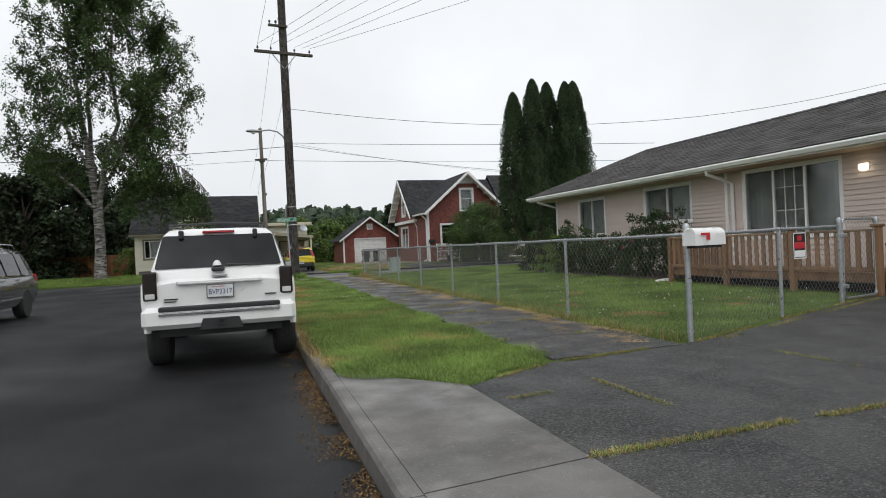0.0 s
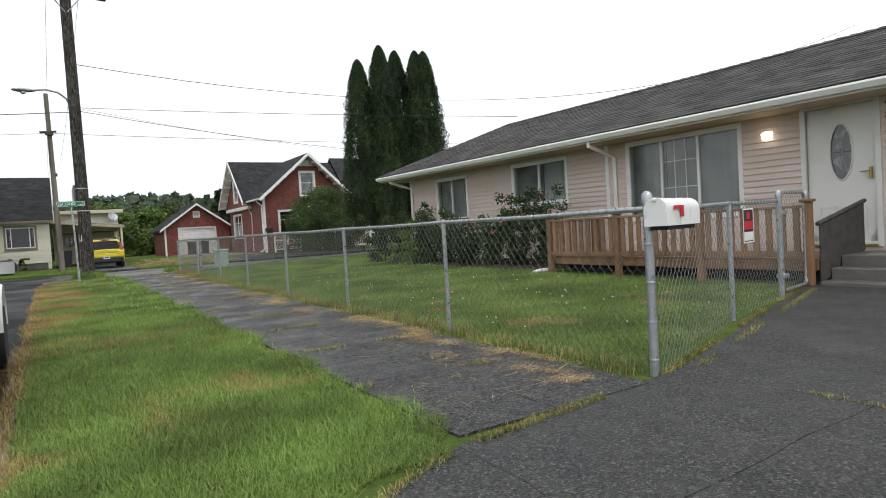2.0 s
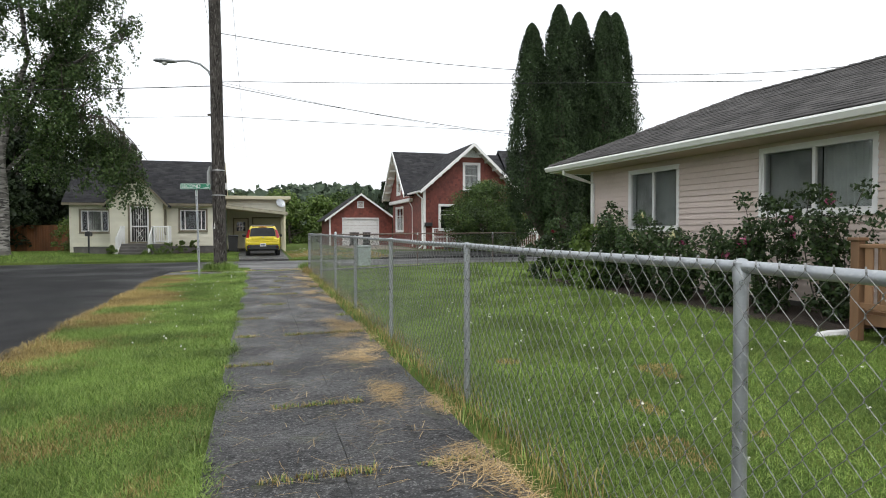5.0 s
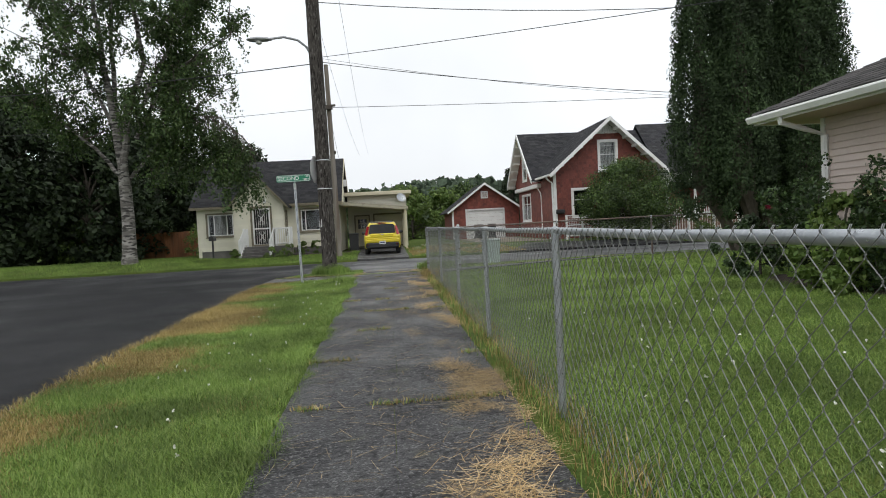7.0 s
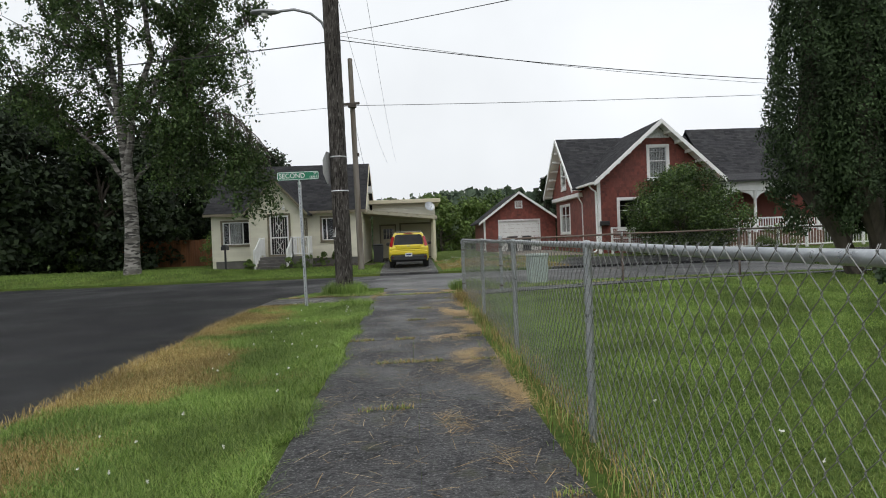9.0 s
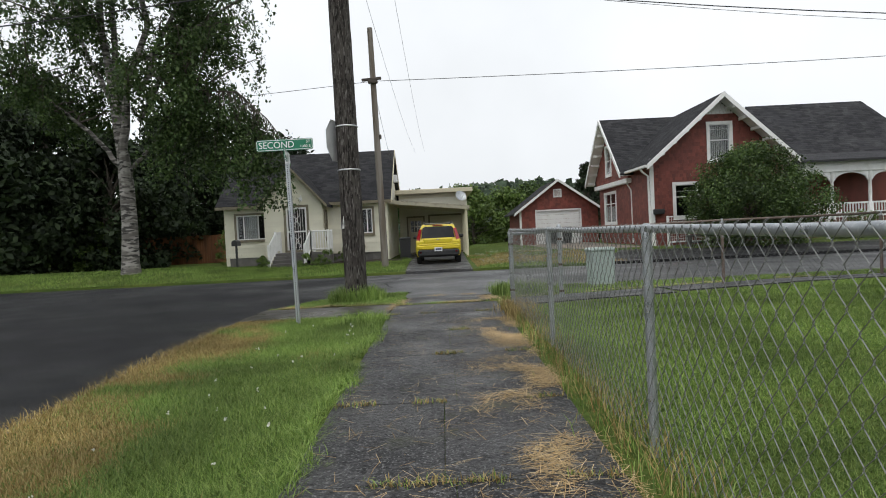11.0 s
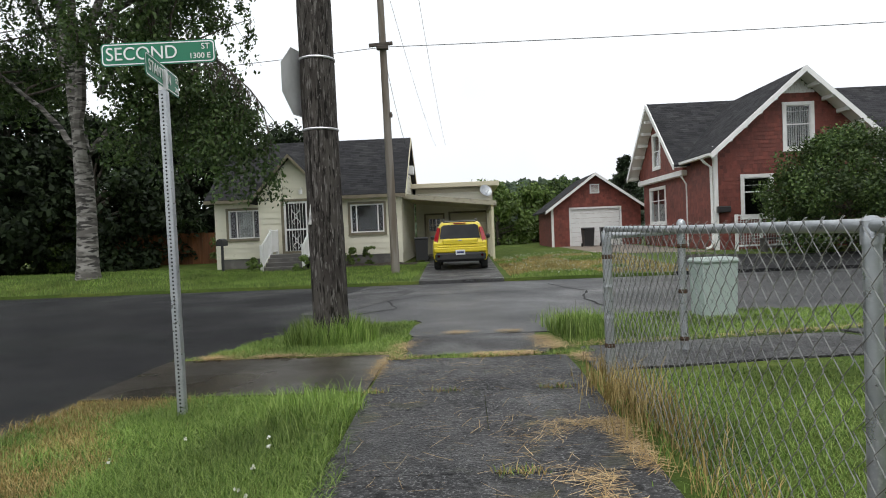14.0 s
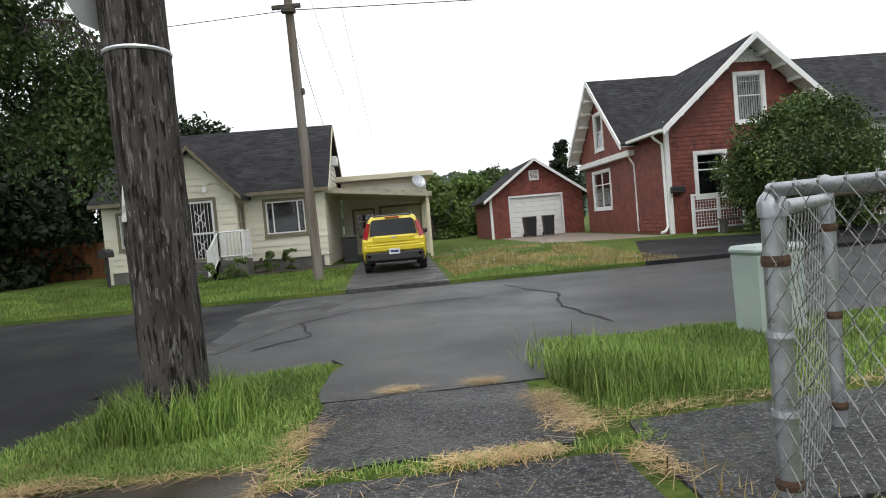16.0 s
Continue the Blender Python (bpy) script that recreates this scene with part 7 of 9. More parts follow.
# secondary branches, each from the nearest lower limb point out to a seat in the crown
seats = []
for k in range(170):
    z = rb.uniform(6.0, 18.6)
    right = rb.random() < 0.55
    a = rb.uniform(-1.45, 1.45) if right else rb.uniform(1.7, 4.6)
    w = birch_reach(z, right) * rb.uniform(0.3, 0.92)
    q = Vector((BX + w * math.cos(a), BY + 0.8 * w * math.sin(a), BZ + z))
    p = min(nodes, key=lambda v: (v - q).length + (3.0 if v.z > q.z - 0.3 else 0.0))
    seats += limb(br, p, q, 0.040, 0.012, 0.3, 5, 6, rb)[1:]
# the low branch reaching before the yellow house, with a long bare arching twig
lp = [bq(2.0, -0.5, 6.4), bq(3.6, -0.7, 7.6), bq(5.2, -0.8, 7.4), bq(6.4, -1.0, 6.2), bq(7.3, -1.1, 4.9)]
br.tube(lp, [0.05, 0.04, 0.03, 0.018, 0.008], 5)
drops = []
for k in range(150):
    u = rb.uniform(0.0, 0.86)
    i = int(u * 4)
    p = lp[i].lerp(lp[i + 1], u * 4 - i)
    w = p + Vector((rb.uniform(-0.9, 0.6), rb.uniform(-1.0, 1.0), -rb.uniform(0.6, 1.0 + 3.0 * (1 - abs(u - 0.55)))))
    w.z = max(w.z, BZ + 2.2)
    br.tube([p, p.lerp(w, 0.4) + Vector((0.12, 0, 0.05)), w], [0.010, 0.007, 0.003], 4)
    drops += [p.lerp(w, 0.55), p.lerp(w, 0.8), w]
# drooping twigs hung from the secondary branches
for q in seats:
    for k in range(rb.choice((1, 2, 3))):
        w = q + Vector((rb.uniform(-0.7, 0.7), rb.uniform(-0.7, 0.7), rb.uniform(-1.3, 0.45)))
        if abs(w.x - BX) > birch_reach(w.z - BZ, w.x > BX) or w.z < BZ + 4.6:
            continue
        br.tube([q, q.lerp(w, 0.5) + Vector((0, 0, 0.14)), w], [0.009, 0.006, 0.003], 4)
        drops += [w, q.lerp(w, 0.6)]
part("branch_spray", br, bark, birch)
pos, nrm = clumps([tuple(t) for t in drops], [rb.uniform(0.17, 0.43) for _ in drops], 23, (0.9, 0.9, 1.35))
leaves("crown", pos, nrm, 0.145, birch_leaf, birch, droop=1.2)


def leafy_tree(name, label, x, y, h, r, mat, seed, n_cl=70, per=110, leaf=0.2, low=0.12, trunk_r=0.25, cat="tree", z=None, cl=None, squash=0.9):
    """A broad tree or shrub: a trunk, limbs and an uneven crown of leaf clumps."""
    rr = random.Random(seed)
    z0 = gz(x, y) if z is None else z
    t = thing(name, label, cat)
    me = Mesh()
    top = Vector((x, y, z0 + h * 0.62))
    limb(me, (x, y, z0 - 0.2), top, trunk_r, trunk_r * 0.35, r * 0.06, 9, 6, rr)
    cs, rs = [], []
    for k in range(n_cl):
        a = rr.uniform(0, 2 * math.pi)
        u = rr.uniform(low, 1.0)
        wid = r * (math.sin(math.pi * min(1.0, 0.12 + 0.88 * u)) ** 0.6) * rr.uniform(0.35, 1.0)
        c = Vector((x + wid * math.cos(a), y + wid * math.sin(a), z0 + h * u * 0.94))
        cs.append(tuple(c))
        rs.append(rr.uniform(0.14, 0.30) * r)
        if k % 3 == 0:
            s = Vector((x, y, z0 + h * min(0.6, u * 0.6)))
            limb(me, s, c, trunk_r * 0.3, 0.02, r * 0.08, 5, 4, rr)
    part("trunk", me, bark, t, smooth=True)
    pos, nrm = clumps(cs, rs, per, (1, 1, squash))
    k = pos[:, 2] > z0 + 0.02
    leaves("crown", pos[k], nrm[k], leaf, mat, t)
    return t


def arborvitae(parent, x, y, h, r, seed):
    """One tall narrow column of flat sprays with ridges and a pointed top."""
    rr = np.random.default_rng(seed)
    n = int(52000 * r * h / 8)
    u = rr.uniform(0.0, 1.0, n) ** 0.92
    a = rr.uniform(0, 2 * np.pi, n)
    prof = np.minimum(0.70 + 1.0 * u, 1.0) * np.power(np.clip(1 - u, 0, 1), 0.5) * 1.15
    rad = r * prof * (1 + 0.12 * np.sin(a * 5 + u * 9) + 0.07 * np.sin(a * 11 - u * 23) + 0.06 * np.sin(u * 60 + a * 7)) * rr.uniform(0.62, 1.05, n)
    pos = np.stack([x + rad * np.cos(a), y + rad * np.sin(a), 1.35 + 0.35 * np.sin(a * 3 + seed) * (u < 0.08) + u * (h - 1.3)], 1)
    nrm = np.stack([np.cos(a), np.sin(a), 0.35 + 0 * a], 1) * 0.9
    return pos, nrm


cyp = thing("arborvitae", "clump of tall dark green columnar arborvitae", "tree")
me = Mesh()
PP, NN = [], []
for k, (x, y, h, r) in enumerate(((7.12, 19.7, 7.95, 0.85), (7.85, 19.2, 8.45, 0.86), (8.88, 19.8, 8.5, 0.90), (9.5, 19.2, 8.4, 0.84), (10.15, 19.6, 8.55, 0.92), (8.7, 20.3, 7.6, 1.0))):
    p, n_ = arborvitae(cyp, x, y, h, r, 50 + k)
    PP.append(p)
    NN.append(n_)
    me.tube([(8.8 + (x - 8.8) * 0.45, 19.5 + (y - 19.5) * 0.5, -0.1), (8.8 + (x - 8.8) * 0.7, 19.5 + (y - 19.5) * 0.7, 1.0), (x, y, 2.0), (x, y, h - 0.6)], [0.19, 0.15, 0.3, 0.03], 8)
part("trunk", me, bark, cyp, smooth=True)
pos, nrm = np.concatenate(PP), np.concatenate(NN)
v, f = leaf_arrays(pos, 0.085, nrm, -1.5, 0.42, 0.8)
np_mesh("crown", v, f, cypress_leaf, cyp)

leafy_tree("shrub", "large rounded green shrub before the red house", 12.0, 36.4, 4.15, 2.75, shrub_leaf, 5, 170, 260, 0.115, 0.08, 0.12, "shrub")
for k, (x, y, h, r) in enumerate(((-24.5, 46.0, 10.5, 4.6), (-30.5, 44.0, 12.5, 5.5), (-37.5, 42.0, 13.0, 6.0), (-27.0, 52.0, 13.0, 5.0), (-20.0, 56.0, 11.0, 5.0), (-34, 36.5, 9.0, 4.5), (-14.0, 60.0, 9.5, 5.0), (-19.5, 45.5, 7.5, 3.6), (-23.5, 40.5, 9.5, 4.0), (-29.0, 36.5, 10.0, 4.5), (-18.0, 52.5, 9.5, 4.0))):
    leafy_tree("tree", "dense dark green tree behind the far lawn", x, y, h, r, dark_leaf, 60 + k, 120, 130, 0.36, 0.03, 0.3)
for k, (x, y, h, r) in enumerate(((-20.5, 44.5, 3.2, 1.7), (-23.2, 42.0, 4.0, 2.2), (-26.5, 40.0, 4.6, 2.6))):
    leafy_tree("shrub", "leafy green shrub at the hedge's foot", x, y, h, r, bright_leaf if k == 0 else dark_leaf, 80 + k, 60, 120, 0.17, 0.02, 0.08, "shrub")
leafy_tree("shrub", "yellow-green shrub beside the cedar fence", -12.9, 46.5, 2.4, 1.5, bright_leaf, 90, 40, 100, 0.13, 0.03, 0.06, "shrub")
for k, (x, y, h, r) in enumerate(((1.6, 62.0, 4.6, 3.0), (4.6, 66.0, 4.9, 3.0), (0.8, 70.0, 5.4, 3.6), (7.6, 72.0, 5.6, 3.6), (-3.0, 66, 5.0, 3.0))):
    leafy_tree("tree", "bright green bushy tree behind the drives", x, y, h, r, bright_leaf if k < 3 else shrub_leaf, 100 + k, 60, 130, 0.28, 0.02, 0.15)
for k, (x, y, h, r) in enumerate(((10.2, 58.0, 6.2, 1.6), (22.5, 52.0, 6.0, 3.0), (27.0, 47.5, 3.6, 2.6), (24.5, 36.8, 2.4, 1.6), (26.5, 27.0, 5.5, 2.5), (31, 33, 5.0, 3.0))):
    leafy_tree("tree", "green tree standing beyond the red house", x, y, h, r, dark_leaf if k == 0 else shrub_leaf, 120 + k, 60, 120, 0.22, 0.03, 0.14)
leafy_tree("shrub", "low yellow-green shrub before the porch", 17.3, 37.8, 1.15, 1.1, bright_leaf, 140, 30, 90, 0.09, 0.03, 0.04, "shrub")
for k, (x, y, h, r) in enumerate(((-7.0, 37.6, 0.55, 0.5), (-6.3, 38.2, 0.7, 0.5), (-5.9, 40.7, 0.8, 0.45), (-5.1, 41.0, 0.9, 0.4), (-8.9, 37.6, 0.5, 0.4))):
    leafy_tree("shrub", "small green shrub in the bed below the yellow house", x, y, h, r, bright_leaf, 150 + k, 16, 80, 0.075, 0.03, 0.02, "shrub")

# wooded hills far behind
hill_mat = foliage("far_wood", (0.060, 0.085, 0.055), (0.045, 0.066, 0.045), (0.08, 0.11, 0.065), 0.9, 0.3, 0.0)
pts_ = []
for k in range(2600):
    x = RNG.uniform(-260, 260)
    y = RNG.uniform(210, 330)
    z = 4 + (y - 210) * 0.085 + 3.5 * math.sin(x * 0.021 + 1.0) + 2 * math.sin(x * 0.05)
    pts_.append((x, y, z, RNG.uniform(5, 10), RNG.uniform(1.6, 3.0)))
V, F = [], []
for x, y, z, h, r in pts_:
    m = 14
    u = RNG.uniform(0, 1, m)
    a = RNG.uniform(0, 2 * np.pi, m)
    rad = r * (1 - u) * 1.05 + 0.15
    V.append(np.stack([x + rad * np.cos(a), y + rad * np.sin(a), z - 3 + u * h], 1))
c = np.concatenate(V)
v, f = leaf_arrays(c, 3.4, np.array([0, -1.2, 0.8]), 0.6, 0.7)
np_mesh("far_woods", v, f, hill_mat, label="distant dark conifer woods on low hills", category="woods")
me = Mesh()
xs_ = list(range(-400, 401, 20))
for y, dz in ((195, 0.0), (230, 1.0), (280, 1.0), (330, 1.0), (420, 0.8)):
    for x in xs_:
        zz = (4 + (y - 210) * 0.085 + 3.5 * math.sin(x * 0.021 + 1.0) + 2 * math.sin(x * 0.05)) * dz - 0.5
        me.v.append((x, y, max(zz, -0.3)))
n = len(xs_)
for j in range(4):
    for i in range(n - 1):
        a = j * n + i
        me.f.append((a, a + 1, a + n + 1, a + n))
tagged(raw_part("backdrop_hill", me, hill_mat), "low dark wooded hill slope far away", "hill", kind="structure")


# roses in the bed along the house
bed = Mesh()
for i in range(13):
    y = 6.4 + i * 0.6
    for x in (4.55 + 0.12 * math.sin(i * 1.7), 5.0, 6.0):
        bed.v.append((x, y, gz(x, y) + (0.05 if x > 4.8 else -0.01)))
for i in range(12):
    for j in range(2):
        a = i * 3 + j
        bed.f.append((a, a + 1, a + 4, a + 3))
mulch = material("dark_bark_mulch", (0.035, 0.025, 0.018), 0.95, spots=[(30, (0.06, 0.042, 0.03), 0.45, 0.65, 5)], bump=1.0, bump_scale=50, bump_dist=0.03)
tagged(raw_part("flower_bed", bed, mulch), "dark mulched flower bed along the house wall", "flower bed", kind="structure")
pink = foliage("pink_rose_petal", (0.62, 0.10, 0.28), (0.45, 0.05, 0.16), (0.75, 0.25, 0.42), 0.5, 0.1, 0.2)
cream = foliage("cream_rose_petal", (0.72, 0.68, 0.40), (0.65, 0.6, 0.35), (0.8, 0.78, 0.6), 0.5, 0.1, 0.2)
crimson = foliage("crimson_rose_petal", (0.20, 0.01, 0.03), (0.12, 0.008, 0.02), (0.3, 0.02, 0.05), 0.5, 0.1, 0.1)


def rose(x, y, h, r, blooms, seed, label):
    rr = random.Random(seed)
    t = thing("rose_bush", label, "rose bush", group="roses along the house")
    me = Mesh()
    z0 = gz(x, y)
    cs, heads = [], []
    for k in range(11):
        a = rr.uniform(0, 6.28)
        q = Vector((x + r * rr.uniform(0.3, 1.0) * math.cos(a), y + r * rr.uniform(0.3, 1.0) * math.sin(a), z0 + h * rr.uniform(0.6, 1.0)))
        pts = limb(me, (x + rr.uniform(-0.08, 0.08), y + rr.uniform(-0.08, 0.08), z0 - 0.05), q, 0.011, 0.004, 0.12, 5, 5, rr)
        cs += [tuple(p) for p in pts[1:]]
        heads.append(pts[-1])
    part("stem_cluster", me, bark, t)
    pos, nrm = clumps(cs, [0.15] * len(cs), 60)
    leaves("foliage", pos, nrm, 0.07, rose_leaf, t)
    for mat, hd in zip([b for b in blooms], heads):
        c = np.repeat(np.array([tuple(hd)]), 26, 0) + RNG.normal(0, 0.022, (26, 3))
        v, f = leaf_arrays(c, 0.055, RNG.normal(size=(26, 3)), 0, 0.9)
        np_mesh("bloom", v, f, mat, t, kind="")
    return t


rose(5.15, 13.3, 1.6, 0.6, [crimson, crimson], 1, "leafy rose bush with dark crimson blooms")
rose(5.1, 12.3, 1.75, 0.55, [crimson, pink], 2, "tall rose bush with dark red blooms")
rose(4.95, 11.4, 1.45, 0.6, [cream, cream], 3, "leafy rose bush with pale cream blooms")
rose(5.0, 10.5, 1.45, 0.55, [cream, cream, cream], 4, "leafy rose bush with cream yellow blooms")
rose(4.9, 9.5, 1.1, 0.55, [cream, pink], 5, "low rose bush with pale blooms")
rose(5.0, 8.6, 1.25, 0.5, [pink, pink, pink], 6, "rose bush with bright pink blooms")
rose(5.1, 7.8, 1.6, 0.5, [pink, pink, pink], 7, "tall rose bush with bright pink blooms")
rose(5.2, 6.9, 1.75, 0.5, [pink, crimson], 8, "tall lanky rose bush beside the deck")
leafy_tree("shrub", "broad-leaved green shrub among the roses", 4.85, 12.0, 1.25, 0.75, bright_leaf, 171, 30, 90, 0.09, 0.05, 0.03, "shrub")
leafy_tree("shrub", "dark shrub at the end of the flower bed", 5.0, 14.1, 1.0, 0.7, rose_leaf, 172, 30, 90, 0.08, 0.03, 0.03, "shrub")

# ---------- cedar fence behind the far lawn ----------
cedar = thing("board_fence", "orange-brown cedar board fence behind the far lawn", "fence")
bd = mesh_data("board", Mesh().box(-0.07, -0.012, -0.1, 0.07, 0.012, 1.75), fence_wood)
for k in range(76):
    share("board", bd, cedar, pose(-23.5 + 0.15 * k, 49.6 + 0.01 * (k % 2), random.uniform(-0.03, 0.03)))
for z in (0.35, 1.4):
    part("rail", Mesh().box(-23.6, 49.62, z, -12.0, 49.68, z + 0.09), fence_wood, cedar)

# ---------- cars ----------
tyre_mat = material("black_tyre_rubber", (0.018, 0.018, 0.018), 0.85, spots=[(30, (0.028, 0.027, 0.026), 0.5, 0.7, 3)], bump=0.2)
rim_black = material("dark_alloy", (0.03, 0.03, 0.032), 0.35, 0.6)
rim_silver = material("silver_alloy", (0.55, 0.56, 0.57), 0.3, 0.85)
car_glass = material("dark_tinted_glass", (0.006, 0.007, 0.008), 0.05, spec=0.22, spots=[(1.5, (0.02, 0.022, 0.024), 0.4, 0.7, 2)])
black_trim = material("black_plastic_trim", (0.02, 0.02, 0.021), 0.55, bump=0.05)
chrome = material("chrome_strip", (0.6, 0.6, 0.6), 0.15, 1.0)
tail_dark = material("smoked_tail_lamp", (0.008, 0.002, 0.002), 0.25, coat=0.1)
tail_red = material("red_tail_lamp", (0.32, 0.01, 0.015), 0.12, coat=0.6)
lamp_clear = material("clear_lamp", (0.55, 0.55, 0.54), 0.1, coat=0.6)
plate_mat = material("pale_licence_plate", (0.62, 0.64, 0.66), 0.4)
plate_ink = material("dark_plate_ink", (0.03, 0.04, 0.12), 0.5)
white_car = material("white_car_paint", (0.78, 0.78, 0.77), 0.3, coat=0.5, spots=[(2.5, (0.72, 0.72, 0.70), 0.5, 0.75, 4)])
yellow_car = material("lemon_yellow_car_paint", (0.62, 0.49, 0.02), 0.3, spots=[(2.0, (0.56, 0.44, 0.02), 0.45, 0.7, 3)], coat=0.6)
grey_car = material("dark_grey_car_paint", (0.055, 0.06, 0.068), 0.25, 0.4, coat=0.7)


def wheel(parent, x, y, z, r, w, m, rim_mat, side):
    """Tyre with tread shoulders and a spoked rim; the axle lies along x."""
    M = m @ pose(x, y, z, 0, 90, 0)
    me = Mesh().lathe([(r * 0.62, -w / 2), (r * 0.9, -w / 2), (r * 0.985, -w * 0.38), (r, -w * 0.2), (r, w * 0.2), (r * 0.985, w * 0.38), (r * 0.9, w / 2), (r * 0.62, w / 2)], (0, 0, 0), 32, M)
    wh = part("wheel", me, tyre_mat, parent, smooth=True)
    rm = Mesh().lathe([(r * 0.63, side * w * 0.32), (r * 0.66, side * w * 0.5), (r * 0.60, side * w * 0.47), (r * 0.58, side * w * 0.2), (0.02, side * w * 0.2)], (0, 0, 0), 24, M)
    for k in range(6):
        s = M @ pose(0, 0, 0, 0, 0, 60 * k)
        z0, z1 = sorted((side * w * 0.2, side * w * 0.42))
        rm.bbox(0.03, -r * 0.085, z0, r * 0.61, r * 0.085, z1, 0.01, s)
    z0, z1 = sorted((side * w * 0.2, side * w * 0.46))
    rm.lathe([(r * 0.14, z0), (r * 0.14, z1 - 0.01), (r * 0.1, z1)], (0, 0, 0), 12, M)
    part("rim", rm, rim_mat, wh, smooth=True)
    return wh


def car_shell(profile, half, crease=0.03):
    """Body from cross-sections along y: (y, z_bottom, z_belt, z_top, half_low, half_belt, half_top)."""
    rings = []
    for y, zb, zm, zt, hl, hm, ht in profile:
        rg = [(-hl * 0.94, y, zb), (-hl, y, zb + (zm - zb) * 0.22), (-hm * 1.01, y, zb + (zm - zb) * 0.62), (-hm, y, zm), (-ht - (hm - ht) * 0.35, y, zm + (zt - zm) * 0.62), (-ht * 0.93, y, zt - 0.03), (-ht * 0.6, y, zt)]
        rings.append(rg + [(-x, yy, z) for x, yy, z in reversed(rg)])
    return Mesh().loft(rings)


def place(me, m):
    me.v = [tuple(m @ Vector(p)) for p in me.v]
    return me


# white SUV parked at the kerb, seen from behind; its rear is at y = 0
JM = pose(-5.08, 2.08, road_z(-5.12, 3.0), 0, 0, 0.5) @ Matrix.Diagonal((0.95, 1, 1, 1))
JB = JM @ pose(0, 0, 0.16) @ Matrix.Diagonal((1, 1, 0.91, 1))      # the body rides higher on its wheels
jeep = thing("white_suv", "white boxy off-road SUV parked at the kerb", "car")
body = car_shell([
    (0.02, 0.52, 0.98, 1.02, 0.86, 0.88, 0.86), (0.06, 0.45, 1.00, 1.06, 0.91, 0.92, 0.88),
    (0.40, 0.42, 1.02, 1.10, 0.93, 0.925, 0.90), (3.2, 0.40, 1.00, 1.06, 0.93, 0.92, 0.88), (4.3, 0.42, 0.92, 1.00, 0.92, 0.90, 0.80), (4.62, 0.45, 0.80, 0.90, 0.84, 0.82, 0.7)], 0.93)
part("body", place(body, JB), white_car, jeep, smooth=True)
cab = Mesh()
rings = []
for y, zb, zt, hb, ht in ((0.10, 1.0, 1.02, 0.87, 0.86), (0.26, 1.0, 1.34, 0.88, 0.775), (0.42, 1.0, 1.66, 0.89, 0.69), (0.54, 1.0, 1.735, 0.895, 0.665), (1.4, 1.0, 1.77, 0.90, 0.66), (2.5, 1.0, 1.75, 0.90, 0.655), (3.15, 1.0, 1.30, 0.89, 0.72), (3.5, 1.0, 1.06, 0.87, 0.80)):
    rings.append([(-hb, y, zb), (-ht - 0.015, y, zt - 0.07), (-ht + 0.06, y, zt - 0.012), (-ht * 0.5, y, zt), (ht * 0.5, y, zt), (ht - 0.06, y, zt - 0.012), (ht + 0.015, y, zt - 0.07), (hb, y, zb)])
part("cabin", place(cab.loft(rings), JB), white_car, jeep, smooth=True)
# rear glass follows the slope of the tailgate
def gate_pt(x, z, o):
    y = 0.10 + (z - 1.02) * 0.5
    return JB @ Vector((x, y - o, z))
me = Mesh()
for o in (0.012, -0.03):
    me.v += [tuple(gate_pt(x, z, o)) for x, z in ((-0.76, 1.20), (0.76, 1.20), (0.77, 1.22), (0.69, 1.62), (0.66, 1.64), (-0.66, 1.64), (-0.69, 1.62), (-0.77, 1.22))]
me.f = [(0, 1, 2, 3, 4, 5, 6, 7)] + [((i + 1) % 8, i, i + 8, (i + 1) % 8 + 8) for i in range(8)]
part("rear_window", me, car_glass, jeep)
part("high_brake_lamp", Mesh().bbox(-0.20, 0.37, 1.665, 0.20, 0.46, 1.70, 0.01, JB), tail_red, jeep)
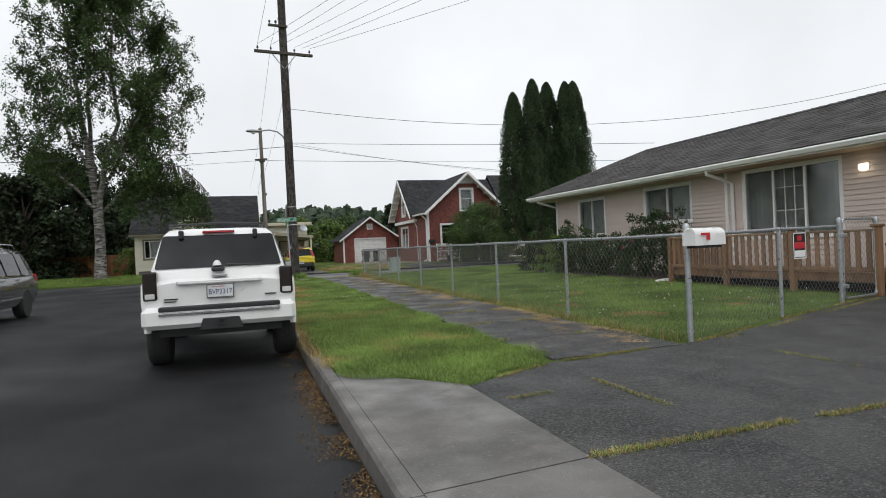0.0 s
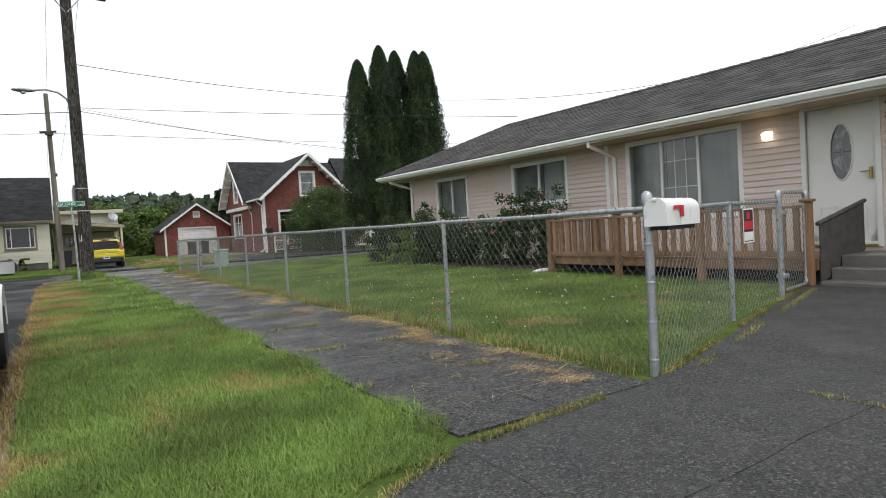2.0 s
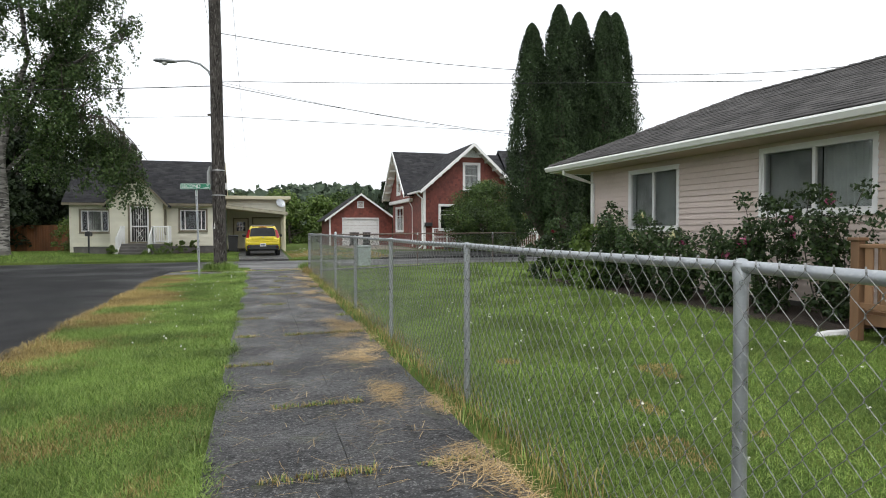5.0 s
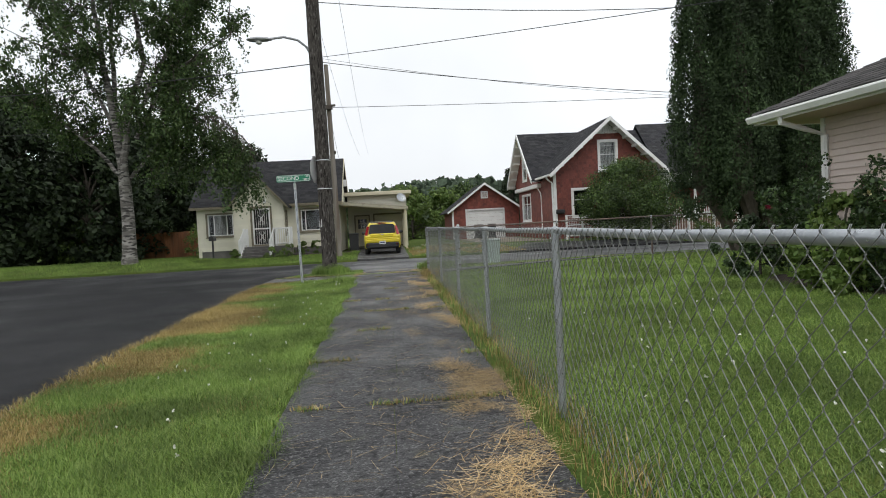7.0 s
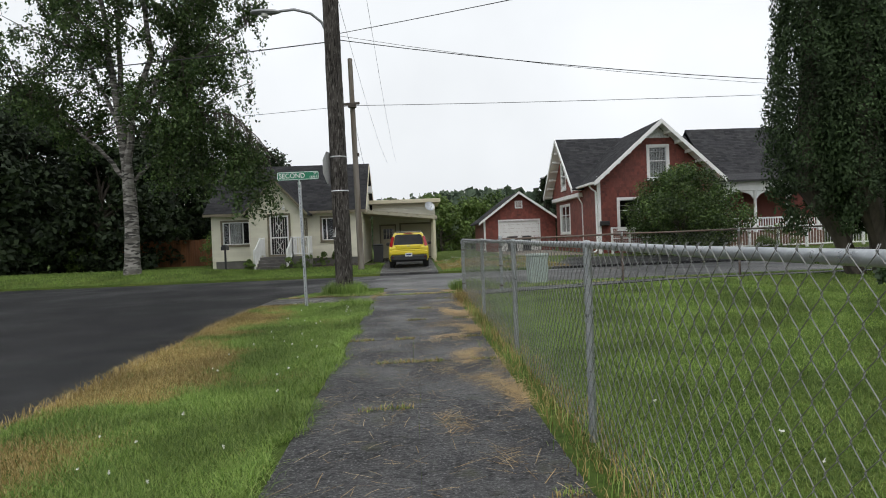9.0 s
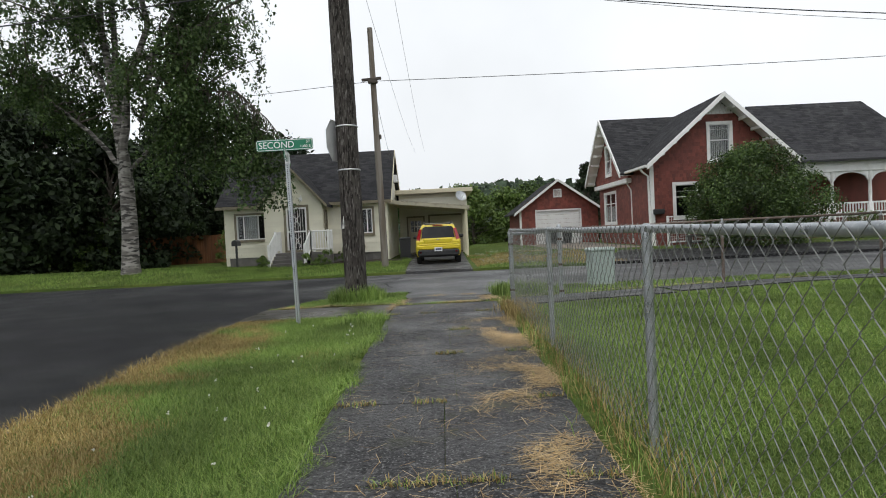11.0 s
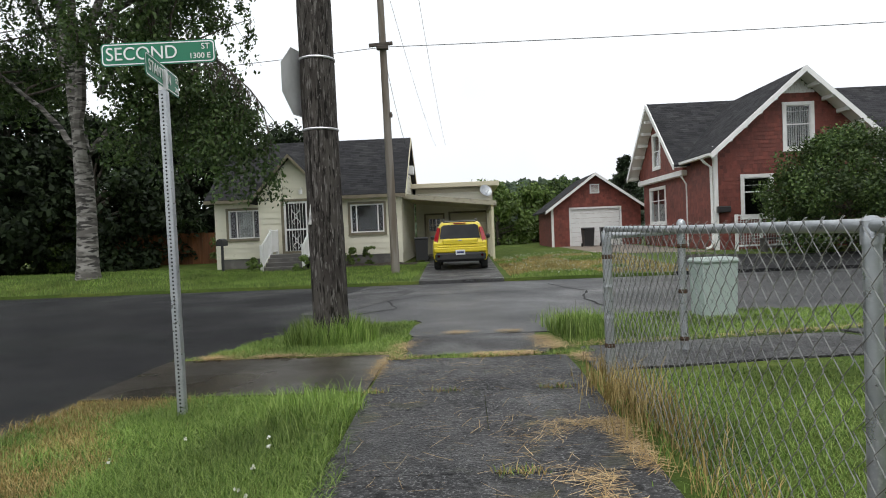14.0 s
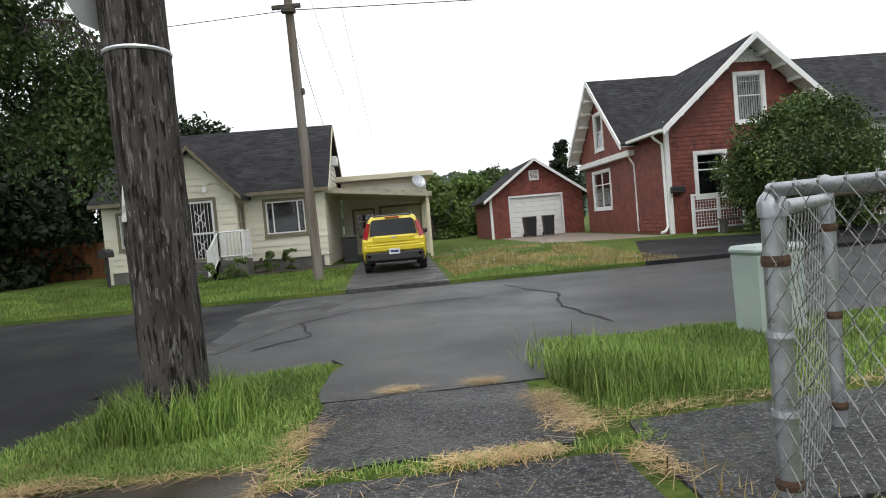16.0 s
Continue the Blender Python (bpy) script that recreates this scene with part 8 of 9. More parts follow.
for s in (-1, 1):
    part("hinge", Mesh().bbox(s * 0.46 - 0.03, 0.34, 1.59, s * 0.46 + 0.03, 0.46, 1.71, 0.015, JB), black_trim, jeep)
    me = Mesh().bbox(-0.08, 0, 0.80, 0.08, 0.30, 1.17, 0.02, JB @ pose(s * 0.815, -0.012, 0))
    tl = part("tail_lamp", me, tail_dark, jeep)
    part("reverse_lens", Mesh().bbox(-0.055, -0.02, 0.825, 0.055, -0.010, 0.89, 0.01, JB @ pose(s * 0.815, 0, 0)), lamp_clear, tl)
    part("roof_rail", Mesh().tube([JB @ Vector(p) for p in ((s * 0.60, 0.55, 1.72), (s * 0.60, 0.62, 1.80), (s * 0.60, 2.3, 1.83), (s * 0.60, 2.4, 1.74))], 0.02, 6), black_trim, jeep)
    mr = Mesh().bbox(-0.10, -0.07, -0.09, 0.10, 0.07, 0.09, 0.04, JB @ pose(s * 1.05, 3.0, 1.12))
    mi = part("door_mirror", mr, black_trim, jeep)
    part("mirror_glass", Mesh().bbox(-0.085, -0.078, -0.07, 0.085, -0.072, 0.07, 0.002, JB @ pose(s * 1.05, 3.0, 1.12)), chrome, mi)
    me = Mesh()
    for ya, yb in ((0.75, 1.35), (1.42, 2.3), (2.36, 3.0)):
        me.add([JB @ Vector(q) for q in ((s * 0.905, ya, 1.08), (s * 0.90, yb, 1.08), (s * 0.735, min(yb, 2.75), 1.64), (s * 0.735, ya, 1.64))], [(0, 1, 2, 3)])
    part("side_glass", me, car_glass, jeep)
    part("door_handle", Mesh().bbox(-0.02, -0.09, -0.02, 0.03, 0.09, 0.02, 0.01, JB @ pose(s * 0.94, 1.6, 0.98)), white_car, jeep)
    for y in (0.98, 3.75):
        wheel(jeep, s * 0.82, y, 0.385, 0.385, 0.28, JM, rim_black, s)
        part("wheel_arch", Mesh().tube([JB @ Vector((s * 0.925, y + 0.47 * math.cos(radians(a)), 0.40 + 0.47 * math.sin(radians(a)))) for a in range(-8, 189, 14)], 0.045, 6), white_car, jeep, smooth=True)
part("crossbar", Mesh().tube([JB @ Vector(p) for p in ((-0.6, 0.75, 1.80), (0, 0.75, 1.825), (0.6, 0.75, 1.80))], 0.016, 6), black_trim, jeep)
bp = part("bumper", Mesh().bbox(-0.92, -0.10, 0.43, 0.92, 0.25, 0.715, 0.06, JB), white_car, jeep)
part("step_pad", Mesh().bbox(-0.72, -0.115, 0.655, 0.72, 0.02, 0.715, 0.012, JB), black_trim, bp)
part("chrome_strip", Mesh().bbox(-0.72, -0.122, 0.60, 0.72, -0.09, 0.645, 0.01, JB), chrome, bp)
me = Mesh().prism([(-0.26, 0.40), (0.26, 0.40), (0.215, 0.545), (-0.215, 0.545)], "y", -0.115, -0.06, JB)
hw = part("hitch_well", me, black_trim, bp)
me = Mesh()
box_frame(me, -0.045, 0.455, 0.045, 0.535, 0.015, -0.15, -0.10, JB)
part("hitch_receiver", me, black_trim, hw)
part("under_tray", Mesh().box(-0.75, 0.2, 0.30, 0.75, 4.2, 0.45, JB), black_trim, jeep)
part("muffler", place(Mesh().tube([(-0.45, 0.55, 0.36), (0.35, 0.55, 0.36)], 0.10, 10), JB), black_trim, jeep, smooth=True)
part("gate_ledge", Mesh().bbox(-0.51, -0.035, 0.985, 0.51, 0.1, 1.045, 0.015, JB), white_car, jeep)
me = Mesh().bbox(-0.165, -0.02, 0.795, 0.165, 0.04, 0.975, 0.006, JB)
pl = part("plate_frame", me, chrome, jeep)
part("plate", Mesh().bbox(-0.15, -0.028, 0.81, 0.15, -0.018, 0.96, 0.004, JB), plate_mat, pl)
text_mesh("BVP2317", 0.094, JB @ pose(0, -0.03, 0.875) @ STAND, plate_ink, pl, sx=0.82)
text_mesh("WASHINGTON", 0.026, JB @ pose(-0.02, -0.03, 0.945) @ STAND, flag_red, pl, sx=0.9)
part("wiper", place(Mesh().tube([(-0.08, 0.13, 1.17), (0.1, 0.15, 1.23), (0.52, 0.16, 1.215)], 0.011, 5), JB), black_trim, jeep)
part("wiper_hub", Mesh().bbox(-0.10, 0.06, 1.14, 0.06, 0.18, 1.20, 0.02, JB), black_trim, jeep)
part("rear_camera_dome", Mesh().lathe([(0.055, 0), (0.05, 0.03), (0.03, 0.06), (0.005, 0.07)], (0, 0, 0), 10, JB @ pose(-0.03, 0.14, 1.22)), white_paint, jeep, smooth=True)
me = Mesh().bbox(-0.09, 0.0, 1.075, 0.09, 0.12, 1.10, 0.004, JB)
part("badge", me, chrome, jeep)
part("badge", Mesh().bbox(-0.66, 0.0, 0.80, -0.5, 0.1, 0.815, 0.003, JB).bbox(-0.66, 0.0, 0.77, -0.52, 0.1, 0.782, 0.003, JB), black_trim, jeep)
part("badge", Mesh().bbox(0.54, 0.0, 0.80, 0.68, 0.1, 0.817, 0.003, JB), black_trim, jeep)
part("sticker", Mesh().lathe([(0.035, 0), (0.035, 0.003)], (0, 0, 0), 14, JB @ pose(0.25, 0.012, 0.91, 90)), plate_mat, jeep)
part("sticker", Mesh().lathe([(0.03, 0), (0.03, 0.003)], (0, 0, 0), 14, JB @ pose(-0.27, 0.012, 0.90, 90)), white_car, jeep)

# yellow hatchback in the carport drive
KM = pose(-1.22, 34.9, gz(-1.2, 37) + 0.005)
kia = thing("yellow_car", "yellow boxy hatchback with black roof trim parked in drive", "car")
body = car_shell([(0.0, 0.36, 0.82, 0.90, 0.80, 0.84, 0.80), (0.08, 0.30, 0.88, 0.98, 0.86, 0.88, 0.84), (0.5, 0.28, 0.92, 1.0, 0.895, 0.895, 0.86), (2.6, 0.26, 0.92, 1.0, 0.895, 0.89, 0.86), (3.6, 0.28, 0.88, 0.96, 0.88, 0.86, 0.78), (4.1, 0.32, 0.72, 0.82, 0.80, 0.78, 0.66)], 0.9)
part("body", place(body, KM), yellow_car, kia, smooth=True)
rings = []
for y, zb, zt, hb, ht in ((0.10, 0.9, 0.94, 0.85, 0.84), (0.26, 0.9, 1.26, 0.86, 0.75), (0.39, 0.9, 1.52, 0.87, 0.66), (0.55, 0.9, 1.585, 0.875, 0.64), (1.6, 0.9, 1.61, 0.88, 0.64), (2.4, 0.9, 1.57, 0.88, 0.63), (3.1, 0.9, 1.10, 0.86, 0.72), (3.3, 0.9, 0.98, 0.84, 0.76)):
    rings.append([(-hb, y, zb), (-ht - 0.015, y, zt - 0.07), (-ht + 0.06, y, zt - 0.012), (-ht * 0.5, y, zt), (ht * 0.5, y, zt), (ht - 0.06, y, zt - 0.012), (ht + 0.015, y, zt - 0.07), (hb, y, zb)])
part("cabin", place(Mesh().loft(rings), KM), yellow_car, kia, smooth=True)
def kgate(x, z, o):
    return KM @ Vector((x, 0.10 + (z - 0.94) * 0.5, z)) + Vector((0, -o, 0))
me = Mesh()
for o in (0.015, -0.04):
    me.v += [tuple(kgate(x, z, o)) for x, z in ((-0.66, 1.02), (0.66, 1.02), (0.60, 1.42), (0.52, 1.47), (-0.52, 1.47), (-0.60, 1.42))]
me.f = [(0, 1, 2, 3, 4, 5)] + [((i + 1) % 6, i, i + 6, (i + 1) % 6 + 6) for i in range(6)]
part("rear_window", me, car_glass, kia)
roof_top = []
for y, zt, ht in ((0.47, 1.575, 0.54), (0.6, 1.60, 0.56), (1.6, 1.625, 0.56), (2.4, 1.59, 0.54)):
    roof_top.append([(-ht, y, zt - 0.03), (-ht + 0.03, y, zt), (ht - 0.03, y, zt), (ht, y, zt - 0.03)])
part("roof_panel", place(Mesh().loft(roof_top), KM), black_trim, kia)
part("tailgate", Mesh().bbox(-0.58, -0.02, 0.80, 0.58, 0.14, 1.02, 0.05, KM), yellow_car, kia)
part("gate_bar", Mesh().bbox(-0.74, -0.035, 0.74, 0.74, 0.2, 0.80, 0.02, KM), yellow_car, kia)
for s in (-1, 1):
    me = Mesh().loft([[(s * 0.74, 0.02, 0.84), (s * 0.84, 0.12, 0.84), (s * 0.84, 0.30, 0.84), (s * 0.70, 0.20, 0.84)], [(s * 0.70, 0.06, 1.05), (s * 0.83, 0.16, 1.05), (s * 0.82, 0.32, 1.05), (s * 0.66, 0.24, 1.05)], [(s * 0.64, 0.17, 1.38), (s * 0.735, 0.24, 1.38), (s * 0.735, 0.36, 1.38), (s * 0.62, 0.30, 1.38)]])
    part("tail_lamp", place(me, KM), tail_red, kia, smooth=True)
    for y in (0.72, 3.28):
        wheel(kia, s * 0.78, y, 0.325, 0.325, 0.21, KM, rim_black, s)
    part("reflector", Mesh().lathe([(0.05, 0), (0.045, 0.02)], (0, 0, 0), 10, KM @ pose(s * 0.70, -0.05, 0.47, 90)), tail_red, kia)
    mr = Mesh().bbox(-0.10, -0.06, -0.07, 0.10, 0.06, 0.08, 0.04, KM @ pose(s * 0.99, 2.75, 1.05))
    part("door_mirror", mr, black_trim, kia)
    me = Mesh()
    for ya, yb in ((0.6, 1.1), (1.2, 1.9), (2.0, 2.7)):
        me.add([KM @ Vector(q) for q in ((s * 0.89, ya, 0.98), (s * 0.89, yb, 0.98), (s * 0.72, min(yb, 2.45), 1.46), (s * 0.72, ya, 1.46))], [(0, 1, 2, 3)])
    part("side_glass", me, car_glass, kia)
    part("roof_rail", Mesh().tube([KM @ Vector(p) for p in ((s * 0.56, 0.6, 1.58), (s * 0.56, 0.7, 1.65), (s * 0.56, 2.2, 1.67), (s * 0.56, 2.3, 1.58))], 0.022, 6), black_trim, kia)
bp = part("bumper", Mesh().bbox(-0.82, -0.07, 0.28, 0.82, 0.25, 0.60, 0.08, KM), black_trim, kia)
part("bumper_top", Mesh().bbox(-0.86, -0.05, 0.56, 0.86, 0.25, 0.76, 0.05, KM), yellow_car, kia)
part("plate", Mesh().bbox(-0.155, -0.085, 0.50, 0.155, -0.07, 0.655, 0.006, KM), plate_mat, kia)
part("plate_bars", Mesh().bbox(-0.11, -0.09, 0.55, 0.11, -0.084, 0.61, 0.002, KM), plate_ink, kia)
part("badge", Mesh().bbox(-0.06, -0.03, 0.94, 0.06, -0.015, 0.98, 0.003, KM), chrome, kia)
part("high_brake_lamp", Mesh().bbox(-0.2, 0.32, 1.50, 0.2, 0.40, 1.535, 0.01, KM), tail_red, kia)

# dark grey SUV parked across the street, nose towards the walker
GMX = pose(-10.93, 13.1, road_z(-10.9, 11.0), 0, 0, 180)
suv = thing("grey_suv", "dark grey SUV with silver wheels parked across the street", "car")
body = car_shell([(0.0, 0.45, 0.92, 1.0, 0.84, 0.88, 0.84), (0.08, 0.36, 0.98, 1.06, 0.92, 0.94, 0.90), (0.5, 0.34, 1.0, 1.1, 0.955, 0.955, 0.92), (3.3, 0.32, 1.0, 1.08, 0.955, 0.95, 0.9), (4.5, 0.34, 0.9, 1.0, 0.92, 0.9, 0.8), (4.95, 0.4, 0.75, 0.86, 0.82, 0.8, 0.68)], 0.95)
part("body", place(body, GMX), grey_car, suv, smooth=True)
rings = []
for y, zb, zt, hb, ht in ((0.12, 1.0, 1.04, 0.9, 0.89), (0.30, 1.0, 1.45, 0.91, 0.78), (0.55, 1.0, 1.70, 0.92, 0.71), (1.6, 1.0, 1.77, 0.93, 0.69), (2.7, 1.0, 1.72, 0.93, 0.68), (3.5, 1.0, 1.2, 0.91, 0.78), (3.75, 1.0, 1.06, 0.88, 0.82)):
    rings.append([(-hb, y, zb), (-ht - 0.015, y, zt - 0.07), (-ht + 0.06, y, zt - 0.012), (-ht * 0.5, y, zt), (ht * 0.5, y, zt), (ht - 0.06, y, zt - 0.012), (ht + 0.015, y, zt - 0.07), (hb, y, zb)])
part("cabin", place(Mesh().loft(rings), GMX), grey_car, suv, smooth=True)
for s in (-1, 1):
    for ya, yb in ((0.7, 1.25), (1.35, 2.25), (2.35, 3.2)):
        me = Mesh().add([GMX @ Vector(q) for q in ((s * 0.945, ya, 1.08), (s * 0.945, yb, 1.08), (s * 0.775, min(yb, 2.9), 1.60), (s * 0.775, ya + (0.15 if ya < 1 else 0), 1.60))], [(0, 1, 2, 3)])
        part("side_glass", me, car_glass, suv)
        part("chrome_sill", Mesh().bbox(s * 0.955 - 0.008, ya, 1.04, s * 0.955 + 0.008, yb + 0.08, 1.06, 0.003, GMX), chrome, suv)
    for y in (1.55, 2.5):
        part("door_handle", Mesh().bbox(s * 0.965 - 0.015, y, 0.95, s * 0.965 + 0.02, y + 0.18, 0.98, 0.008, GMX), chrome, suv)
    part("side_moulding", Mesh().bbox(s * 0.96 - 0.015, 1.3, 0.50, s * 0.96 + 0.01, 3.3, 0.54, 0.006, GMX), chrome, suv)
    part("tail_lamp", Mesh().bbox(s * 0.86 - 0.09, 0.05, 0.86, s * 0.86 + 0.09, 0.35, 1.08, 0.04, GMX), tail_red, suv)
    for y in (1.0, 3.9):
        wheel(suv, s * 0.84, y, 0.37, 0.37, 0.25, GMX, rim_silver, s)
    part("roof_rail", Mesh().tube([GMX @ Vector(p) for p in ((s * 0.66, 0.8, 1.72), (s * 0.66, 0.9, 1.82), (s * 0.66, 2.5, 1.83), (s * 0.66, 2.6, 1.72))], 0.018, 6), chrome, suv)

# ---------- front door, porch lamp and house number ----------
door_white = material("off_white_door_paint", (0.66, 0.66, 0.63), 0.4, spots=[(2, (0.6, 0.6, 0.57), 0.45, 0.7, 3)])
brass = material("worn_brass", (0.35, 0.25, 0.09), 0.35, 0.8)
fr = Mesh()
box_frame(fr, DOOR[0] - 0.07, DOOR[1] - 0.02, DOOR[2] + 0.07, DOOR[3] + 0.07, 0.07, -0.04, 0.05, HF)
fd = part("front_door", fr, door_white, near_house, "white storm door with an oval leaded glass")
ou = (DOOR[0] + DOOR[2]) / 2
oz, oa, ob_ = DOOR[1] + 1.38, 0.155, 0.42
oval = [(ou + oa * math.cos(2 * math.pi * k / 32), oz + ob_ * math.sin(2 * math.pi * k / 32)) for k in range(32)]
leaf = Mesh()
rect = []
for k in range(32):
    a = 2 * math.pi * k / 32
    cx, sx_ = math.cos(a), math.sin(a)
    hw_, hu, hd = (DOOR[2] - DOOR[0]) / 2 - 0.005, DOOR[3] - oz - 0.005, oz - DOOR[1] - 0.005
    s = min(hw_ / max(abs(cx), 1e-6), (hu if sx_ > 0 else hd) / max(abs(sx_), 1e-6))
    rect.append((ou + cx * s, oz + sx_ * s))
leaf.v = [tuple(HF @ Vector((u, 0.035, z))) for u, z in oval] + [tuple(HF @ Vector((u, 0.035, z))) for u, z in rect] + [tuple(HF @ Vector((u, 0.075, z))) for u, z in oval] + [tuple(HF @ Vector((u, 0.075, z))) for u, z in rect]
for k in range(32):
    j = (k + 1) % 32
    leaf.f += [(k, j, 32 + j, 32 + k), (64 + k, 96 + k, 96 + j, 64 + j), (k, 64 + k, 64 + j, j)]
dl = part("door_leaf", leaf, door_white, fd)
part("leaf_edge", Mesh().box(DOOR[0], 0.04, DOOR[1], DOOR[2], 0.07, DOOR[1] + 0.55, HF).box(DOOR[0], 0.04, DOOR[3] - 0.12, DOOR[2], 0.07, DOOR[3], HF).box(DOOR[0], 0.04, DOOR[1], DOOR[0] + 0.12, 0.07, DOOR[3], HF).box(DOOR[2] - 0.12, 0.04, DOOR[1], DOOR[2], 0.07, DOOR[3], HF), door_white, fd)
gl = Mesh().prism(oval, "y", 0.05, 0.056, HF)
leaded = material("smoky_leaded_glass", (0.10, 0.105, 0.105), 0.15, spec=0.7, spots=[(6, (0.3, 0.31, 0.31), 0.5, 0.7, 3)])
part("oval_glass", gl, leaded, fd)
part("oval_rim", Mesh().tube([HF @ Vector((u, 0.028, z)) for u, z in oval + oval[:1]], 0.014, 6), door_white, fd, smooth=True)
me = Mesh()
for k in range(6):
    a = math.pi * k / 3
    me.tube([HF @ Vector((ou, 0.045, oz)), HF @ Vector((ou + 0.05 * math.cos(a), 0.045, oz + 0.09 * math.sin(a))), HF @ Vector((ou + 0.145 * math.cos(a), 0.045, oz + 0.38 * math.sin(a)))], 0.004, 4)
part("leading", me, galvanised, fd)
for z0_, z1_ in ((DOOR[1] + 0.12, DOOR[1] + 0.58),):
    me = Mesh()
    for ua, ub in ((DOOR[0] + 0.15, ou - 0.04), (ou + 0.04, DOOR[2] - 0.15)):
        box_frame(me, ua, z0_, ub, z1_, 0.02, 0.022, 0.036, HF)
    part("panel_mould", me, door_white, fd)
part("threshold", Mesh().bbox(DOOR[0], -0.06, DOOR[1] - 0.03, DOOR[2], 0.1, DOOR[1] + 0.01, 0.005, HF), brass, fd)
part("door_handle", Mesh().bbox(DOOR[2] - 0.1, -0.02, 1.45, DOOR[2] - 0.06, 0.03, 1.62, 0.008, HF).tube([HF @ Vector((DOOR[2] - 0.08, -0.04, 1.56)), HF @ Vector((DOOR[2] - 0.2, -0.045, 1.56))], 0.01, 6), brass, fd)
# sheet behind the door, its near-black colour standing for indoor shade
part("room_shade_lining", Mesh().box(DOOR[0] - 0.1, 0.9, 0.3, DOOR[2] + 0.1, 0.95, 2.8, HF), room_shade, fd)

lamp_glow = bpy.data.materials.new("lit_lamp_glass")
lamp_glow.use_nodes = True
g = lamp_glow.node_tree.nodes["Principled BSDF"]
g.inputs["Base Color"].default_value = (0.9, 0.85, 0.7, 1)
g.inputs["Emission Color"].default_value = (1.0, 0.86, 0.62, 1)
g.inputs["Emission Strength"].default_value = 5.0
plamp = thing("porch_light", "lit square porch lamp on the siding", "lamp")
part("back_plate", Mesh().bbox(-2.72, -0.03, 2.20, -2.54, 0.0, 2.36, 0.006, HF), white_paint, plamp)
part("lamp_glass", Mesh().bbox(-2.70, -0.12, 2.22, -2.56, -0.03, 2.33, 0.02, HF), lamp_glow, plamp)
number_black = material("black_house_number", (0.012, 0.012, 0.012), 0.5)
num = thing("house_number", "black house number 222 beside the front door", "sign")
FACE = Matrix(((1, 0, 0, 0), (0, 0, -1, 0), (0, 1, 0, 0), (0, 0, 0, 1)))
for k in range(3):
    text_mesh("2", 0.26, HF @ pose(-0.93, -0.03, 2.42 - 0.2 * k) @ FACE, number_black, num, name="digit", depth=0.006, sx=1.1)

# ---------- wooden deck with railing ----------
DKX, DKY0, DKY1, DKZ = 4.62, 1.15, 6.18, 0.42
deck = thing("deck", "brown stained wooden front deck with slatted railing", "deck")
for k in range(10):
    x = DKX + 0.06 + 0.145 * k
    part("board", Mesh().bbox(x, DKY0, DKZ - 0.035, x + 0.138, DKY1, DKZ, 0.004), deck_wood, deck)
part("rim_joist", Mesh().box(DKX + 0.03, DKY0, DKZ - 0.15, DKX + 0.07, DKY1, DKZ - 0.036), deck_wood, deck)
part("rim_joist", Mesh().box(DKX + 0.04, DKY1 - 0.04, DKZ - 0.2, 6.05, DKY1, DKZ - 0.036), deck_wood, deck)
# added near-black sheet: paints the shade in the open gap below the boards
part("under_deck_shade_sheet", Mesh().box(DKX + 0.35, DKY0 + 0.1, -0.05, DKX + 0.4, DKY1 - 0.2, DKZ - 0.2), dark_void, deck)
RT = 1.14
posts = [6.13, 4.42, 2.80, 1.22]
for y in posts:
    po = part("post", Mesh().bbox(DKX - 0.075, y - 0.05, gz(DKX, y) - 0.1, DKX + 0.02, y + 0.05, RT + 0.02, 0.006), deck_wood, deck)
    part("post_cap", Mesh().bbox(DKX - 0.10, y - 0.075, RT + 0.02, DKX + 0.045, y + 0.075, RT + 0.06, 0.01), deck_wood, po)
for a, b in zip(posts, posts[1:]):
    part("top_rail", Mesh().bbox(DKX - 0.07, b + 0.05, RT - 0.05, DKX + 0.02, a - 0.05, RT - 0.012, 0.006), deck_wood, deck)
    part("bottom_rail", Mesh().bbox(DKX - 0.05, b + 0.05, DKZ + 0.03, DKX - 0.01, a - 0.05, DKZ + 0.09, 0.004), deck_wood, deck)
    n = int((a - b - 0.1) / 0.165)
    for k in range(n):
        y = b + 0.05 + (a - b - 0.1) * (k + 0.5) / n
        part("slat", Mesh().box(DKX - 0.046, y - 0.042, DKZ + 0.02, DKX - 0.024, y + 0.042, RT - 0.05), deck_wood, deck)
for k in range(8):
    x = DKX + 0.1 + 0.17 * k
    part("slat", Mesh().box(x, DKY1 - 0.06, DKZ, x + 0.085, DKY1 - 0.04, RT - 0.05), deck_wood, deck)
part("end_rail", Mesh().bbox(DKX, DKY1 - 0.08, RT - 0.05, 6.0, DKY1, RT - 0.012, 0.006), deck_wood, deck)
# concrete steps to the door, and the slanting hand rail board beside them
steps_ob = thing("entry_steps", "dark concrete steps below the front door", "steps")
for k in range(3):
    part("step", Mesh().bbox(5.3 - 0.28 * (2 - k) - 0.1, 0.1, -0.1, 6.2, 1.12, 0.15 * (k + 1) - 0.02, 0.012), concrete, steps_ob)
grey_board = material("dark_weathered_board", (0.07, 0.065, 0.06), 0.85, bump=0.3, spots=[(8, (0.045, 0.042, 0.04), 0.45, 0.65, 4)])
sr = thing("stair_rail", "dark weathered boarded stair rail beside the steps", "railing")
part("panel", Mesh().prism([(4.7, 0.1), (5.9, 0.45), (5.9, 1.12), (4.7, 0.85)], "y", 1.13, 1.145), grey_board, sr)
part("hand_rail", Mesh().tube([(4.66, 1.14, 0.87), (5.95, 1.14, 1.14)], 0.03, 6), grey_board, sr)
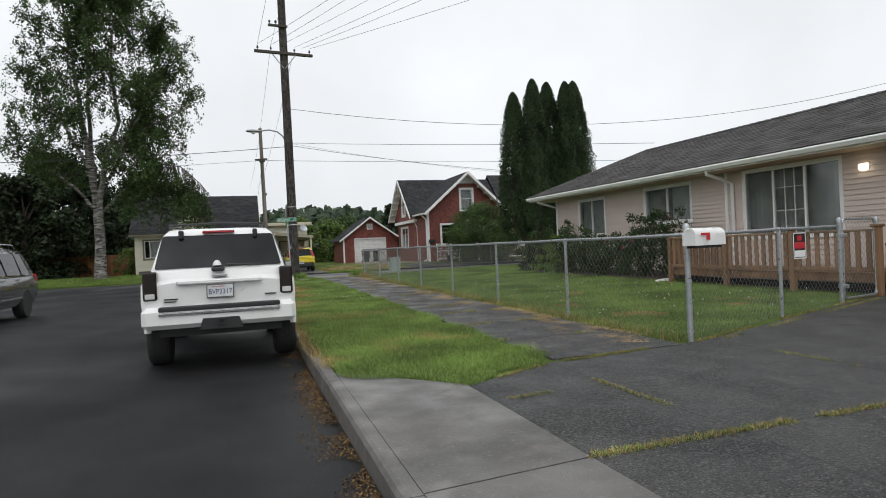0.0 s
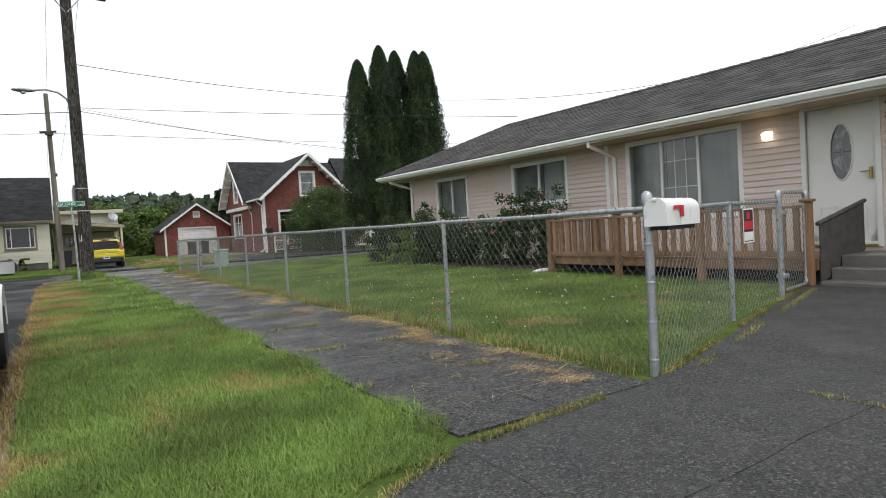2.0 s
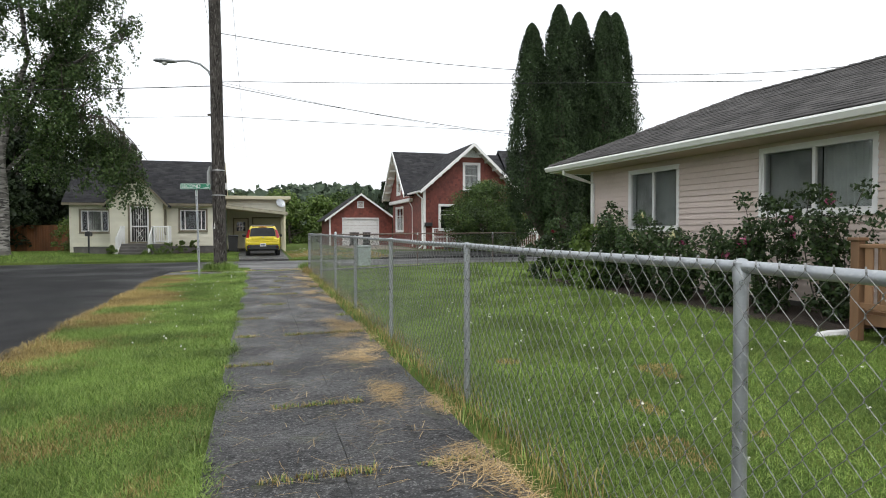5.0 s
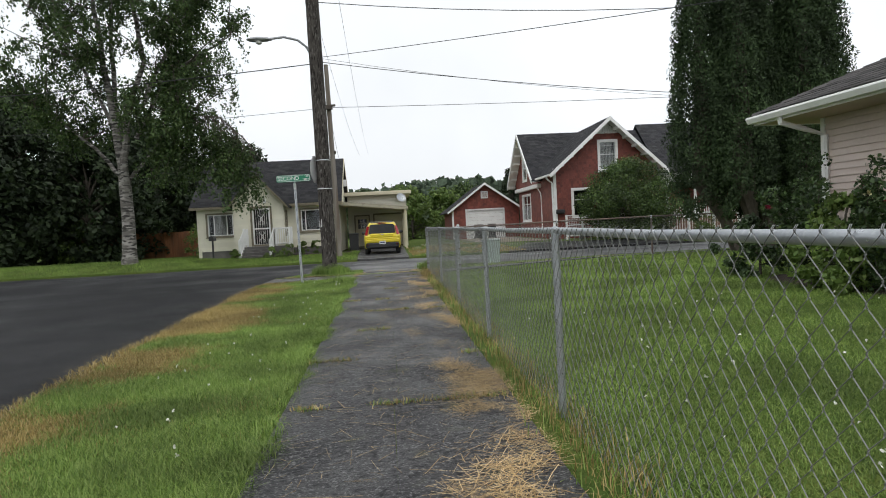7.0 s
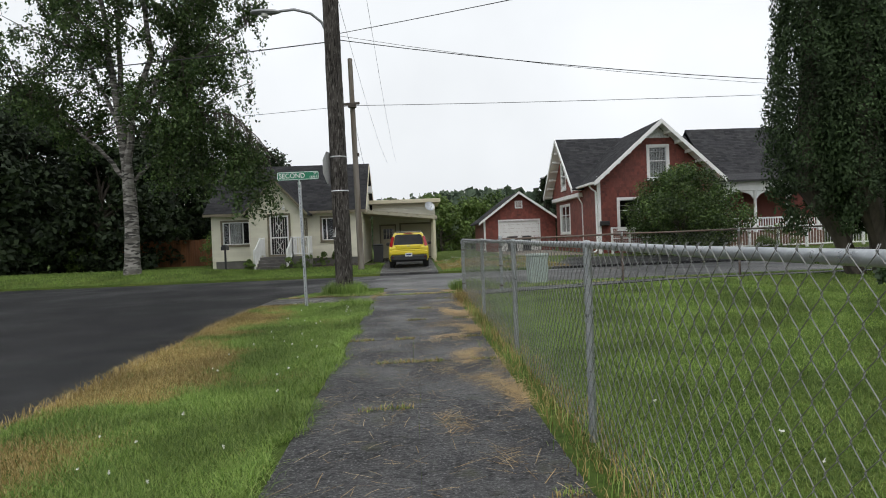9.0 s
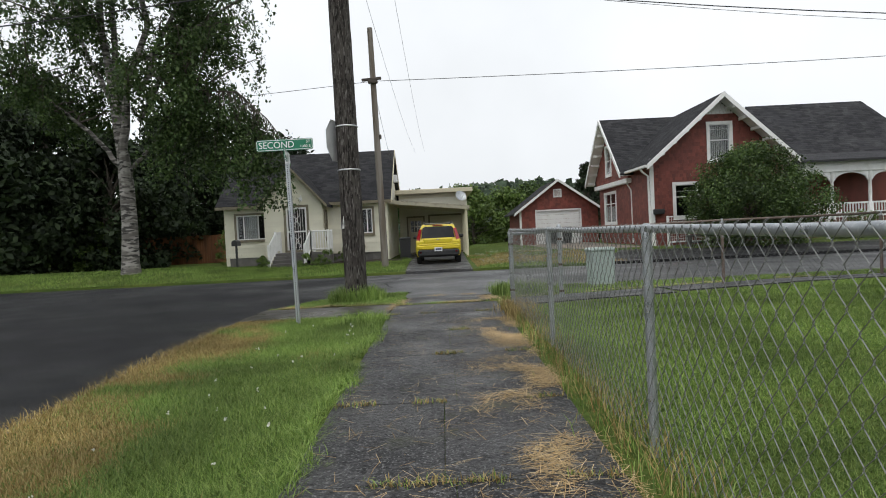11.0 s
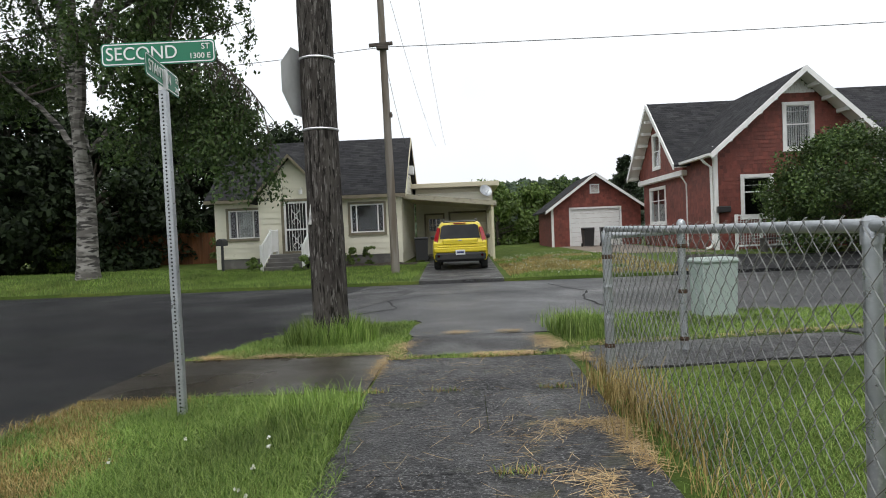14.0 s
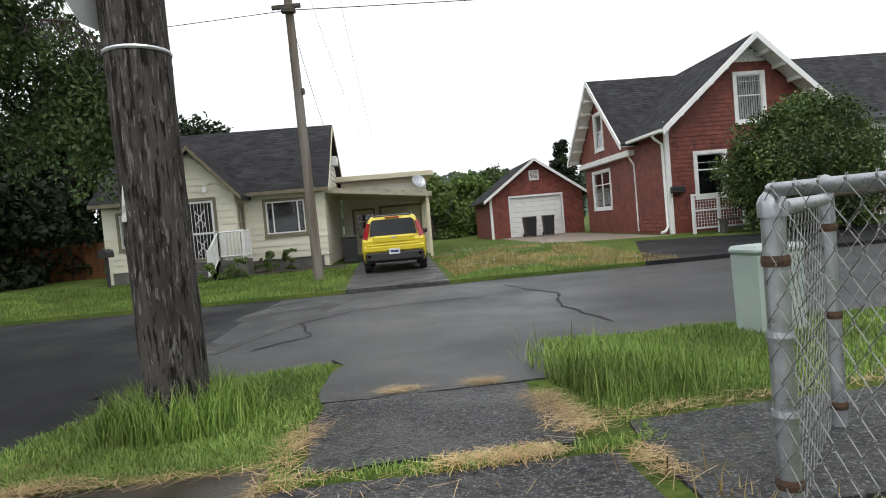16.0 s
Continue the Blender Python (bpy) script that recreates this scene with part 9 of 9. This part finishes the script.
# downspout elbow lying in the grass
elbow = part("drain_pipe_end", Mesh().tube([(4.75, 6.35, 0.13), (4.5, 6.4, 0.12), (4.38, 6.42, 0.10)], 0.05, 8), white_paint, smooth=True)
tagged(elbow, "white plastic drain pipe end lying on the lawn", "pipe")

# red and black notice on the side fence
nsign = thing("warning_sign", "red, black and white warning notice wired to the fence", "sign")
d = Vector((GATE_A[0] - MID[0], GATE_A[1] - MID[1], 0)).normalized()
NM = Matrix(((d.x, -d.y, 0, 0), (d.y, d.x, 0, 0), (0, 0, 1, 0), (0, 0, 0, 1)))
NM = Matrix.Translation((MID[0] + d.x * 0.42, MID[1] + d.y * 0.42 - 0.035, 0.96)) @ NM
part("plate", Mesh().box(-0.15, -0.003, -0.2, 0.15, 0.003, 0.16, NM), number_black, nsign)
part("border", (lambda q: (box_frame(q, -0.15, -0.2, 0.15, 0.16, 0.014, -0.006, -0.003, NM), q)[1])(Mesh()), sign_white, nsign)
part("bar", Mesh().box(-0.125, -0.006, -0.06, 0.125, -0.0035, 0.03, NM), flag_red, nsign)
part("bar", Mesh().box(-0.05, -0.006, 0.05, 0.05, -0.0035, 0.12, NM), flag_red, nsign)
part("panel", Mesh().box(-0.125, -0.006, -0.175, 0.125, -0.0035, -0.085, NM), sign_white, nsign)

# ---------- overhead wires ----------
wire_mat = material("black_cable", (0.02, 0.02, 0.022), 0.6)


def wire(name, a, b, sag, r=0.012, label="thin black overhead cable"):
    a, b = Vector(a), Vector(b)
    pts = [a.lerp(b, k / 24) - Vector((0, 0, sag * 4 * (k / 24) * (1 - k / 24))) for k in range(25)]
    ob = part(name, Mesh().tube(pts, r, 5), wire_mat)
    return tagged(ob, label, "cable", group="overhead cables")


cz = pole_at(9.95)
for dx in (-1.1, -0.55):
    wire("overhead_cable", cz + Vector((dx, -0.16 + dx * 0.14, 0.2)), (dx * 0.9 - 1.2, -32.0, 10.6), 0.7, 0.007)
# the lines that leave the crossarm askew, over the front lawn
for dx, ex, ey in ((-1.1, 1.95, -4.4), (-0.55, 2.0, -4.6), (-0.2, 2.4, -4.8), (0.45, 2.8, -5.1), (0.8, 3.2, -5.3), (1.1, 4.4, -5.6)):
    p = cz + Vector((dx, -0.16 + dx * 0.14, 0.2))
    wire("overhead_cable", p, p + Vector((ex * 6, ey * 6, 1.6)), 0.5, 0.007)
for dx in (-0.55, 0.45):
    wire("overhead_cable", cz + Vector((dx, -0.1 + dx * 0.14, 0.2)), (dx - 3.0, 78.0, 10.0), 0.9, 0.007)
wire("overhead_cable", pole_at(7.5), (40.0, 16.0, 12.3), 2.7, 0.011)
wire("overhead_cable", pole_at(5.9), (38.0, 22.5, 6.2), 1.6, 0.010)
wire("overhead_cable", pole_at(6.0), (38.0, 23.2, 6.6), 1.9, 0.005)
wire("overhead_cable", pole_at(5.85), (-40.0, 24.0, 6.6), 1.0, 0.013)
wire("overhead_cable", pole2_at(7.1), (45.0, 33.0, 7.6), 0.35, 0.012)
wire("overhead_cable", pole2_at(7.1), (-45.0, 36.0, 6.4), 0.5, 0.010)
wire("overhead_cable", pole2_at(7.0), (-3.6, 44.0, 5.2), 0.2, 0.008)
wire("overhead_cable", pole_at(6.0), (8.0, 11.0, 4.2), 0.06, 0.008)

# ---------- small things across the street ----------
bin_black = material("black_wheelie_bin_plastic", (0.022, 0.022, 0.024), 0.5, bump=0.05)


def wheelie(x, y, rz, label):
    b = thing("trash_bin", label, "trash bin", group="wheeled bins")
    m = pose(x, y, gz(x, y) + 0.015, 0, 0, rz)
    me = Mesh().loft([[(-0.24, -0.26, 0.05), (0.24, -0.26, 0.05), (0.24, 0.22, 0.05), (-0.24, 0.22, 0.05)], [(-0.29, -0.34, 0.95), (0.29, -0.34, 0.95), (0.29, 0.32, 0.95), (-0.29, 0.32, 0.95)]])
    part("tub", place(me, m), bin_black, b)
    part("lid", Mesh().bbox(-0.31, -0.37, 0.95, 0.31, 0.36, 1.05, 0.04, m), bin_black, b)
    for s in (-1, 1):
        part("wheel", Mesh().lathe([(0.1, -0.03), (0.1, 0.03)], (0, 0, 0), 12, m @ pose(s * 0.26, 0.27, 0.1, 0, 90, 0)), tyre_mat, b)
    part("handle", Mesh().tube([m @ Vector((-0.22, 0.42, 0.93)), m @ Vector((0.22, 0.42, 0.93))], 0.015, 6), bin_black, b)


wheelie(5.75, 49.3, 4, "black wheeled trash bin before the red garage")
wheelie(6.75, 49.4, -6, "black wheeled trash bin beside its twin")
wheelie(-2.95, 42.0, 3, "black wheeled trash bin under the carport")
# white gate of the red house, bench, dark letter box
gate2 = thing("white_gate", "white wooden garden gate with wire infill beside the house", "gate")
for x in (9.05, 9.95, 10.85, 12.4):
    part("post", Mesh().bbox(x - 0.05, 38.25, 0, x + 0.05, 38.35, 1.45, 0.01), white_paint, gate2)
for a, b in ((9.1, 9.9), (10.0, 10.8), (10.9, 12.35)):
    for z in (0.25, 0.85, 1.38):
        part("rail", Mesh().box(a, 38.27, z, b, 38.33, z + 0.06), white_paint, gate2)
    me = Mesh()
    for k in range(int((b - a) / 0.1)):
        me.box(a + 0.1 * k, 38.295, 0.25, a + 0.1 * k + 0.012, 38.305, 1.4)
    for z in range(10):
        me.box(a, 38.293, 0.3 + 0.11 * z, b, 38.299, 0.312 + 0.11 * z)
    raw_part("wire_infill", me, white_paint, gate2, kind="stuff")
bench = thing("bench", "low dark wooden bench before the white gate", "bench")
part("seat", Mesh().bbox(9.55, 37.3, 0.5, 10.85, 37.7, 0.57, 0.01), grey_board, bench)
for x in (9.65, 10.75):
    part("leg", Mesh().bbox(x - 0.06, 37.33, 0.05, x + 0.06, 37.67, 0.5, 0.01), grey_board, bench)
part("stretcher", Mesh().box(9.7, 37.47, 0.2, 10.7, 37.53, 0.28), grey_board, bench)
lb = part("letter_box", Mesh().bbox(8.75, 39.15, 1.55, 9.25, 39.34, 1.8, 0.03), bin_black)
tagged(lb, "black letter box fixed on the red house wall", "mailbox")
post_mail = thing("mailbox", "dark rural mailbox on a thin post before the yellow house", "mailbox")
mm = pose(-9.9, 37.2, 0)
part("post", Mesh().bbox(-0.04, -0.04, -0.1, 0.04, 0.04, 1.05, 0.005, mm), bin_black, post_mail)
part("box", Mesh().prism([(-0.12, 1.05), (0.12, 1.05), (0.12, 1.2), (0.085, 1.28), (0, 1.31), (-0.085, 1.28), (-0.12, 1.2)], "y", -0.25, 0.25, mm), bin_black, post_mail)
# satellite dish on the annex
dish = thing("satellite_dish", "grey satellite dish on the annex roof edge", "dish")
dm = pose(0.1, 46.95, 3.25, 62, 0, 25)
part("reflector", Mesh().lathe([(0.02, 0.0), (0.2, 0.03), (0.33, 0.09), (0.335, 0.1), (0.32, 0.095), (0.2, 0.04), (0.02, 0.012)], (0, 0, 0), 18, dm), galvanised, dish, smooth=True)
part("arm", Mesh().tube([dm @ Vector((0, -0.2, 0.03)), dm @ Vector((0, -0.15, 0.4))], 0.015, 6), galvanised, dish)
part("mount", Mesh().tube([dm @ Vector((0, 0, 0)), (0.1, 47.3, 3.1), (0.1, 47.4, 3.4)], 0.02, 6), galvanised, dish)
# bed of dark soil below the yellow house
bd2 = Mesh()
for x in range(9):
    for y in range(4):
        bd2.v.append((-7.0 + 0.5 * x, 39.2 + 0.75 * y - (0.3 if x > 6 else 0), 0.02 + 0.03 * math.sin(x * 2 + y)))
for x in range(8):
    for y in range(3):
        a = x * 4 + y
        bd2.f.append((a, a + 4, a + 5, a + 1))
tagged(raw_part("flower_bed", bd2, mulch), "bare brown flower bed below the yellow house", "flower bed", kind="structure")
# white porch fence to the right of the red house
pf = thing("picket_fence", "white lattice fence before the porch", "fence")
for k in range(7):
    x = 14.6 + 1.5 * k
    part("post", Mesh().bbox(x - 0.06, 38.1, 0, x + 0.06, 38.22, 1.35, 0.01), white_paint, pf)
part("rail", Mesh().bbox(14.6, 38.12, 1.16, 23.6, 38.2, 1.24, 0.005), white_paint, pf)
part("rail", Mesh().bbox(14.6, 38.12, 0.2, 23.6, 38.2, 0.27, 0.005), white_paint, pf)
lat = Mesh()
for k in range(60):
    x = 14.65 + 0.15 * k
    lat.box(x, 38.15, 0.25, x + 0.02, 38.165, 1.18)
raw_part("lattice", lat, white_paint, pf, kind="stuff")
